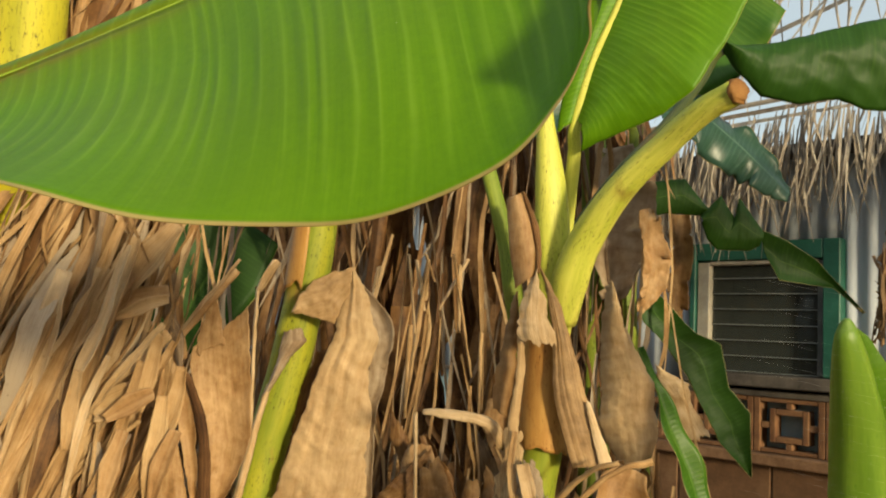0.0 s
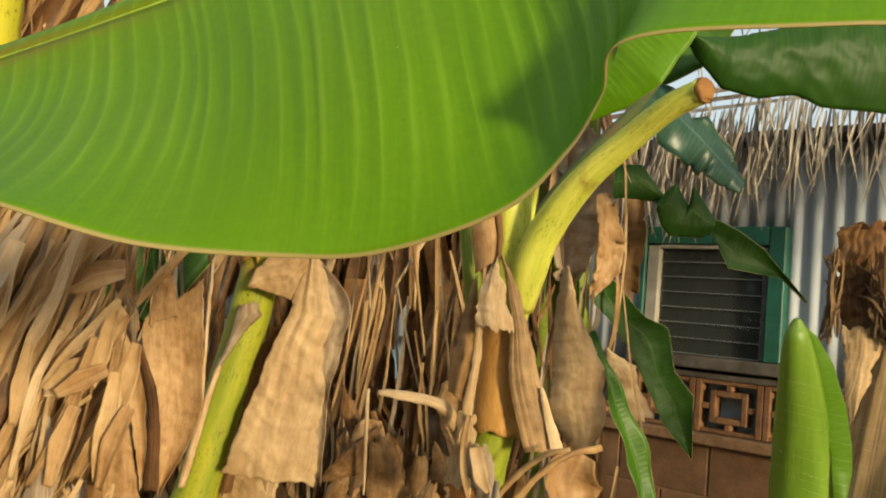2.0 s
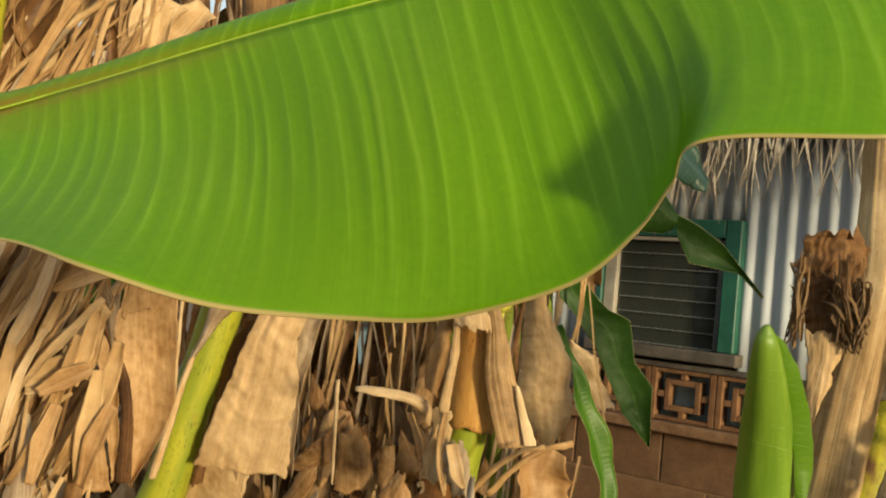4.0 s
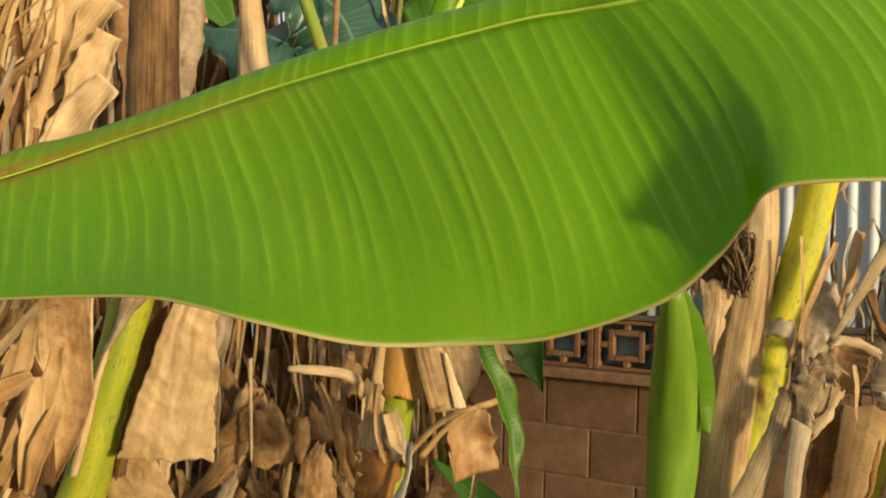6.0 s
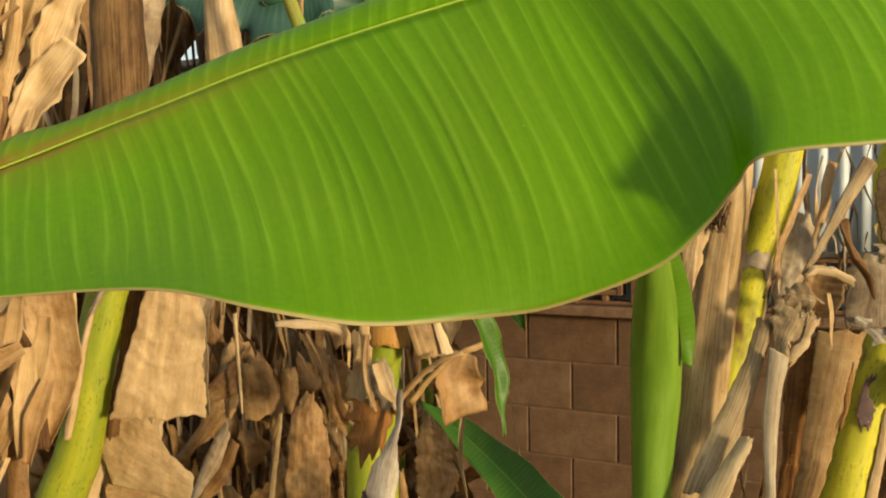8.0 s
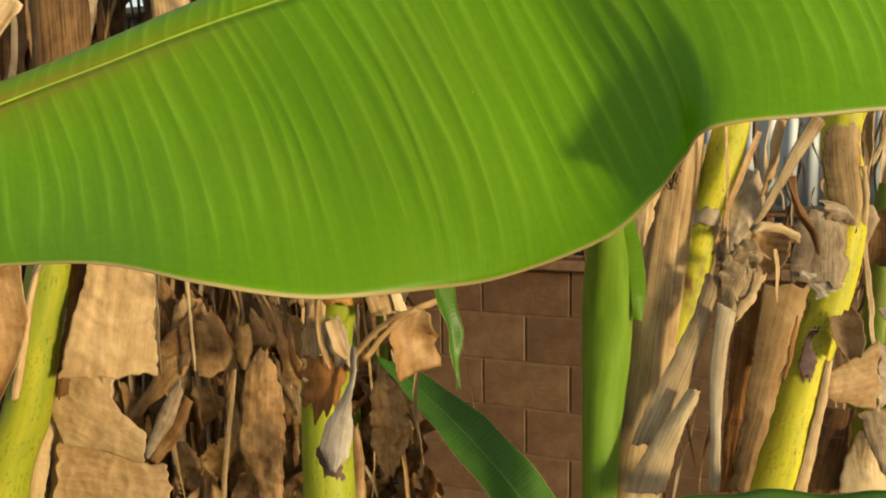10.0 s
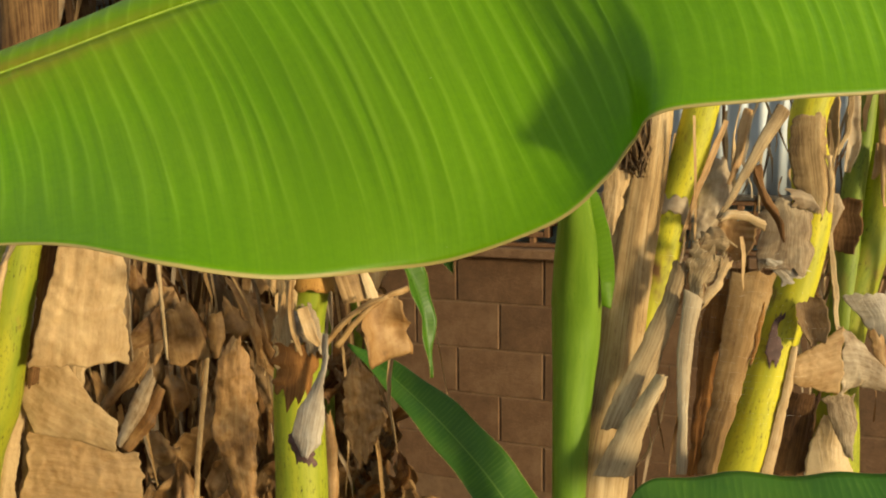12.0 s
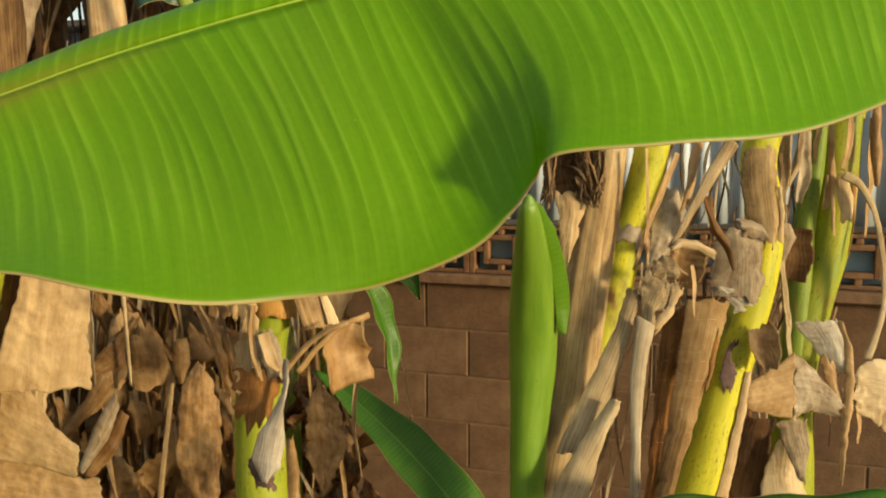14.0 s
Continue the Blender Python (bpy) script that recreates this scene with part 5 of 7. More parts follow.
strips("dry_litter", hang(85, 0.006, 1.1, 2.9, -0.45, 0.0, 3000), M_STRAW, thick, "tan hanging strips", n=8)
strips("dry_litter", hang(320, 0.06, 0.5, 3.1, 0.2, 0.8, 4000, 0.3, 0.8), M_BROWN, thick, "broad brown dead leaves", n=8, m=5)
for i in range(86):
    r2 = random.Random(900 + i)
    k = r2.uniform(0.1, 0.8)
    a = A0 + (A1 - A0) * k
    a = V((a[0], a[1] - r2.uniform(0.0, 0.45), r2.uniform(0.75, 1.42)))
    d = V((r2.uniform(-0.12, 0.12), r2.uniform(-0.05, 0.05), -r2.uniform(0.15, 0.34)))
    leaf("dead_leaf", [a, a + d * 0.4 + V((0.02, -0.03, 0)), a + d * 0.75, a + d], [0.008, r2.uniform(0.018, 0.052), r2.uniform(0.018, 0.052), 0.008], (r2.uniform(-0.6, 0.6), -1, r2.uniform(-0.1, 0.5)), (M_BROWN, M_BROWN, M_DEADS, M_BROWN, M_BROWN, M_DRY)[i % 6], thick, n=44, m=15, cup=r2.uniform(-1.1, 1.1), twist=r2.uniform(-50, 50), crumple=0.022, rag=0.07, tears=3, curl=0.7, seed=100 + i)

patch("dead_leaf", [(0.111, 1.894, 1.292), (0.073, 1.904, 1.245), (0.060, 1.899, 1.169), (0.050, 1.889, 1.067), (0.080, 1.862, 0.978), (0.094, 1.847, 0.920)], [(0.124, 1.888, 1.292), (0.143, 1.873, 1.245), (0.156, 1.852, 1.143), (0.144, 1.844, 1.054), (0.140, 1.826, 0.920)], M_DRY, thick, "dull tan dead leaf", bow=0.014, pleats=2, deep=0.003, crumple=0.011, rag=0.004, seed=401, n=80, m=26)
patch("dead_leaf", [(-0.061, 2.042, 1.397), (-0.071, 2.038, 1.338), (-0.066, 2.018, 1.218)], [(-0.006, 2.017, 1.397), (0.022, 1.993, 1.318), (-0.022, 2.003, 1.253), (-0.053, 2.012, 1.218)], M_DRY, thick, "tan dead leaf", bow=0.012, crumple=0.005, rag=0.002, seed=402, n=50)
patch("dead_leaf", [(-0.074, 2.009, 1.280), (-0.122, 2.019, 1.201), (-0.172, 2.031, 1.134)], [(-0.065, 1.999, 1.239), (-0.100, 2.005, 1.174), (-0.167, 2.028, 1.127)], M_DRY, thick, "folded dead leaf sliver", crumple=0.005, rag=0.003, seed=403, n=40)
patch("dead_leaf", [(0.078, 2.077, 1.311), (0.071, 2.073, 1.262), (0.078, 2.062, 1.204)], [(0.110, 2.064, 1.316), (0.116, 2.053, 1.261), (0.097, 2.053, 1.204)], M_BROWN, thick, "brown dead leaf", bow=0.01, crumple=0.006, rag=0.003, seed=404, n=40)
patch("dead_leaf", [(-0.055, 2.059, 1.156), (-0.102, 2.071, 1.087), (-0.150, 2.081, 1.007)], [(-0.035, 2.048, 1.140), (-0.061, 2.048, 1.060), (-0.121, 2.065, 0.991)], M_BROWN, thick, "curved brown dead leaf", bow=0.01, crumple=0.004, rag=0.002, seed=405, n=40)
patch("dead_leaf", [(-0.061, 1.993, 1.342), (-0.110, 1.999, 1.301), (-0.133, 2.003, 1.261)], [(-0.001, 1.986, 1.398), (-0.031, 1.997, 1.280), (-0.106, 2.003, 1.249)], M_BROWN, thick, "folded dead leaf", crumple=0.007, rag=0.003, seed=406, n=40)
patch("dead_leaf", [(-0.033, 1.971, 1.347), (-0.028, 1.976, 1.284), (-0.033, 1.981, 1.220)], [(0.013, 1.967, 1.379), (0.043, 1.970, 1.314), (0.069, 1.975, 1.227)], M_BROWN, thick, "dead leaf curled over", bow=0.014, crumple=0.007, rag=0.003, seed=407, n=40)
patch("dead_leaf", [(-0.106, 2.086, 1.471), (-0.110, 2.092, 1.404), (-0.078, 2.095, 1.338)], [(-0.062, 2.089, 1.400), (-0.050, 2.091, 1.367), (-0.063, 2.096, 1.319)], M_BROWN, thick, "dark dead leaf", bow=0.01, crumple=0.007, rag=0.003, seed=408, n=40)
patch("dry_strip", [(-0.036, 1.906, 1.815), (-0.055, 1.920, 1.645), (-0.072, 1.934, 1.475)], [(-0.024, 1.905, 1.816), (-0.044, 1.919, 1.646), (-0.065, 1.933, 1.475)], M_STRAW, thick, "sunlit dry stick", bow=0.004, crumple=0.004, rag=0.001, seed=420, n=40, m=7)
patch("dry_strip", [(-0.063, 1.937, 1.816), (-0.051, 1.941, 1.759), (-0.038, 1.944, 1.703)], [(-0.053, 1.937, 1.816), (-0.042, 1.940, 1.760), (-0.032, 1.944, 1.703)], M_PALE, thick, "", bow=0.004, crumple=0.004, rag=0.001, seed=421, n=40, m=7)
patch("dry_strip", [(-0.072, 1.979, 1.669), (-0.073, 1.987, 1.563), (-0.073, 1.995, 1.456)], [(-0.059, 1.978, 1.670), (-0.062, 1.987, 1.563), (-0.066, 1.995, 1.457)], M_STRAW, thick, "", bow=0.004, crumple=0.004, rag=0.001, seed=422, n=40, m=7)
patch("dry_strip", [(-0.049, 1.932, 1.476), (-0.043, 1.941, 1.358), (-0.036, 1.950, 1.240)], [(-0.039, 1.932, 1.477), (-0.034, 1.941, 1.359), (-0.030, 1.949, 1.240)], M_PALE, thick, "", bow=0.004, crumple=0.004, rag=0.001, seed=423, n=40, m=7)
patch("dry_strip", [(0.035, 1.932, 1.810), (0.038, 1.938, 1.733), (0.042, 1.944, 1.657)], [(0.045, 1.932, 1.810), (0.047, 1.938, 1.734), (0.048, 1.943, 1.658)], M_STRAW, thick, "", bow=0.004, crumple=0.004, rag=0.001, seed=424, n=40, m=7)
patch("dry_strip", [(0.054, 1.960, 1.826), (0.023, 1.967, 1.766), (-0.006, 1.973, 1.706)], [(0.065, 1.960, 1.827), (0.033, 1.966, 1.766), (-0.000, 1.972, 1.706)], M_PALE, thick, "", bow=0.004, crumple=0.004, rag=0.001, seed=425, n=40, m=7)
patch("dry_strip", [(0.021, 1.901, 1.831), (0.047, 1.910, 1.696), (0.073, 1.919, 1.560)], [(0.029, 1.901, 1.832), (0.054, 1.910, 1.696), (0.078, 1.919, 1.560)], M_STRAW, thick, "", bow=0.004, crumple=0.004, rag=0.001, seed=426, n=40, m=7)
patch("dry_strip", [(-0.149, 1.943, 1.797), (-0.153, 1.945, 1.772), (-0.156, 1.947, 1.746)], [(-0.138, 1.942, 1.798), (-0.143, 1.945, 1.772), (-0.150, 1.947, 1.746)], M_PALE, thick, "", bow=0.004, crumple=0.004, rag=0.001, seed=427, n=40, m=7)
patch("dry_strip", [(0.092, 1.971, 1.661), (0.093, 1.979, 1.557), (0.095, 1.987, 1.454)], [(0.102, 1.970, 1.661), (0.102, 1.978, 1.558), (0.102, 1.986, 1.455)], M_STRAW, thick, "", bow=0.004, crumple=0.004, rag=0.001, seed=428, n=40, m=7)
patch("dry_strip", [(-0.078, 1.907, 1.825), (-0.067, 1.913, 1.738), (-0.056, 1.919, 1.651)], [(-0.071, 1.907, 1.825), (-0.061, 1.913, 1.738), (-0.051, 1.919, 1.651)], M_PALE, thick, "", bow=0.004, crumple=0.004, rag=0.001, seed=429, n=40, m=7)
patch("dry_strip", [(-0.043, 1.935, 1.830), (-0.030, 1.937, 1.799), (-0.017, 1.938, 1.768)], [(-0.033, 1.934, 1.830), (-0.021, 1.936, 1.799), (-0.011, 1.938, 1.768)], M_STRAW, thick, "", bow=0.004, crumple=0.004, rag=0.001, seed=430, n=40, m=7)

patch("dead_leaf", [(-0.067, 2.036, 1.374), (-0.078, 2.032, 1.321), (-0.061, 2.018, 1.268), (-0.063, 2.012, 1.222)], [(-0.043, 2.031, 1.405), (-0.003, 2.008, 1.353), (0.016, 1.994, 1.312), (-0.020, 2.004, 1.278)], M_DRY, thick, "bent dead leaf", bow=0.014, crumple=0.008, rag=0.003, seed=431, n=60, m=26)
patch("dead_leaf", [(-0.102, 2.013, 1.273), (-0.137, 2.016, 1.195), (-0.184, 2.025, 1.131)], [(-0.067, 1.994, 1.234), (-0.118, 2.005, 1.169), (-0.170, 2.018, 1.115)], M_BROWN, thick, "dead leaf sliver", bow=0.006, crumple=0.004, rag=0.003, seed=432, n=50, m=14)
patch("dead_leaf", [(-0.065, 2.044, 1.207), (-0.119, 2.052, 1.114), (-0.152, 2.051, 1.021)], [(-0.055, 2.034, 1.167), (-0.083, 2.034, 1.094), (-0.140, 2.046, 1.014)], M_GREY, thick, "folded grey dead leaf", bow=0.008, crumple=0.005, rag=0.002, seed=433, n=50, m=14)
for i in range(34):
    r2 = random.Random(1300 + i)
    k = r2.random()
    a = V((0.472 + k * 0.20 + r2.uniform(-0.02, 0.02), 2.394 - 0.10 * k + r2.uniform(-0.05, 0.08), 1.17 - 0.30 * k * r2.random() - r2.uniform(0.0, 0.46)))
    d = V((r2.uniform(-0.07, 0.07), r2.uniform(-0.03, 0.03), -r2.uniform(0.08, 0.20)))
    leaf("dead_leaf", [a, a + d * 0.4 + V((0.02, -0.03, 0)), a + d * 0.75, a + d], [0.006, r2.uniform(0.014, 0.036), r2.uniform(0.014, 0.036), 0.006], (r2.uniform(-0.7, 0.7), -1, r2.uniform(-0.2, 0.6)), (M_BROWN, M_RUST, M_BROWN, M_DRY, M_DEADS)[i % 5], thick, n=36, m=13, cup=r2.uniform(-1.1, 1.1), twist=r2.uniform(-60, 60), crumple=0.020, rag=0.08, tears=2, curl=0.7, seed=1300 + i)

# ---- leaves in front of the window ----
pw = thing("banana_plant", (0.606, 2.499, -0.06), "banana plant with torn dark green leaves before the window", "banana plant", "banana plants by the house")
tube("pseudostem", [(0.622, 2.555, -0.06), (0.614, 2.555, 1.109), (0.549, 2.525, 1.606), (0.533, 2.497, 2.024), (0.556, 2.472, 2.360)], [0.05, 0.045, 0.04, 0.03, 0.02], M_GREENST, pw, n=30, m=16, knots=0.06)
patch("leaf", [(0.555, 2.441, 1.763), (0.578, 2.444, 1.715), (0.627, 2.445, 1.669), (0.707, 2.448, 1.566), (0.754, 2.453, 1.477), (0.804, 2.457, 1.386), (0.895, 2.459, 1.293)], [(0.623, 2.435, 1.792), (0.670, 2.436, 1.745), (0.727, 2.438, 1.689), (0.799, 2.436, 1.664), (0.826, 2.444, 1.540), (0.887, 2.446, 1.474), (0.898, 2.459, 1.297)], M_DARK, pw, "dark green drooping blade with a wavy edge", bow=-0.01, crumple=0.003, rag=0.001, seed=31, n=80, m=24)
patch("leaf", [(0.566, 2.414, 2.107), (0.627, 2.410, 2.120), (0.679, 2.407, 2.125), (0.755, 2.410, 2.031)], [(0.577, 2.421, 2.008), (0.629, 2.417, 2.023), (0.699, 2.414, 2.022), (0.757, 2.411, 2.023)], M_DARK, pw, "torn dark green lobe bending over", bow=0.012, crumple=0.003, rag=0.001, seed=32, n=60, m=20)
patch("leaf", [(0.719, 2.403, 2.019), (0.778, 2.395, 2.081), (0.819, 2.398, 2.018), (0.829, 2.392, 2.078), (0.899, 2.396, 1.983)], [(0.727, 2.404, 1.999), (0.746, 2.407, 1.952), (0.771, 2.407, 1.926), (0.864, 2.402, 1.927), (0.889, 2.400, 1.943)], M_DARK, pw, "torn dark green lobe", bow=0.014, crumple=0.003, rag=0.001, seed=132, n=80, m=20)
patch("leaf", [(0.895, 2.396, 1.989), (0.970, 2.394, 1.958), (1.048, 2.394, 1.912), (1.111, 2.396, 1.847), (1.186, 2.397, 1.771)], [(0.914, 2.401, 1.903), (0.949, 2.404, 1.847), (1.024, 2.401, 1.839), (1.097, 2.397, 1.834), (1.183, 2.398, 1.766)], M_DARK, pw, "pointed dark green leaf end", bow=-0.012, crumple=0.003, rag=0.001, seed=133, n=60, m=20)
patch("dead_leaf", [(0.341, 1.789, 1.773), (0.339, 1.796, 1.678), (0.341, 1.804, 1.571), (0.342, 1.810, 1.488), (0.366, 1.814, 1.431), (0.403, 1.816, 1.376)], [(0.356, 1.788, 1.774), (0.391, 1.793, 1.678), (0.423, 1.796, 1.621), (0.453, 1.798, 1.572), (0.465, 1.805, 1.473), (0.456, 1.809, 1.425), (0.422, 1.815, 1.373)], M_TAN, pw, "brown dry leaf hanging like a bag", bow=0.034, roll=0.006, pleats=2, deep=0.003, crumple=0.007, rag=0.003, seed=34, n=100, m=44)
patch("dead_leaf", [(0.365, 1.805, 1.409), (0.375, 1.808, 1.362), (0.374, 1.815, 1.280)], [(0.436, 1.801, 1.413), (0.448, 1.804, 1.367), (0.432, 1.811, 1.295)], M_BROWN, pw, "crumpled lower folds of the dry leaf", pleats=3, deep=0.012, crumple=0.012, rag=0.006, seed=39, n=50, m=30)
patch("dead_leaf", [(0.574, 2.302, 1.600), (0.606, 2.306, 1.526), (0.633, 2.309, 1.466), (0.667, 2.312, 1.405)], [(0.581, 2.302, 1.597), (0.668, 2.301, 1.552), (0.686, 2.305, 1.487), (0.730, 2.307, 1.424)], M_PALE, pw, "sunlit torn tan leaf", bow=0.008, crumple=0.008, rag=0.004, seed=35, n=50)
patch("dead_leaf", [(0.319, 1.685, 1.259), (0.301, 1.680, 1.172), (0.305, 1.666, 1.088), (0.320, 1.655, 1.057)], [(0.350, 1.672, 1.269), (0.374, 1.653, 1.208), (0.389, 1.634, 1.129), (0.352, 1.641, 1.061)], M_DRY, pw, "crumpled brown dead leaf", bow=0.012, crumple=0.013, rag=0.008, seed=139, n=60, m=26)
patch("dead_leaf", [(0.237, 1.600, 1.181), (0.230, 1.593, 1.113), (0.225, 1.578, 0.998)], [(0.253, 1.593, 1.187), (0.264, 1.578, 1.112), (0.255, 1.565, 0.998)], M_DRY, pw, "curved dry leaf beside the stem", bow=0.014, crumple=0.004, rag=0.002, seed=140, n=50)
leaf("leaf", [(0.449, 1.938, 1.642), (0.490, 1.941, 1.561), (0.528, 1.946, 1.461), (0.574, 1.950, 1.362), (0.599, 1.948, 1.260), (0.597, 1.912, 1.128)], [0.008, 0.014, 0.030, 0.036, 0.026, 0.004], (0.5, -1, 0.3), M_LEAF, pw, n=50, m=9, fold=0.5, ripple=0.006, seed=33, label="narrow green blade hanging")
leaf("dead_leaf", [(0.525, 2.227, 2.004), (0.549, 2.233, 1.901), (0.548, 2.239, 1.811), (0.517, 2.246, 1.734)], [0.025, 0.04, 0.035, 0.01], (0.3, -1, 0.1), M_DRY, pw, n=60, m=19, cup=0.5, crumple=0.017, rag=0.06, tears=3, curl=0.7, seed=36, label="crumpled dry leaf")
leaf("dead_leaf", [(0.452, 2.327, 2.185), (0.480, 2.336, 2.031), (0.467, 2.347, 1.889), (0.470, 2.356, 1.764)], [0.06, 0.09, 0.08, 0.03], (0.1, -1, 0.1), M_GREY, pw, n=60, m=19, cup=0.4, crumple=0.017, rag=0.06, tears=3, curl=0.7, seed=37)
leaf("dead_leaf", [(0.727, 2.645, 2.058), (0.734, 2.655, 1.917), (0.730, 2.664, 1.792), (0.730, 2.671, 1.685)], [0.03, 0.035, 0.03, 0.02], (0.1, -1, 0.1), M_BROWN, pw, n=60, m=19, cup=0.5, crumple=0.012, rag=0.06, tears=3, curl=0.7, seed=38)
leaf("dead_leaf", [(0.321, 1.406, 1.450), (0.306, 1.410, 1.403), (0.321, 1.414, 1.330)], [0.02, 0.05, 0.04], (0.1, -1, 0.2), M_DRY, pw, n=24, m=11, cup=0.4, crumple=0.014, rag=0.25, seed=39)
leaf("leaf", [(0.481, 2.251, 1.152), (0.576, 2.165, 1.071), (0.680, 2.046, 0.954), (0.775, 1.929, 0.817), (0.844, 1.823, 0.672)], [0.004, 0.042, 0.070, 0.078, 0.075], (-0.1, -0.75, 0.65), M_LEAF, pw, n=46, m=13, fold=0.25, ripple=0.005, ribs=0.0002, seed=41, label="dark green blade with a pale midrib")

# ---- rolled young leaf ----
pr = thing("banana_sucker", (0.521, 1.109, -0.06), "banana sucker with a rolled bright green spear leaf", "banana plant", "banana plants by the house")
SPEAR = [(0.506, 1.068, 1.694), (0.508, 1.072, 1.684), (0.512, 1.078, 1.664), (0.530, 1.104, 1.619), (0.560, 1.150, 1.546), (0.583, 1.185, 1.462), (0.590, 1.198, 1.380), (0.584, 1.200, 1.250), (0.570, 1.190, 1.000)]
tube("pseudostem", [(0.555, 1.160, -0.06), (0.560, 1.180, 0.700), SPEAR[-1]], [0.036, 0.032, 0.027], M_GREENST, pr, n=20, m=16, knots=0.04)
tube("spear_leaf", SPEAR, [0.004, 0.011, 0.018, 0.027, 0.038, 0.045, 0.043, 0.035, 0.028], M_SPEAR, pr, n=90, m=40, flat=0.9, knots=0.015, label="rolled bright green blade")
patch("inner_fold", [(0.514, 1.090, 1.686), (0.531, 1.096, 1.669), (0.547, 1.107, 1.629), (0.572, 1.125, 1.573), (0.596, 1.137, 1.516), (0.608, 1.145, 1.454)], [(0.518, 1.085, 1.689), (0.545, 1.094, 1.675), (0.576, 1.105, 1.639), (0.607, 1.122, 1.579), (0.623, 1.134, 1.533), (0.630, 1.141, 1.494), (0.622, 1.140, 1.449)], M_FLAP, pr, "folded edge of the blade", bow=0.002, crumple=0.001, rag=0.0003, seed=52, n=90, m=18)

# ---- clump of stems beside the wall ----
pc = thing("banana_plant", (0.683, 1.234, -0.06), "dead banana trunk wrapped in shredded brown sheaths", "banana plant", "banana plants by the house")
tube("pseudostem", [(0.576, 1.190, -0.06), (0.583, 1.205, 0.627)] + [(0.647, 1.226, 1.102), (0.693, 1.231, 1.322), (0.735, 1.241, 1.573), (0.758, 1.243, 1.689), (0.776, 1.247, 1.793)] + [(0.790, 1.270, 2.020), (0.810, 1.279, 2.200)], [0.072, 0.068, 0.062, 0.055, 0.046, 0.042, 0.036, 0.030, 0.020], M_BARK, pc, n=130, m=80, knots=0.05, ridges=0.06)
patch("split_sheath", [(0.649, 1.221, 1.693), (0.650, 1.214, 1.631), (0.654, 1.204, 1.559)], [(0.707, 1.197, 1.709), (0.695, 1.195, 1.646), (0.660, 1.201, 1.561)], M_PALE, pc, "pale plate of split sheath", bow=0.008, pleats=3, deep=0.0015, crumple=0.003, rag=0.004, seed=401, n=60, m=30)
patch("rotted_sheath", [(0.635, 1.242, 1.770), (0.636, 1.237, 1.732), (0.652, 1.224, 1.686)], [(0.721, 1.203, 1.770), (0.724, 1.197, 1.731), (0.709, 1.199, 1.691)], M_DEAD, pc, "dark rotted sheath at the head of the trunk", bow=0.02, pleats=5, deep=0.004, crumple=0.012, rag=0.008, seed=73, n=60, m=50)
patch("rotted_sheath", [(0.651, 1.249, 1.853), (0.635, 1.250, 1.798), (0.639, 1.243, 1.752)], [(0.733, 1.213, 1.853), (0.736, 1.205, 1.797), (0.725, 1.203, 1.741)], M_DEAD, pc, "", bow=0.02, pleats=6, deep=0.005, crumple=0.014, rag=0.008, seed=74, n=60, m=50)
head_at = V([(0.669, 1.201, 1.742)][0])
strips("fibre", [([head_at + V((0.05 * math.sin(i * 2.1), 0.02 * math.cos(i * 1.7), 0.07 * math.sin(i))), head_at + V((0.06 * math.sin(i * 2.1), -0.025 * abs(math.cos(i * 1.7)), -0.01 + 0.03 * math.sin(i * 3))), head_at + V((0.065 * math.sin(i * 2.1 + 0.4), -0.03 * abs(math.cos(i)), -0.05 - 0.03 * math.sin(i * 3) ** 2))], [0.0015, 0.003, 0.001], (math.sin(i), -1, 0.2), 5000 + i) for i in range(70)], M_DEADS, pc, "dark frayed fibres", n=9, m=3)
patch("dead_leaf", [(0.738, 1.124, 1.530), (0.708, 1.128, 1.448), (0.676, 1.135, 1.381), (0.640, 1.143, 1.309), (0.610, 1.148, 1.241)], [(0.759, 1.113, 1.515), (0.733, 1.114, 1.423), (0.703, 1.118, 1.343), (0.682, 1.122, 1.287), (0.660, 1.126, 1.240)], M_ASHB, pc, "pale split sheath leaning outwards", bow=0.008, pleats=2, deep=0.0012, crumple=0.002, rag=0.002, seed=374, n=90, m=34)
patch("dead_leaf", [(0.683, 1.094, 1.341), (0.652, 1.102, 1.294), (0.614, 1.113, 1.239), (0.579, 1.121, 1.172)], [(0.697, 1.087, 1.336), (0.683, 1.089, 1.298), (0.668, 1.092, 1.260), (0.640, 1.094, 1.170)], M_ASHB, pc, "split sheath with a broken tip", bow=0.012, pleats=1, deep=0.001, crumple=0.002, rag=0.0015, roll=0.002, seed=75, n=80, m=34)
patch("torn_rim", [(0.680, 1.087, 1.345), (0.686, 1.082, 1.328), (0.675, 1.085, 1.301)], [(0.692, 1.081, 1.340), (0.693, 1.079, 1.326), (0.680, 1.082, 1.299)], M_PALE, pc, "white torn rim", bow=0.002, crumple=0.001, rag=0.002, seed=376, n=30, m=10)
patch("dead_leaf", [(0.735, 1.093, 1.482), (0.727, 1.090, 1.432), (0.719, 1.088, 1.376), (0.715, 1.078, 1.273), (0.708, 1.069, 1.171)], [(0.763, 1.078, 1.461), (0.750, 1.079, 1.422), (0.743, 1.077, 1.376), (0.731, 1.071, 1.273), (0.726, 1.061, 1.171)], M_ASH, pc, "long bleached hanging strip", pleats=1, deep=0.003, bow=0.006, crumple=0.0015, rag=0.0008, seed=76, n=90, m=18)
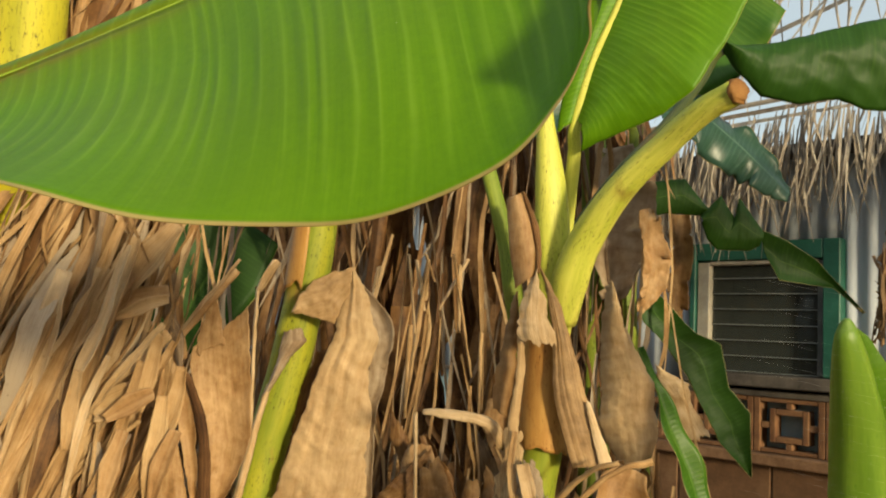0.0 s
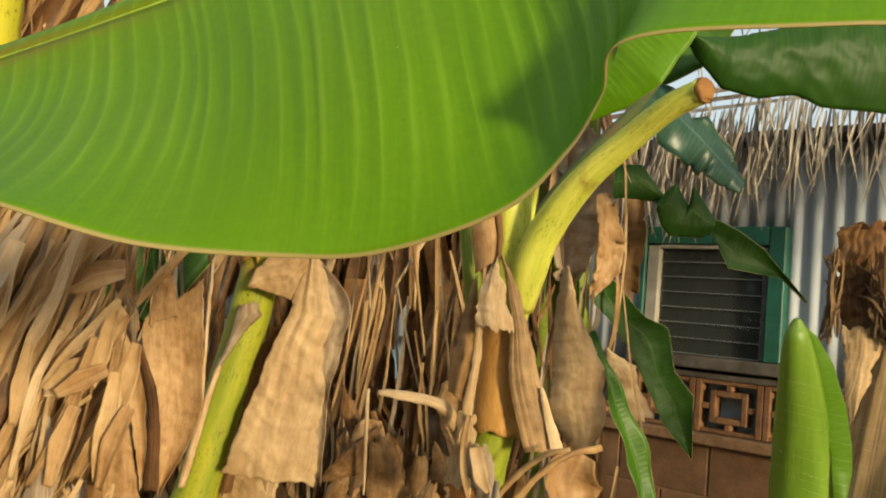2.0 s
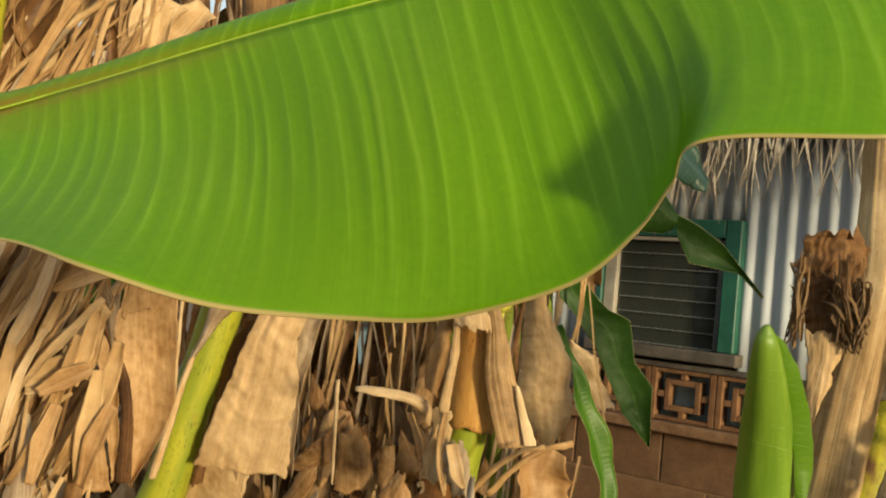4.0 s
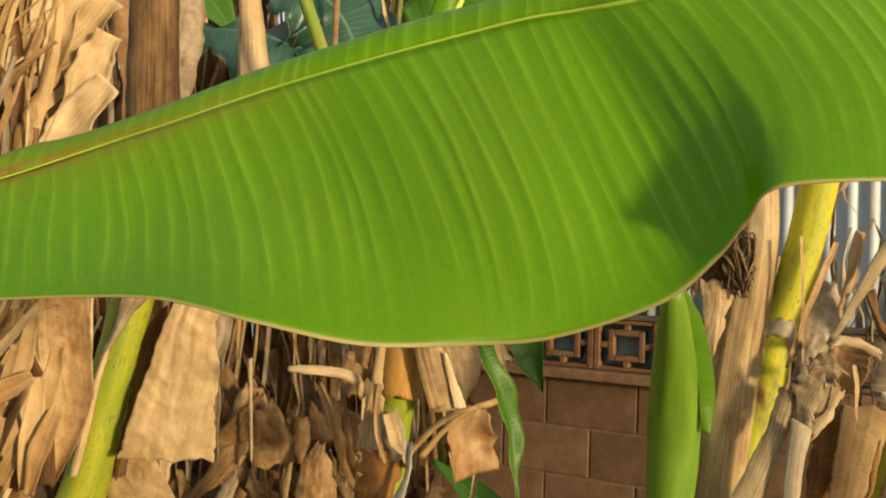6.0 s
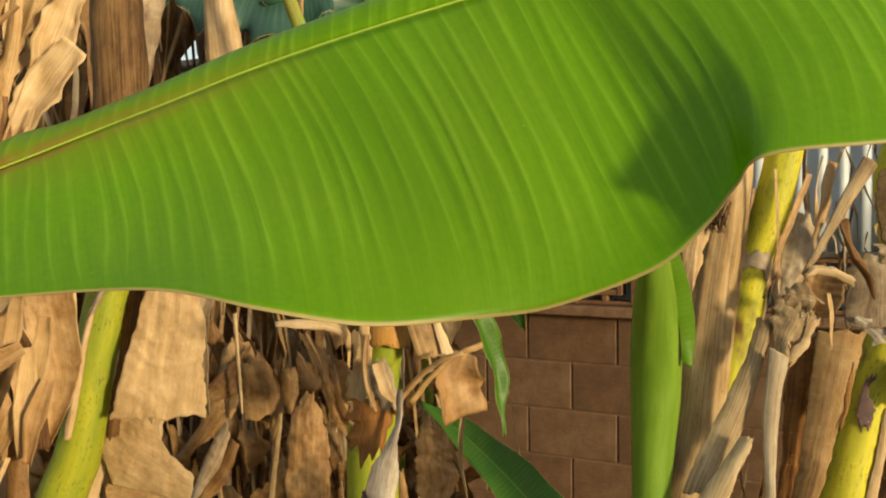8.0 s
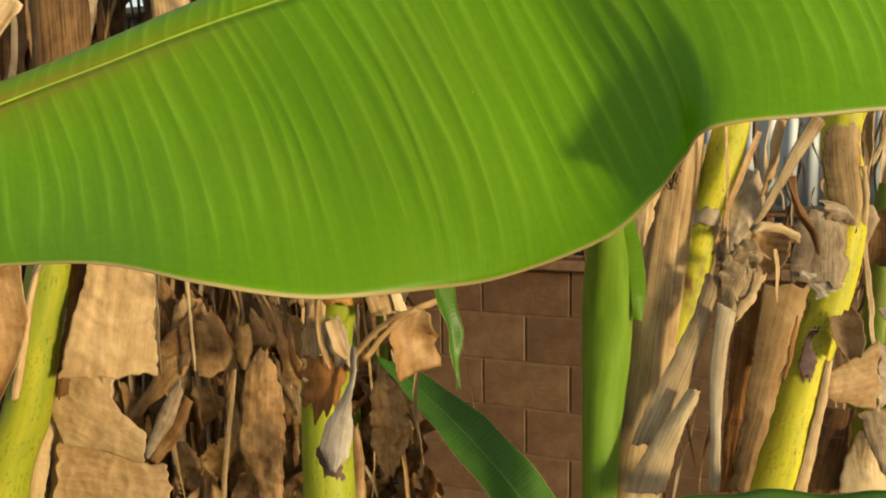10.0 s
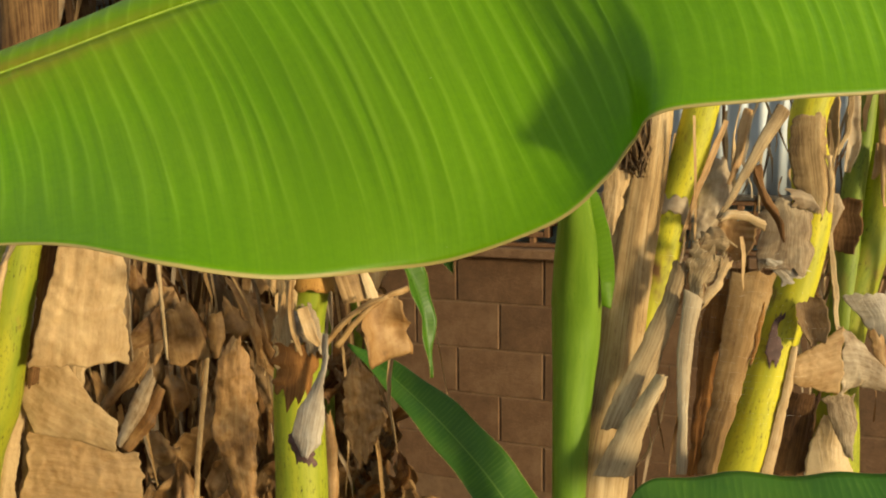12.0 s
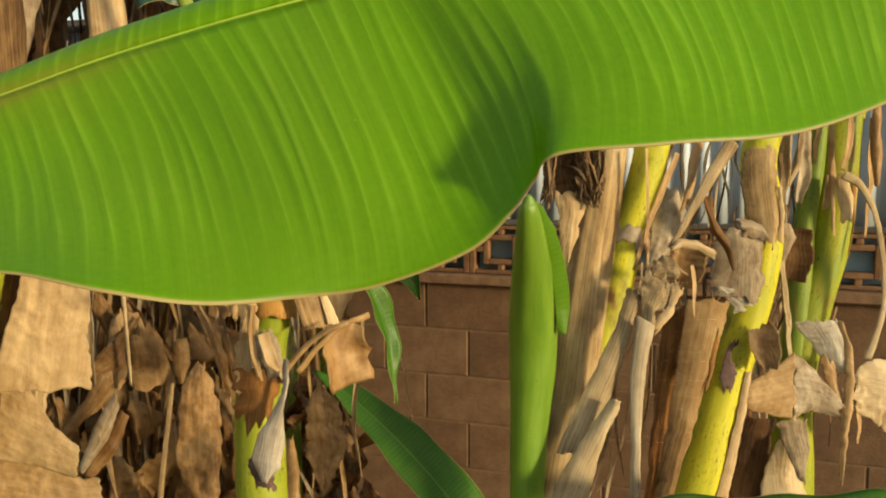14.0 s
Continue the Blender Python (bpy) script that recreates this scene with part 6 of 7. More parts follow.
patch("dead_leaf", [(0.759, 1.108, 1.565), (0.747, 1.109, 1.526), (0.746, 1.104, 1.478)], [(0.816, 1.079, 1.536), (0.796, 1.083, 1.492), (0.767, 1.091, 1.453)], M_ASHB, pc, "frayed sheath knot", pleats=3, deep=0.003, bow=0.01, crumple=0.011, rag=0.009, seed=72, n=60, m=44)
patch("dead_leaf", [(0.803, 1.074, 1.537), (0.785, 1.078, 1.499), (0.764, 1.083, 1.462)], [(0.815, 1.067, 1.526), (0.793, 1.072, 1.479), (0.767, 1.080, 1.452)], M_PALE, pc, "", bow=0.004, crumple=0.003, rag=0.004, seed=377, n=40, m=14)
leaf("dead_leaf", [(0.936, 1.086, 1.778), (0.906, 1.094, 1.730), (0.875, 1.102, 1.679), (0.843, 1.110, 1.625), (0.821, 1.116, 1.591)], [0.0165, 0.0140, 0.0105, 0.007, 0.004], (0.2, -1, 0.3), M_ASHB, pc, n=50, m=12, cup=-0.55, crumple=0.002, seed=77, label="pale dry leaf stalk")
leaf("dead_leaf", [(0.907, 1.143, 1.779), (0.897, 1.143, 1.740), (0.886, 1.143, 1.689), (0.867, 1.146, 1.648)], [0.012, 0.013, 0.010, 0.003], (0.2, -1, 0.3), M_DRY, pc, n=40, m=10, cup=-0.5, crumple=0.003, seed=177, label="tan dry strip behind the stalk")
patch("dead_leaf", [(0.867, 1.196, 1.697), (0.851, 1.197, 1.646), (0.835, 1.198, 1.594), (0.821, 1.200, 1.552)], [(0.895, 1.182, 1.688), (0.899, 1.175, 1.641), (0.887, 1.175, 1.593), (0.851, 1.186, 1.548)], M_GREY, pc, "grey papery leaf behind the stalk", pleats=2, deep=0.002, bow=0.008, crumple=0.008, rag=0.003, seed=79, n=60, m=32)
patch("dead_leaf", [(0.827, 1.121, 1.611), (0.827, 1.117, 1.571), (0.834, 1.108, 1.526)], [(0.889, 1.092, 1.595), (0.883, 1.090, 1.561), (0.867, 1.093, 1.523)], M_BROWN, pc, "curled brown dry leaf", bow=-0.028, crumple=0.006, rag=0.005, seed=86, n=60, m=36)
patch("dead_leaf", [(0.807, 1.101, 1.597), (0.822, 1.096, 1.609), (0.849, 1.084, 1.609), (0.877, 1.070, 1.595)], [(0.806, 1.100, 1.588), (0.825, 1.093, 1.595), (0.853, 1.080, 1.589), (0.876, 1.068, 1.573)], M_PALE, pc, "light curled lip", bow=0.006, crumple=0.002, rag=0.002, seed=87, n=40, m=14)
patch("dead_leaf", [(0.771, 1.108, 1.565), (0.781, 1.105, 1.582), (0.804, 1.096, 1.586), (0.816, 1.088, 1.565)], [(0.770, 1.105, 1.535), (0.786, 1.098, 1.535), (0.806, 1.089, 1.533), (0.820, 1.083, 1.539)], M_ASHB, pc, "crumpled shreds", pleats=2, deep=0.003, bow=0.012, crumple=0.014, rag=0.008, seed=88, n=50, m=30)
leaf("dead_leaf", [(0.846, 1.091, 1.563), (0.848, 1.085, 1.523), (0.847, 1.080, 1.473)], [0.004, 0.005, 0.001], (0.2, -1, 0.1), M_STRAW, pc, n=20, m=6, cup=0.5, crumple=0.003, seed=89)
leaf("dead_leaf", [(0.897, 1.125, 1.679), (0.913, 1.111, 1.618), (0.930, 1.100, 1.588), (0.943, 1.090, 1.547)], [0.010, 0.013, 0.011, 0.002], (0.3, -1, 0.1), M_DEAD, pc, n=40, m=10, cup=0.8, crumple=0.005, twist=60, seed=90, label="dark twisted strip")
leaf("dead_leaf", [(0.848, 1.140, 1.761), (0.823, 1.144, 1.701), (0.797, 1.149, 1.638), (0.768, 1.152, 1.552)], [0.006, 0.008, 0.007, 0.003], (0.2, -1, 0.1), M_DRY, pc, n=40, m=9, cup=0.6, crumple=0.003, seed=91, label="brown strip along the stem")
leaf("dead_leaf", [(0.797, 1.158, 1.769), (0.795, 1.150, 1.691), (0.790, 1.143, 1.611), (0.789, 1.137, 1.548)], [0.003, 0.0032, 0.0028, 0.0022], (0.1, -1, 0.1), M_STRAW, pc, n=30, m=6, cup=0.6, crumple=0.002, seed=92)


def clump_stem(pts, radii, mat, label, seed):
    base = (pts[0][0], pts[0][1], 0.0)
    e = thing("banana_plant", base, label, "banana plant", "yellow banana stems in the clump")
    tube("pseudostem", [(base[0], base[1], -0.05)] + pts, [radii[0]] + radii, mat, e, n=70, m=28, knots=0.03, seed=seed)
    return e



c1 = clump_stem([(0.560, 1.215, 0.728), (0.640, 1.215, 1.125)] + [(0.727, 1.219, 1.353), (0.766, 1.216, 1.479), (0.796, 1.215, 1.583), (0.828, 1.212, 1.683), (0.848, 1.211, 1.756), (0.870, 1.211, 1.845)] + [(0.903, 1.196, 2.008)], [0.040, 0.038, 0.034, 0.033, 0.032, 0.032, 0.032, 0.031, 0.030], M_STEM2, "yellow banana stem with dark flecks and a dry band", 80)
sheath("dry_band", [(0.797, 1.215, 1.588), (0.803, 1.214, 1.602), (0.808, 1.213, 1.617)], [0.034, 0.0345, 0.0335], M_GREY, (-60, 240), c1, n=12, m=30, knots=0.05, rag=0.02, seed=282, label="grey brown ring at a node")
c2 = clump_stem([(0.898, 1.381, 0.544)] + [(1.072, 1.335, 1.012), (1.114, 1.331, 1.147), (1.152, 1.328, 1.270), (1.188, 1.323, 1.368), (1.217, 1.320, 1.454), (1.242, 1.321, 1.559), (1.244, 1.331, 1.651), (1.245, 1.344, 1.775)] + [(1.342, 1.343, 1.949)], [0.056, 0.052, 0.050, 0.047, 0.044, 0.042, 0.040, 0.039, 0.038, 0.036], M_STEM2, "leaning yellow banana stem with purple brown blotches", 82)
patch("dry_sheath", [(1.054, 1.349, 1.452), (1.030, 1.344, 1.317), (1.004, 1.340, 1.184), (0.970, 1.338, 1.025)], [(1.145, 1.308, 1.451), (1.109, 1.312, 1.340), (1.059, 1.316, 1.184), (1.005, 1.322, 1.025)], M_UMBER, c2, "brown papery sheath along the stem", pleats=3, deep=0.002, bow=0.02, crumple=0.003, rag=0.003, seed=83, n=90, m=40)
patch("dry_sheath", [(1.042, 1.415, 1.402), (1.023, 1.406, 1.253), (1.003, 1.399, 1.116), (0.986, 1.394, 1.002)], [(1.103, 1.391, 1.440), (1.078, 1.387, 1.303), (1.049, 1.384, 1.166), (1.014, 1.381, 1.002)], M_RUST, c2, "rust brown sheath in shade", pleats=3, deep=0.004, bow=0.012, crumple=0.004, rag=0.003, seed=183, n=80, m=30)
patch("sheath_rim", [(1.098, 1.305, 1.389), (1.092, 1.304, 1.356), (1.081, 1.302, 1.296), (1.070, 1.303, 1.260)], [(1.109, 1.301, 1.392), (1.103, 1.299, 1.353), (1.091, 1.299, 1.302), (1.075, 1.301, 1.258)], M_RUST, c2, "red brown torn rim", bow=0.003, crumple=0.001, rag=0.003, seed=185, n=40, m=10)
patch("dry_sheath", [(1.158, 1.279, 1.293), (1.142, 1.278, 1.221), (1.120, 1.278, 1.137), (1.088, 1.279, 1.027)], [(1.172, 1.273, 1.299), (1.159, 1.270, 1.221), (1.137, 1.269, 1.125), (1.113, 1.269, 1.026)], M_PALE, c2, "pale papery sheath edge", bow=0.004, crumple=0.0015, rag=0.0015, seed=84, n=70, m=12)
patch("scar", [(1.123, 1.294, 1.360), (1.115, 1.293, 1.319), (1.104, 1.294, 1.286), (1.108, 1.290, 1.266)], [(1.146, 1.285, 1.367), (1.135, 1.286, 1.333), (1.140, 1.280, 1.300), (1.128, 1.282, 1.269)], M_SCAR, c2, "purple brown scar", bow=0.003, crumple=0.0008, rag=0.006, seed=184, n=50, m=18)
patch("dry_sheath", [(1.173, 1.321, 1.772), (1.167, 1.316, 1.702), (1.171, 1.307, 1.640), (1.186, 1.294, 1.582)], [(1.239, 1.292, 1.771), (1.239, 1.282, 1.690), (1.242, 1.271, 1.606), (1.220, 1.276, 1.558)], M_BARK, c2, "brown drying sheath round the neck", bow=0.022, pleats=2, deep=0.002, crumple=0.002, rag=0.004, seed=281, n=70, m=34)
patch("dry_sheath", [(1.223, 1.273, 1.690), (1.225, 1.265, 1.631), (1.220, 1.261, 1.577)], [(1.234, 1.268, 1.690), (1.238, 1.259, 1.631), (1.231, 1.256, 1.569)], M_PALE, c2, "light sheath edge", bow=0.003, crumple=0.0015, rag=0.002, seed=283, n=40, m=10)
patch("dead_leaf", [(1.029, 1.245, 1.606), (1.020, 1.244, 1.559), (1.022, 1.237, 1.503), (1.025, 1.233, 1.482)], [(1.089, 1.219, 1.613), (1.123, 1.201, 1.583), (1.118, 1.195, 1.513), (1.109, 1.194, 1.470)], M_ASH, c2, "crumpled silvery dry leaf", bow=0.022, pleats=3, deep=0.002, crumple=0.0065, rag=0.006, seed=85, n=80, m=54)
patch("dead_leaf", [(1.018, 1.232, 1.492), (1.036, 1.222, 1.478), (1.051, 1.213, 1.458), (1.061, 1.207, 1.440)], [(1.061, 1.213, 1.494), (1.081, 1.202, 1.480), (1.093, 1.195, 1.469), (1.104, 1.191, 1.474)], M_WHITE, c2, "torn hem of the silvery leaf", bow=0.008, pleats=2, deep=0.002, crumple=0.0045, rag=0.006, seed=385, n=50, m=34)
patch("dead_leaf", [(1.057, 1.213, 1.630), (1.077, 1.205, 1.632), (1.103, 1.192, 1.621), (1.109, 1.187, 1.603)], [(1.068, 1.205, 1.594), (1.086, 1.196, 1.590), (1.102, 1.188, 1.585), (1.110, 1.184, 1.583)], M_GREY, c2, "grey curled lobe", bow=0.01, crumple=0.0030, rag=0.003, seed=386, n=40, m=20)
# dark piece standing in for the shade inside the curl
patch("dead_leaf", [(1.141, 1.255, 1.385), (1.144, 1.248, 1.346), (1.165, 1.235, 1.310)], [(1.193, 1.238, 1.407), (1.209, 1.226, 1.367), (1.199, 1.222, 1.314)], M_DEADS, c2, "hollow curl of dead leaf, its shade put in as dark colour", bow=-0.02, crumple=0.006, rag=0.004, seed=291, n=50, m=24)
c3 = clump_stem([(1.402, 1.362, 0.415), (1.438, 1.403, 0.924)] + [(1.435, 1.412, 1.177), (1.479, 1.414, 1.368), (1.534, 1.408, 1.531), (1.558, 1.414, 1.681), (1.573, 1.424, 1.824)] + [(1.625, 1.430, 1.960), (1.657, 1.437, 2.079)], [0.054, 0.052, 0.050, 0.050, 0.046, 0.050, 0.052, 0.048, 0.042], M_STEM, "yellow green banana stem with brown flecks", 90)
tube("petiole", [(1.428, 1.402, 1.264), (1.448, 1.412, 1.426), (1.468, 1.422, 1.588), (1.494, 1.425, 1.722), (1.515, 1.430, 1.844)], [0.030, 0.028, 0.026, 0.024, 0.020], M_GREENST, c3, n=40, m=16, knots=0.03, label="dark green leaf stalk beside the stem")
patch("dry_sheath", [(1.549, 1.363, 1.682), (1.547, 1.354, 1.589), (1.532, 1.353, 1.523)], [(1.568, 1.359, 1.722), (1.555, 1.353, 1.616), (1.536, 1.350, 1.520)], M_NODE, c3, "orange brown drying edge", bow=0.003, crumple=0.002, rag=0.003, seed=292, n=40, m=12)
patch("dead_leaf", [(1.496, 1.358, 1.720), (1.491, 1.354, 1.664), (1.498, 1.344, 1.608)], [(1.517, 1.347, 1.707), (1.527, 1.337, 1.657), (1.522, 1.333, 1.602)], M_PALE, c3, "white flap on the stem", bow=0.008, crumple=0.003, rag=0.003, seed=95, n=40, m=18)
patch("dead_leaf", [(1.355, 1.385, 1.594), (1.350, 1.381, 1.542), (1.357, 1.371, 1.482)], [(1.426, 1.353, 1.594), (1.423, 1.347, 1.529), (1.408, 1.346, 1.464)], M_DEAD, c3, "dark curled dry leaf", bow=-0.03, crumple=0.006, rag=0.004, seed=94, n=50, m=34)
patch("dead_leaf", [(1.331, 1.368, 1.599), (1.324, 1.367, 1.558), (1.329, 1.359, 1.509)], [(1.355, 1.358, 1.604), (1.367, 1.349, 1.570), (1.334, 1.357, 1.506)], M_GREY, c3, "pinkish grey lip of the curled leaf", bow=0.006, crumple=0.003, rag=0.002, seed=394, n=40, m=18)
leaf("dead_leaf", [(1.310, 1.341, 1.520), (1.312, 1.332, 1.446), (1.317, 1.321, 1.370), (1.319, 1.312, 1.299)], [0.010, 0.012, 0.011, 0.006], (0.3, -1, 0.2), M_ASHB, c3, n=50, m=10, cup=0.7, crumple=0.003, rag=0.06, seed=110, label="long pale strip")
patch("dead_leaf", [(1.327, 1.318, 1.388), (1.349, 1.305, 1.357), (1.371, 1.292, 1.324), (1.408, 1.270, 1.275)], [(1.423, 1.276, 1.390), (1.440, 1.265, 1.357), (1.445, 1.258, 1.319), (1.426, 1.261, 1.268)], M_WHITE, c3, "white bleached dry leaf", bow=0.022, pleats=2, deep=0.003, crumple=0.005, rag=0.003, seed=91, n=70, m=40)
patch("dead_leaf", [(1.406, 1.262, 1.391), (1.417, 1.249, 1.323), (1.410, 1.241, 1.223), (1.397, 1.238, 1.148), (1.394, 1.227, 1.036)], [(1.417, 1.256, 1.386), (1.437, 1.239, 1.317), (1.433, 1.231, 1.223), (1.417, 1.228, 1.136), (1.396, 1.225, 1.033)], M_DRY, c3, "brown rolled edge of the white leaf", bow=0.008, crumple=0.005, rag=0.003, seed=391, n=80, m=18)
patch("dead_leaf", [(1.373, 1.284, 1.313), (1.382, 1.272, 1.245), (1.406, 1.254, 1.175)], [(1.414, 1.264, 1.295), (1.423, 1.253, 1.232), (1.419, 1.246, 1.156)], M_DRY, c3, "tan fold under the white leaf", bow=0.008, crumple=0.006, rag=0.004, seed=392, n=50, m=22)
# dark sheet gives the curled leaf's hollow its shade
patch("dead_leaf", [(1.214, 1.334, 1.369), (1.226, 1.324, 1.329), (1.245, 1.311, 1.292)], [(1.266, 1.314, 1.399), (1.279, 1.303, 1.351), (1.272, 1.300, 1.302)], M_DEAD, c3, "hollow of a curled leaf with shade put in as dark colour", bow=-0.02, crumple=0.004, rag=0.003, seed=92, n=50, m=24)
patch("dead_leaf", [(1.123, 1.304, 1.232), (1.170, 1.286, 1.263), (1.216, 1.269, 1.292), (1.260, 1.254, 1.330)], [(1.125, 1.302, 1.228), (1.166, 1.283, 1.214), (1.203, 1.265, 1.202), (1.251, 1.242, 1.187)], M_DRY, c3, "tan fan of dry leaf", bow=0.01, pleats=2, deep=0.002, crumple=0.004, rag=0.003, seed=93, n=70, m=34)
# greyer material here puts the fan's shaded side into its colour
patch("dead_leaf", [(1.267, 1.262, 1.330), (1.294, 1.248, 1.318), (1.322, 1.233, 1.289), (1.349, 1.216, 1.249)], [(1.256, 1.250, 1.183), (1.286, 1.238, 1.194), (1.315, 1.225, 1.198), (1.346, 1.210, 1.191)], M_GREY, c3, "half of the dry fan with shade put in as grey", bow=0.014, pleats=2, deep=0.002, crumple=0.005, rag=0.004, seed=193, n=60, m=34)
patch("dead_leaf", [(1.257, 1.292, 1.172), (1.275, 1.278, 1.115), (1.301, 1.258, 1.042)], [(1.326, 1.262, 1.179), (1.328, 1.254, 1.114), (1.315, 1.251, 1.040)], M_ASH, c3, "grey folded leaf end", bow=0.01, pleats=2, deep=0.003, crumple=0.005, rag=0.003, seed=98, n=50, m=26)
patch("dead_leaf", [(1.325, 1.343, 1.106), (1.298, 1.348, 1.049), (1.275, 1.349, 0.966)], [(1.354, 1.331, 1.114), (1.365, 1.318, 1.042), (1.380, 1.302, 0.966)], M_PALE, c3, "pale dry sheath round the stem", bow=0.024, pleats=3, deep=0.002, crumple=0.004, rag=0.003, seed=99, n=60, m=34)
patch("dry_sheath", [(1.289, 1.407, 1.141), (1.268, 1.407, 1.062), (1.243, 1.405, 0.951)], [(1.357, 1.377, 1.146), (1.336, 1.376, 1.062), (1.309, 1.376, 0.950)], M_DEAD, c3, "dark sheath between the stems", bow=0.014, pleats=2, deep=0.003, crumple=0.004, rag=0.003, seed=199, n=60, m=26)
leaf("dead_leaf", [(1.471, 1.314, 1.718), (1.510, 1.293, 1.685), (1.536, 1.272, 1.608), (1.546, 1.256, 1.506), (1.536, 1.248, 1.391), (1.503, 1.251, 1.289)], [0.014, 0.013, 0.010, 0.009, 0.009, 0.012], (0.1, -1, 0.3), M_ASHB, c3, n=60, m=10, cup=-0.7, crumple=0.003, seed=115, label="arching dry leaf stalk")
patch("dead_leaf", [(1.437, 1.254, 1.253), (1.474, 1.242, 1.294), (1.518, 1.223, 1.301), (1.555, 1.206, 1.293)], [(1.448, 1.241, 1.180), (1.479, 1.225, 1.164), (1.517, 1.204, 1.124), (1.546, 1.188, 1.103)], M_PALE, c3, "pale ragged leaf end", bow=0.012, pleats=3, deep=0.004, crumple=0.008, rag=0.007, seed=96, n=60, m=34)
leaf("dead_leaf", [(1.446, 1.238, 1.194), (1.449, 1.232, 1.156), (1.445, 1.229, 1.111)], [0.012, 0.010, 0.003], (0.2, -1, 0.2), M_DRY, c3, n=30, m=9, cup=0.5, crumple=0.004, rag=0.1, seed=119)
leaf("dead_leaf", [(1.613, 1.375, 1.843), (1.605, 1.365, 1.722), (1.590, 1.353, 1.561)], [0.014, 0.014, 0.004], (0.2, -1, 0.1), M_DRY, c3, n=40, m=10, cup=0.5, crumple=0.004, rag=0.05, seed=116, label="hanging brown strip")
leaf("dead_leaf", [(1.323, 1.416, 1.840), (1.323, 1.405, 1.744), (1.306, 1.406, 1.685)], [0.0072, 0.0088, 0.0032], (-0.1, -1, 0.2), M_PALE, c3, n=36, m=9, cup=-0.7, crumple=0.005, rag=0.12, twist=-40, seed=300)
leaf("dead_leaf", [(1.348, 1.427, 1.844), (1.350, 1.408, 1.686), (1.341, 1.399, 1.567)], [0.0081, 0.0099, 0.0036], (-0.2, -1, 0.2), M_ASHB, c3, n=36, m=9, cup=-0.7, crumple=0.005, rag=0.12, twist=-27, seed=301)
leaf("dead_leaf", [(1.403, 1.426, 1.852), (1.396, 1.415, 1.729), (1.382, 1.411, 1.644)], [0.0117, 0.0143, 0.0052], (-0.3, -1, 0.2), M_PALE, c3, n=36, m=9, cup=-0.7, crumple=0.005, rag=0.12, twist=-23, seed=302)
leaf("dead_leaf", [(1.398, 1.383, 1.850), (1.385, 1.378, 1.748), (1.366, 1.379, 1.685)], [0.0099, 0.0121, 0.0044], (0.1, -1, 0.2), M_ASHB, c3, n=36, m=9, cup=0.7, crumple=0.005, rag=0.12, twist=30, seed=303)
leaf("dead_leaf", [(1.414, 1.398, 1.841), (1.414, 1.384, 1.723), (1.401, 1.381, 1.645)], [0.0144, 0.0176, 0.0064], (0.1, -1, 0.2), M_GREY, c3, n=36, m=9, cup=0.7, crumple=0.005, rag=0.12, twist=-41, seed=304)
leaf("dead_leaf", [(1.452, 1.403, 1.847), (1.446, 1.396, 1.765), (1.444, 1.393, 1.723)], [0.0081, 0.0099, 0.0036], (0.0, -1, 0.2), M_PALE, c3, n=36, m=9, cup=-0.7, crumple=0.005, rag=0.12, twist=-25, seed=305)
leaf("dead_leaf", [(1.353, 1.394, 1.763), (1.352, 1.381, 1.647), (1.354, 1.371, 1.569)], [0.0063, 0.0077, 0.0028], (0.3, -1, 0.2), M_ASHB, c3, n=36, m=9, cup=0.7, crumple=0.005, rag=0.12, twist=-49, seed=306)
leaf("dead_leaf", [(1.485, 1.371, 1.886), (1.480, 1.353, 1.707), (1.474, 1.340, 1.567)], [0.0072, 0.0088, 0.0032], (-0.2, -1, 0.2), M_STRAW, c3, n=36, m=9, cup=-0.7, crumple=0.005, rag=0.12, twist=-8, seed=307)
leaf("dead_leaf", [(1.482, 1.374, 1.710), (1.477, 1.369, 1.649), (1.470, 1.370, 1.628)], [0.0072, 0.0088, 0.0032], (-0.3, -1, 0.2), M_DRY, c3, n=36, m=9, cup=0.7, crumple=0.005, rag=0.12, twist=-24, seed=308)
leaf("dead_leaf", [(1.506, 1.338, 1.870), (1.496, 1.332, 1.777), (1.478, 1.333, 1.723)], [0.0081, 0.0099, 0.0036], (-0.0, -1, 0.2), M_DRY, c3, n=36, m=9, cup=0.7, crumple=0.005, rag=0.12, twist=1, seed=309)
leaf("dead_leaf", [(1.582, 1.326, 1.874), (1.574, 1.317, 1.759), (1.570, 1.310, 1.683)], [0.0108, 0.0132, 0.0048], (-0.4, -1, 0.2), M_DRY, c3, n=36, m=9, cup=-0.7, crumple=0.005, rag=0.12, twist=-43, seed=310)
leaf("dead_leaf", [(1.476, 1.394, 1.861), (1.464, 1.390, 1.779), (1.460, 1.387, 1.736)], [0.0063, 0.0077, 0.0028], (-0.1, -1, 0.2), M_STRAW, c3, n=36, m=9, cup=-0.7, crumple=0.005, rag=0.12, twist=-14, seed=311)


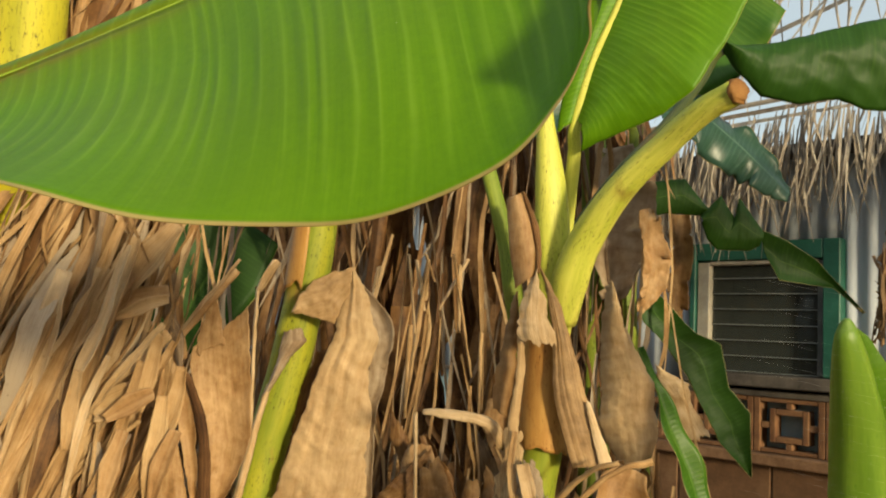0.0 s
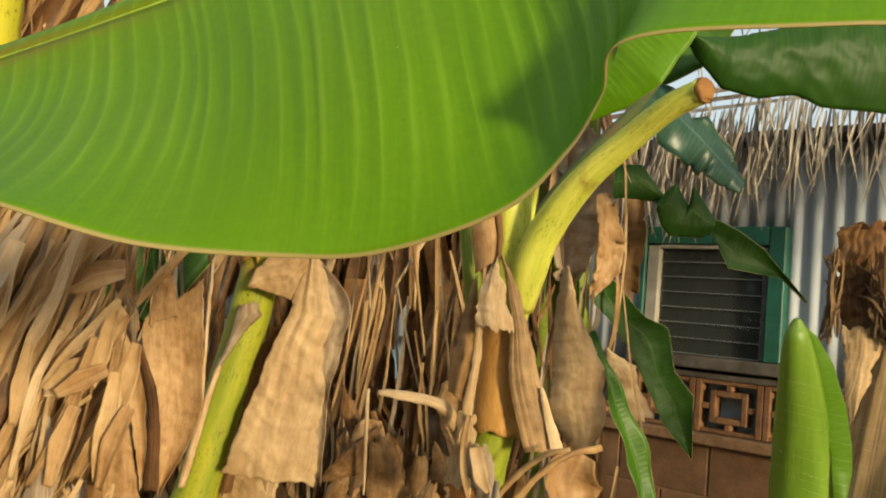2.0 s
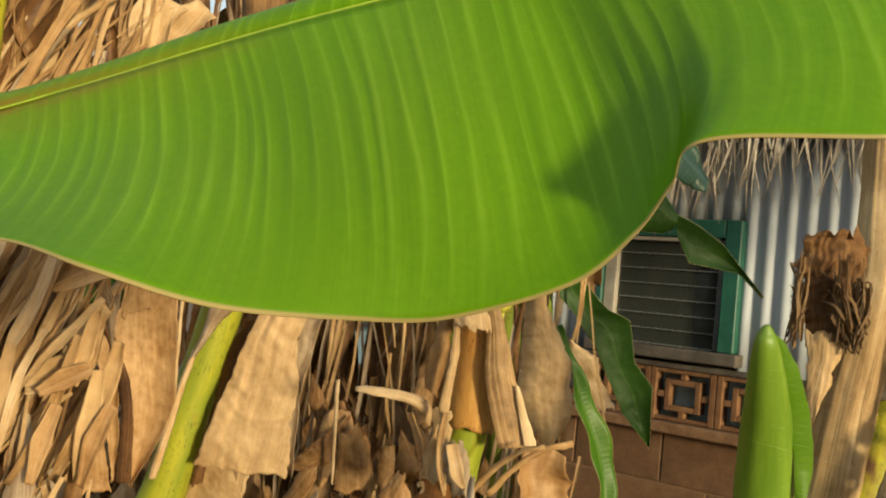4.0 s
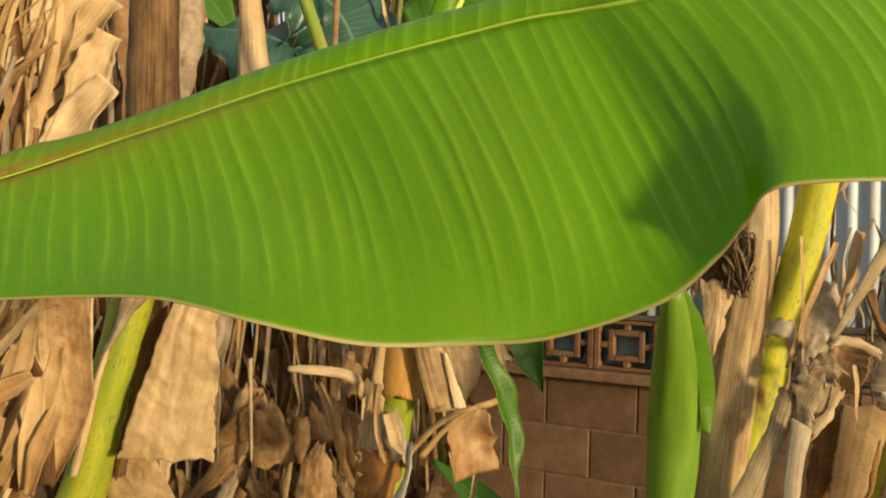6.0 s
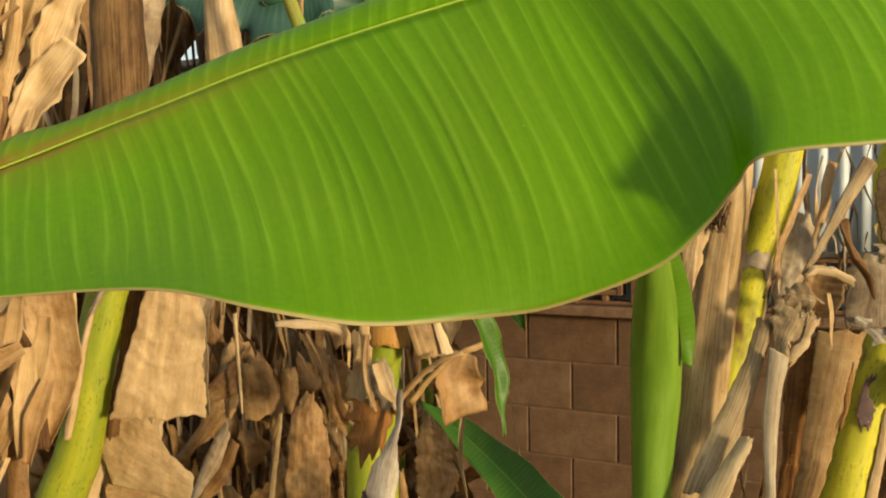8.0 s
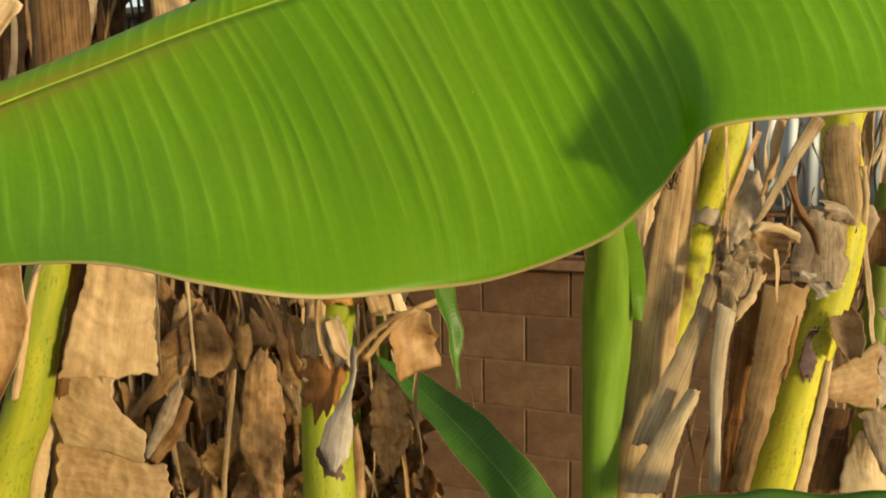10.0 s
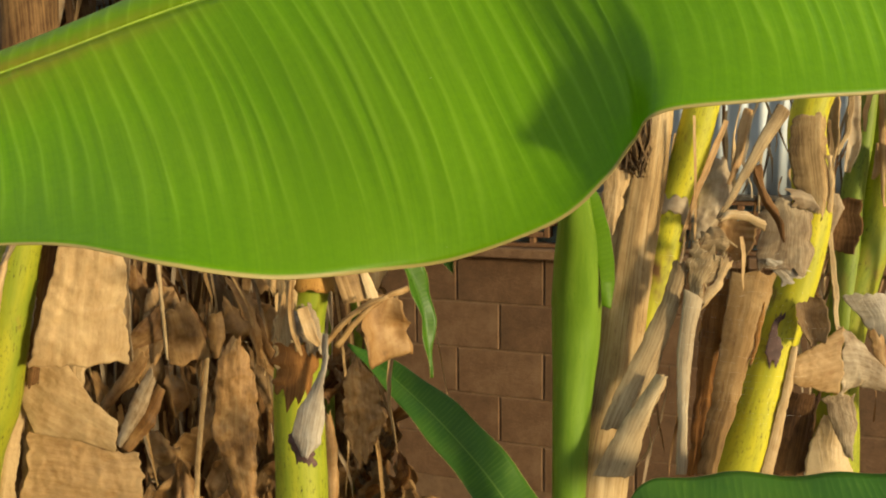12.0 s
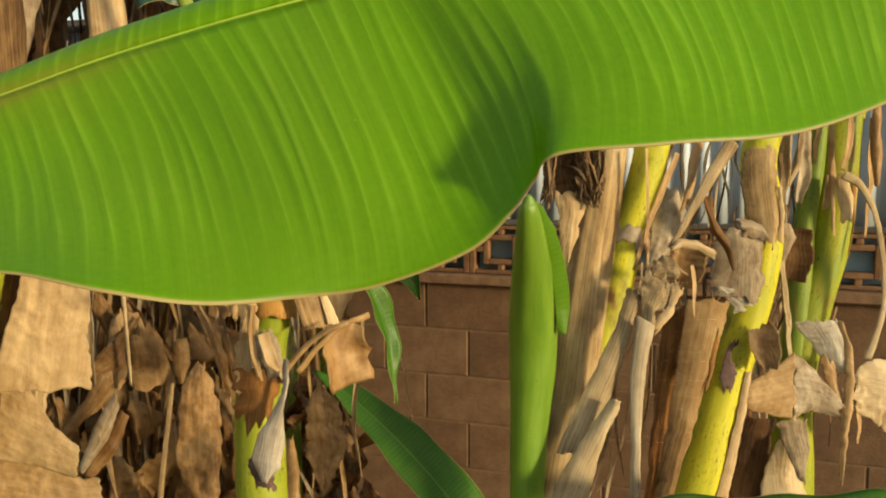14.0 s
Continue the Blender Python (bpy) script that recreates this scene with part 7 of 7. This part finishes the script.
def clump_litter(count, seed, width):
    r2 = random.Random(seed)
    a0, a1 = V((0.980, 1.306, 1.890)), V((1.744, 1.330, 1.963))
    out = []
    for i in range(count):
        a = a0 + (a1 - a0) * r2.random() + V((0, r2.uniform(0.16, 0.36), r2.uniform(-0.75, 0.1)))
        ln = r2.uniform(0.12, 0.5)
        dx = r2.gauss(-0.12, 0.14)
        q = [a + V((dx * ln * t + 0.015 * math.sin(6 * t + i), 0.03 * math.sin(4 * t + i), -ln * t)) for t in (0, 0.35, 0.7, 1)]
        h = width * r2.uniform(0.4, 1.2)
        out.append((q, [h * 0.6, h, h * 0.8, h * 0.2], (r2.uniform(-0.8, 0.8), -1, r2.uniform(-0.2, 0.4)), i + seed))
    return out


strips("fibre", clump_litter(30, 6000, 0.006), M_PALE, pc, "pale hanging shreds", n=9)
strips("fibre", clump_litter(26, 6500, 0.006), M_GREYS, pc, "grey hanging shreds", n=9)
strips("fibre", clump_litter(34, 7000, 0.008), M_BROWN, pc, "dark hanging shreds", n=9)


def crown(parent, top, turns, seed):
    """Arching leaves at the head of a stem, with their stalks."""
    r2 = random.Random(seed)
    for a in turns:
        d = V((math.cos(radians(a)), math.sin(radians(a)), 0))
        ln = r2.uniform(0.9, 1.25)
        pts = [V(top) + d * ln * q + V((0, 0, ln * (0.75 * q - 0.62 * q * q))) for q in (0.0, 0.2, 0.45, 0.7, 1.0)]
        tube("petiole", pts, [0.018, 0.014, 0.010, 0.007, 0.003], M_GREENST, parent, n=18, m=8)
        leaf("leaf", [q + V((0, 0, 0.012)) for q in pts[1:]], [0.05, 0.17, 0.19, 0.03], (-d[0] * 0.4, -d[1] * 0.4, 1), M_LEAF, parent, n=34, m=9, fold=-0.25, ripple=0.01, rag=0.1, seed=seed + a)


# stem heads out of view, added to shade the window leaves and wall
crown(c1, (0.904, 1.187, 2.009), (-25, 25), 200)
crown(c2, (1.342, 1.343, 1.949), (-50, 15), 220)
crown(c3, (1.657, 1.437, 2.079), (-20, 40), 240)

pl = thing("banana_sucker", (0.801, 0.788, -0.06), "low banana sucker with a broad dark green leaf", "banana plant", "banana plants by the house")
tube("pseudostem", [(1.037, 0.658, -0.06), (1.033, 0.660, 1.046), (1.036, 0.673, 1.143), (1.036, 0.682, 1.208)], [0.03, 0.026, 0.02, 0.012], M_GREENST, pl, n=18, m=14)
leaf("leaf", [(0.541, 0.965, 1.184), (0.574, 0.940, 1.197), (0.655, 0.883, 1.196), (0.792, 0.800, 1.194), (0.935, 0.728, 1.209), (1.040, 0.681, 1.212)], [0.006, 0.040, 0.062, 0.07, 0.065, 0.02], (0.05, -0.35, 1), M_LEAF, pl, n=50, m=13, fold=0.3, ripple=0.004, ribs=0.0002, seed=101, label="dark green blade held level")
# leaves high behind the close leaf
ph = thing("banana_plant", (0.464, 2.582, -0.06), "banana plant with bluish green leaves standing behind", "banana plant", "banana plants by the house")
tube("pseudostem", [(0.473, 2.578, -0.06), (0.473, 2.578, 1.425), (0.460, 2.585, 1.958), (0.441, 2.592, 2.385), (0.429, 2.597, 2.669)], [0.05, 0.045, 0.04, 0.036, 0.03], M_GREENST, ph, n=26, m=16)
leaf("leaf", [(-0.206, 2.216, 2.278), (-0.043, 2.165, 2.269), (0.093, 2.123, 2.230), (0.228, 2.082, 2.248)], [0.05, 0.12, 0.14, 0.08], (-0.3, -0.6, 0.7), M_SKYSHEEN, ph, n=40, m=11, fold=-0.3, ripple=0.02, rag=0.3, seed=102, label="green torn blade tinted with sky blue")
leaf("leaf", [(0.035, 2.142, 2.412), (0.145, 2.108, 2.345), (0.201, 2.090, 2.247), (0.217, 2.085, 2.148)], [0.08, 0.13, 0.13, 0.05], (-0.2, -0.8, 0.6), M_SKYSHEEN, ph, n=40, m=11, fold=-0.3, ripple=0.02, rag=0.25, seed=103)
leaf("leaf", [(0.336, 2.049, 2.279), (0.443, 2.016, 2.325), (0.577, 1.975, 2.399), (0.682, 1.943, 2.515)], [0.06, 0.14, 0.16, 0.12], (-0.1, -1, 0.1), M_LEAF, ph, n=40, m=11, fold=0.2, ripple=0.01, seed=104)
leaf("leaf", [(-0.210, 2.270, 2.422), (-0.139, 2.248, 2.351), (-0.088, 2.232, 2.280)], [0.06, 0.05, 0.008], (-0.1, -1, 0.3), M_LEAF, ph, n=30, m=9, fold=0.2, seed=105, label="yellow green leaf tip")

# fine silk between the leaf and the stems
web = thing("spider_web", (0.076, 0.362, 1.634), "fine silk threads of a web strung in the air", "web")
wa, wb, wc, wd = V((0.116, 0.344, 1.680)), V((0.246, 0.328, 1.668)), V((0.225, 0.322, 1.562)), V((0.117, 0.330, 1.585))
rng = random.Random(77)
for i in range(24):
    k = (i + rng.uniform(-0.3, 0.3)) / 23
    a, c = wa + (wd - wa) * k, wb + (wc - wb) * k
    s0, s1 = rng.uniform(0.0, 0.3), rng.uniform(0.65, 1.0)
    q0, q1 = a + (c - a) * s0, a + (c - a) * s1
    tube("thread", [q0, (q0 + q1) / 2 + V((0, 0, -0.002)), q1], [0.000009, 0.000009, 0.000009], M_WEB, web, n=8, m=4)
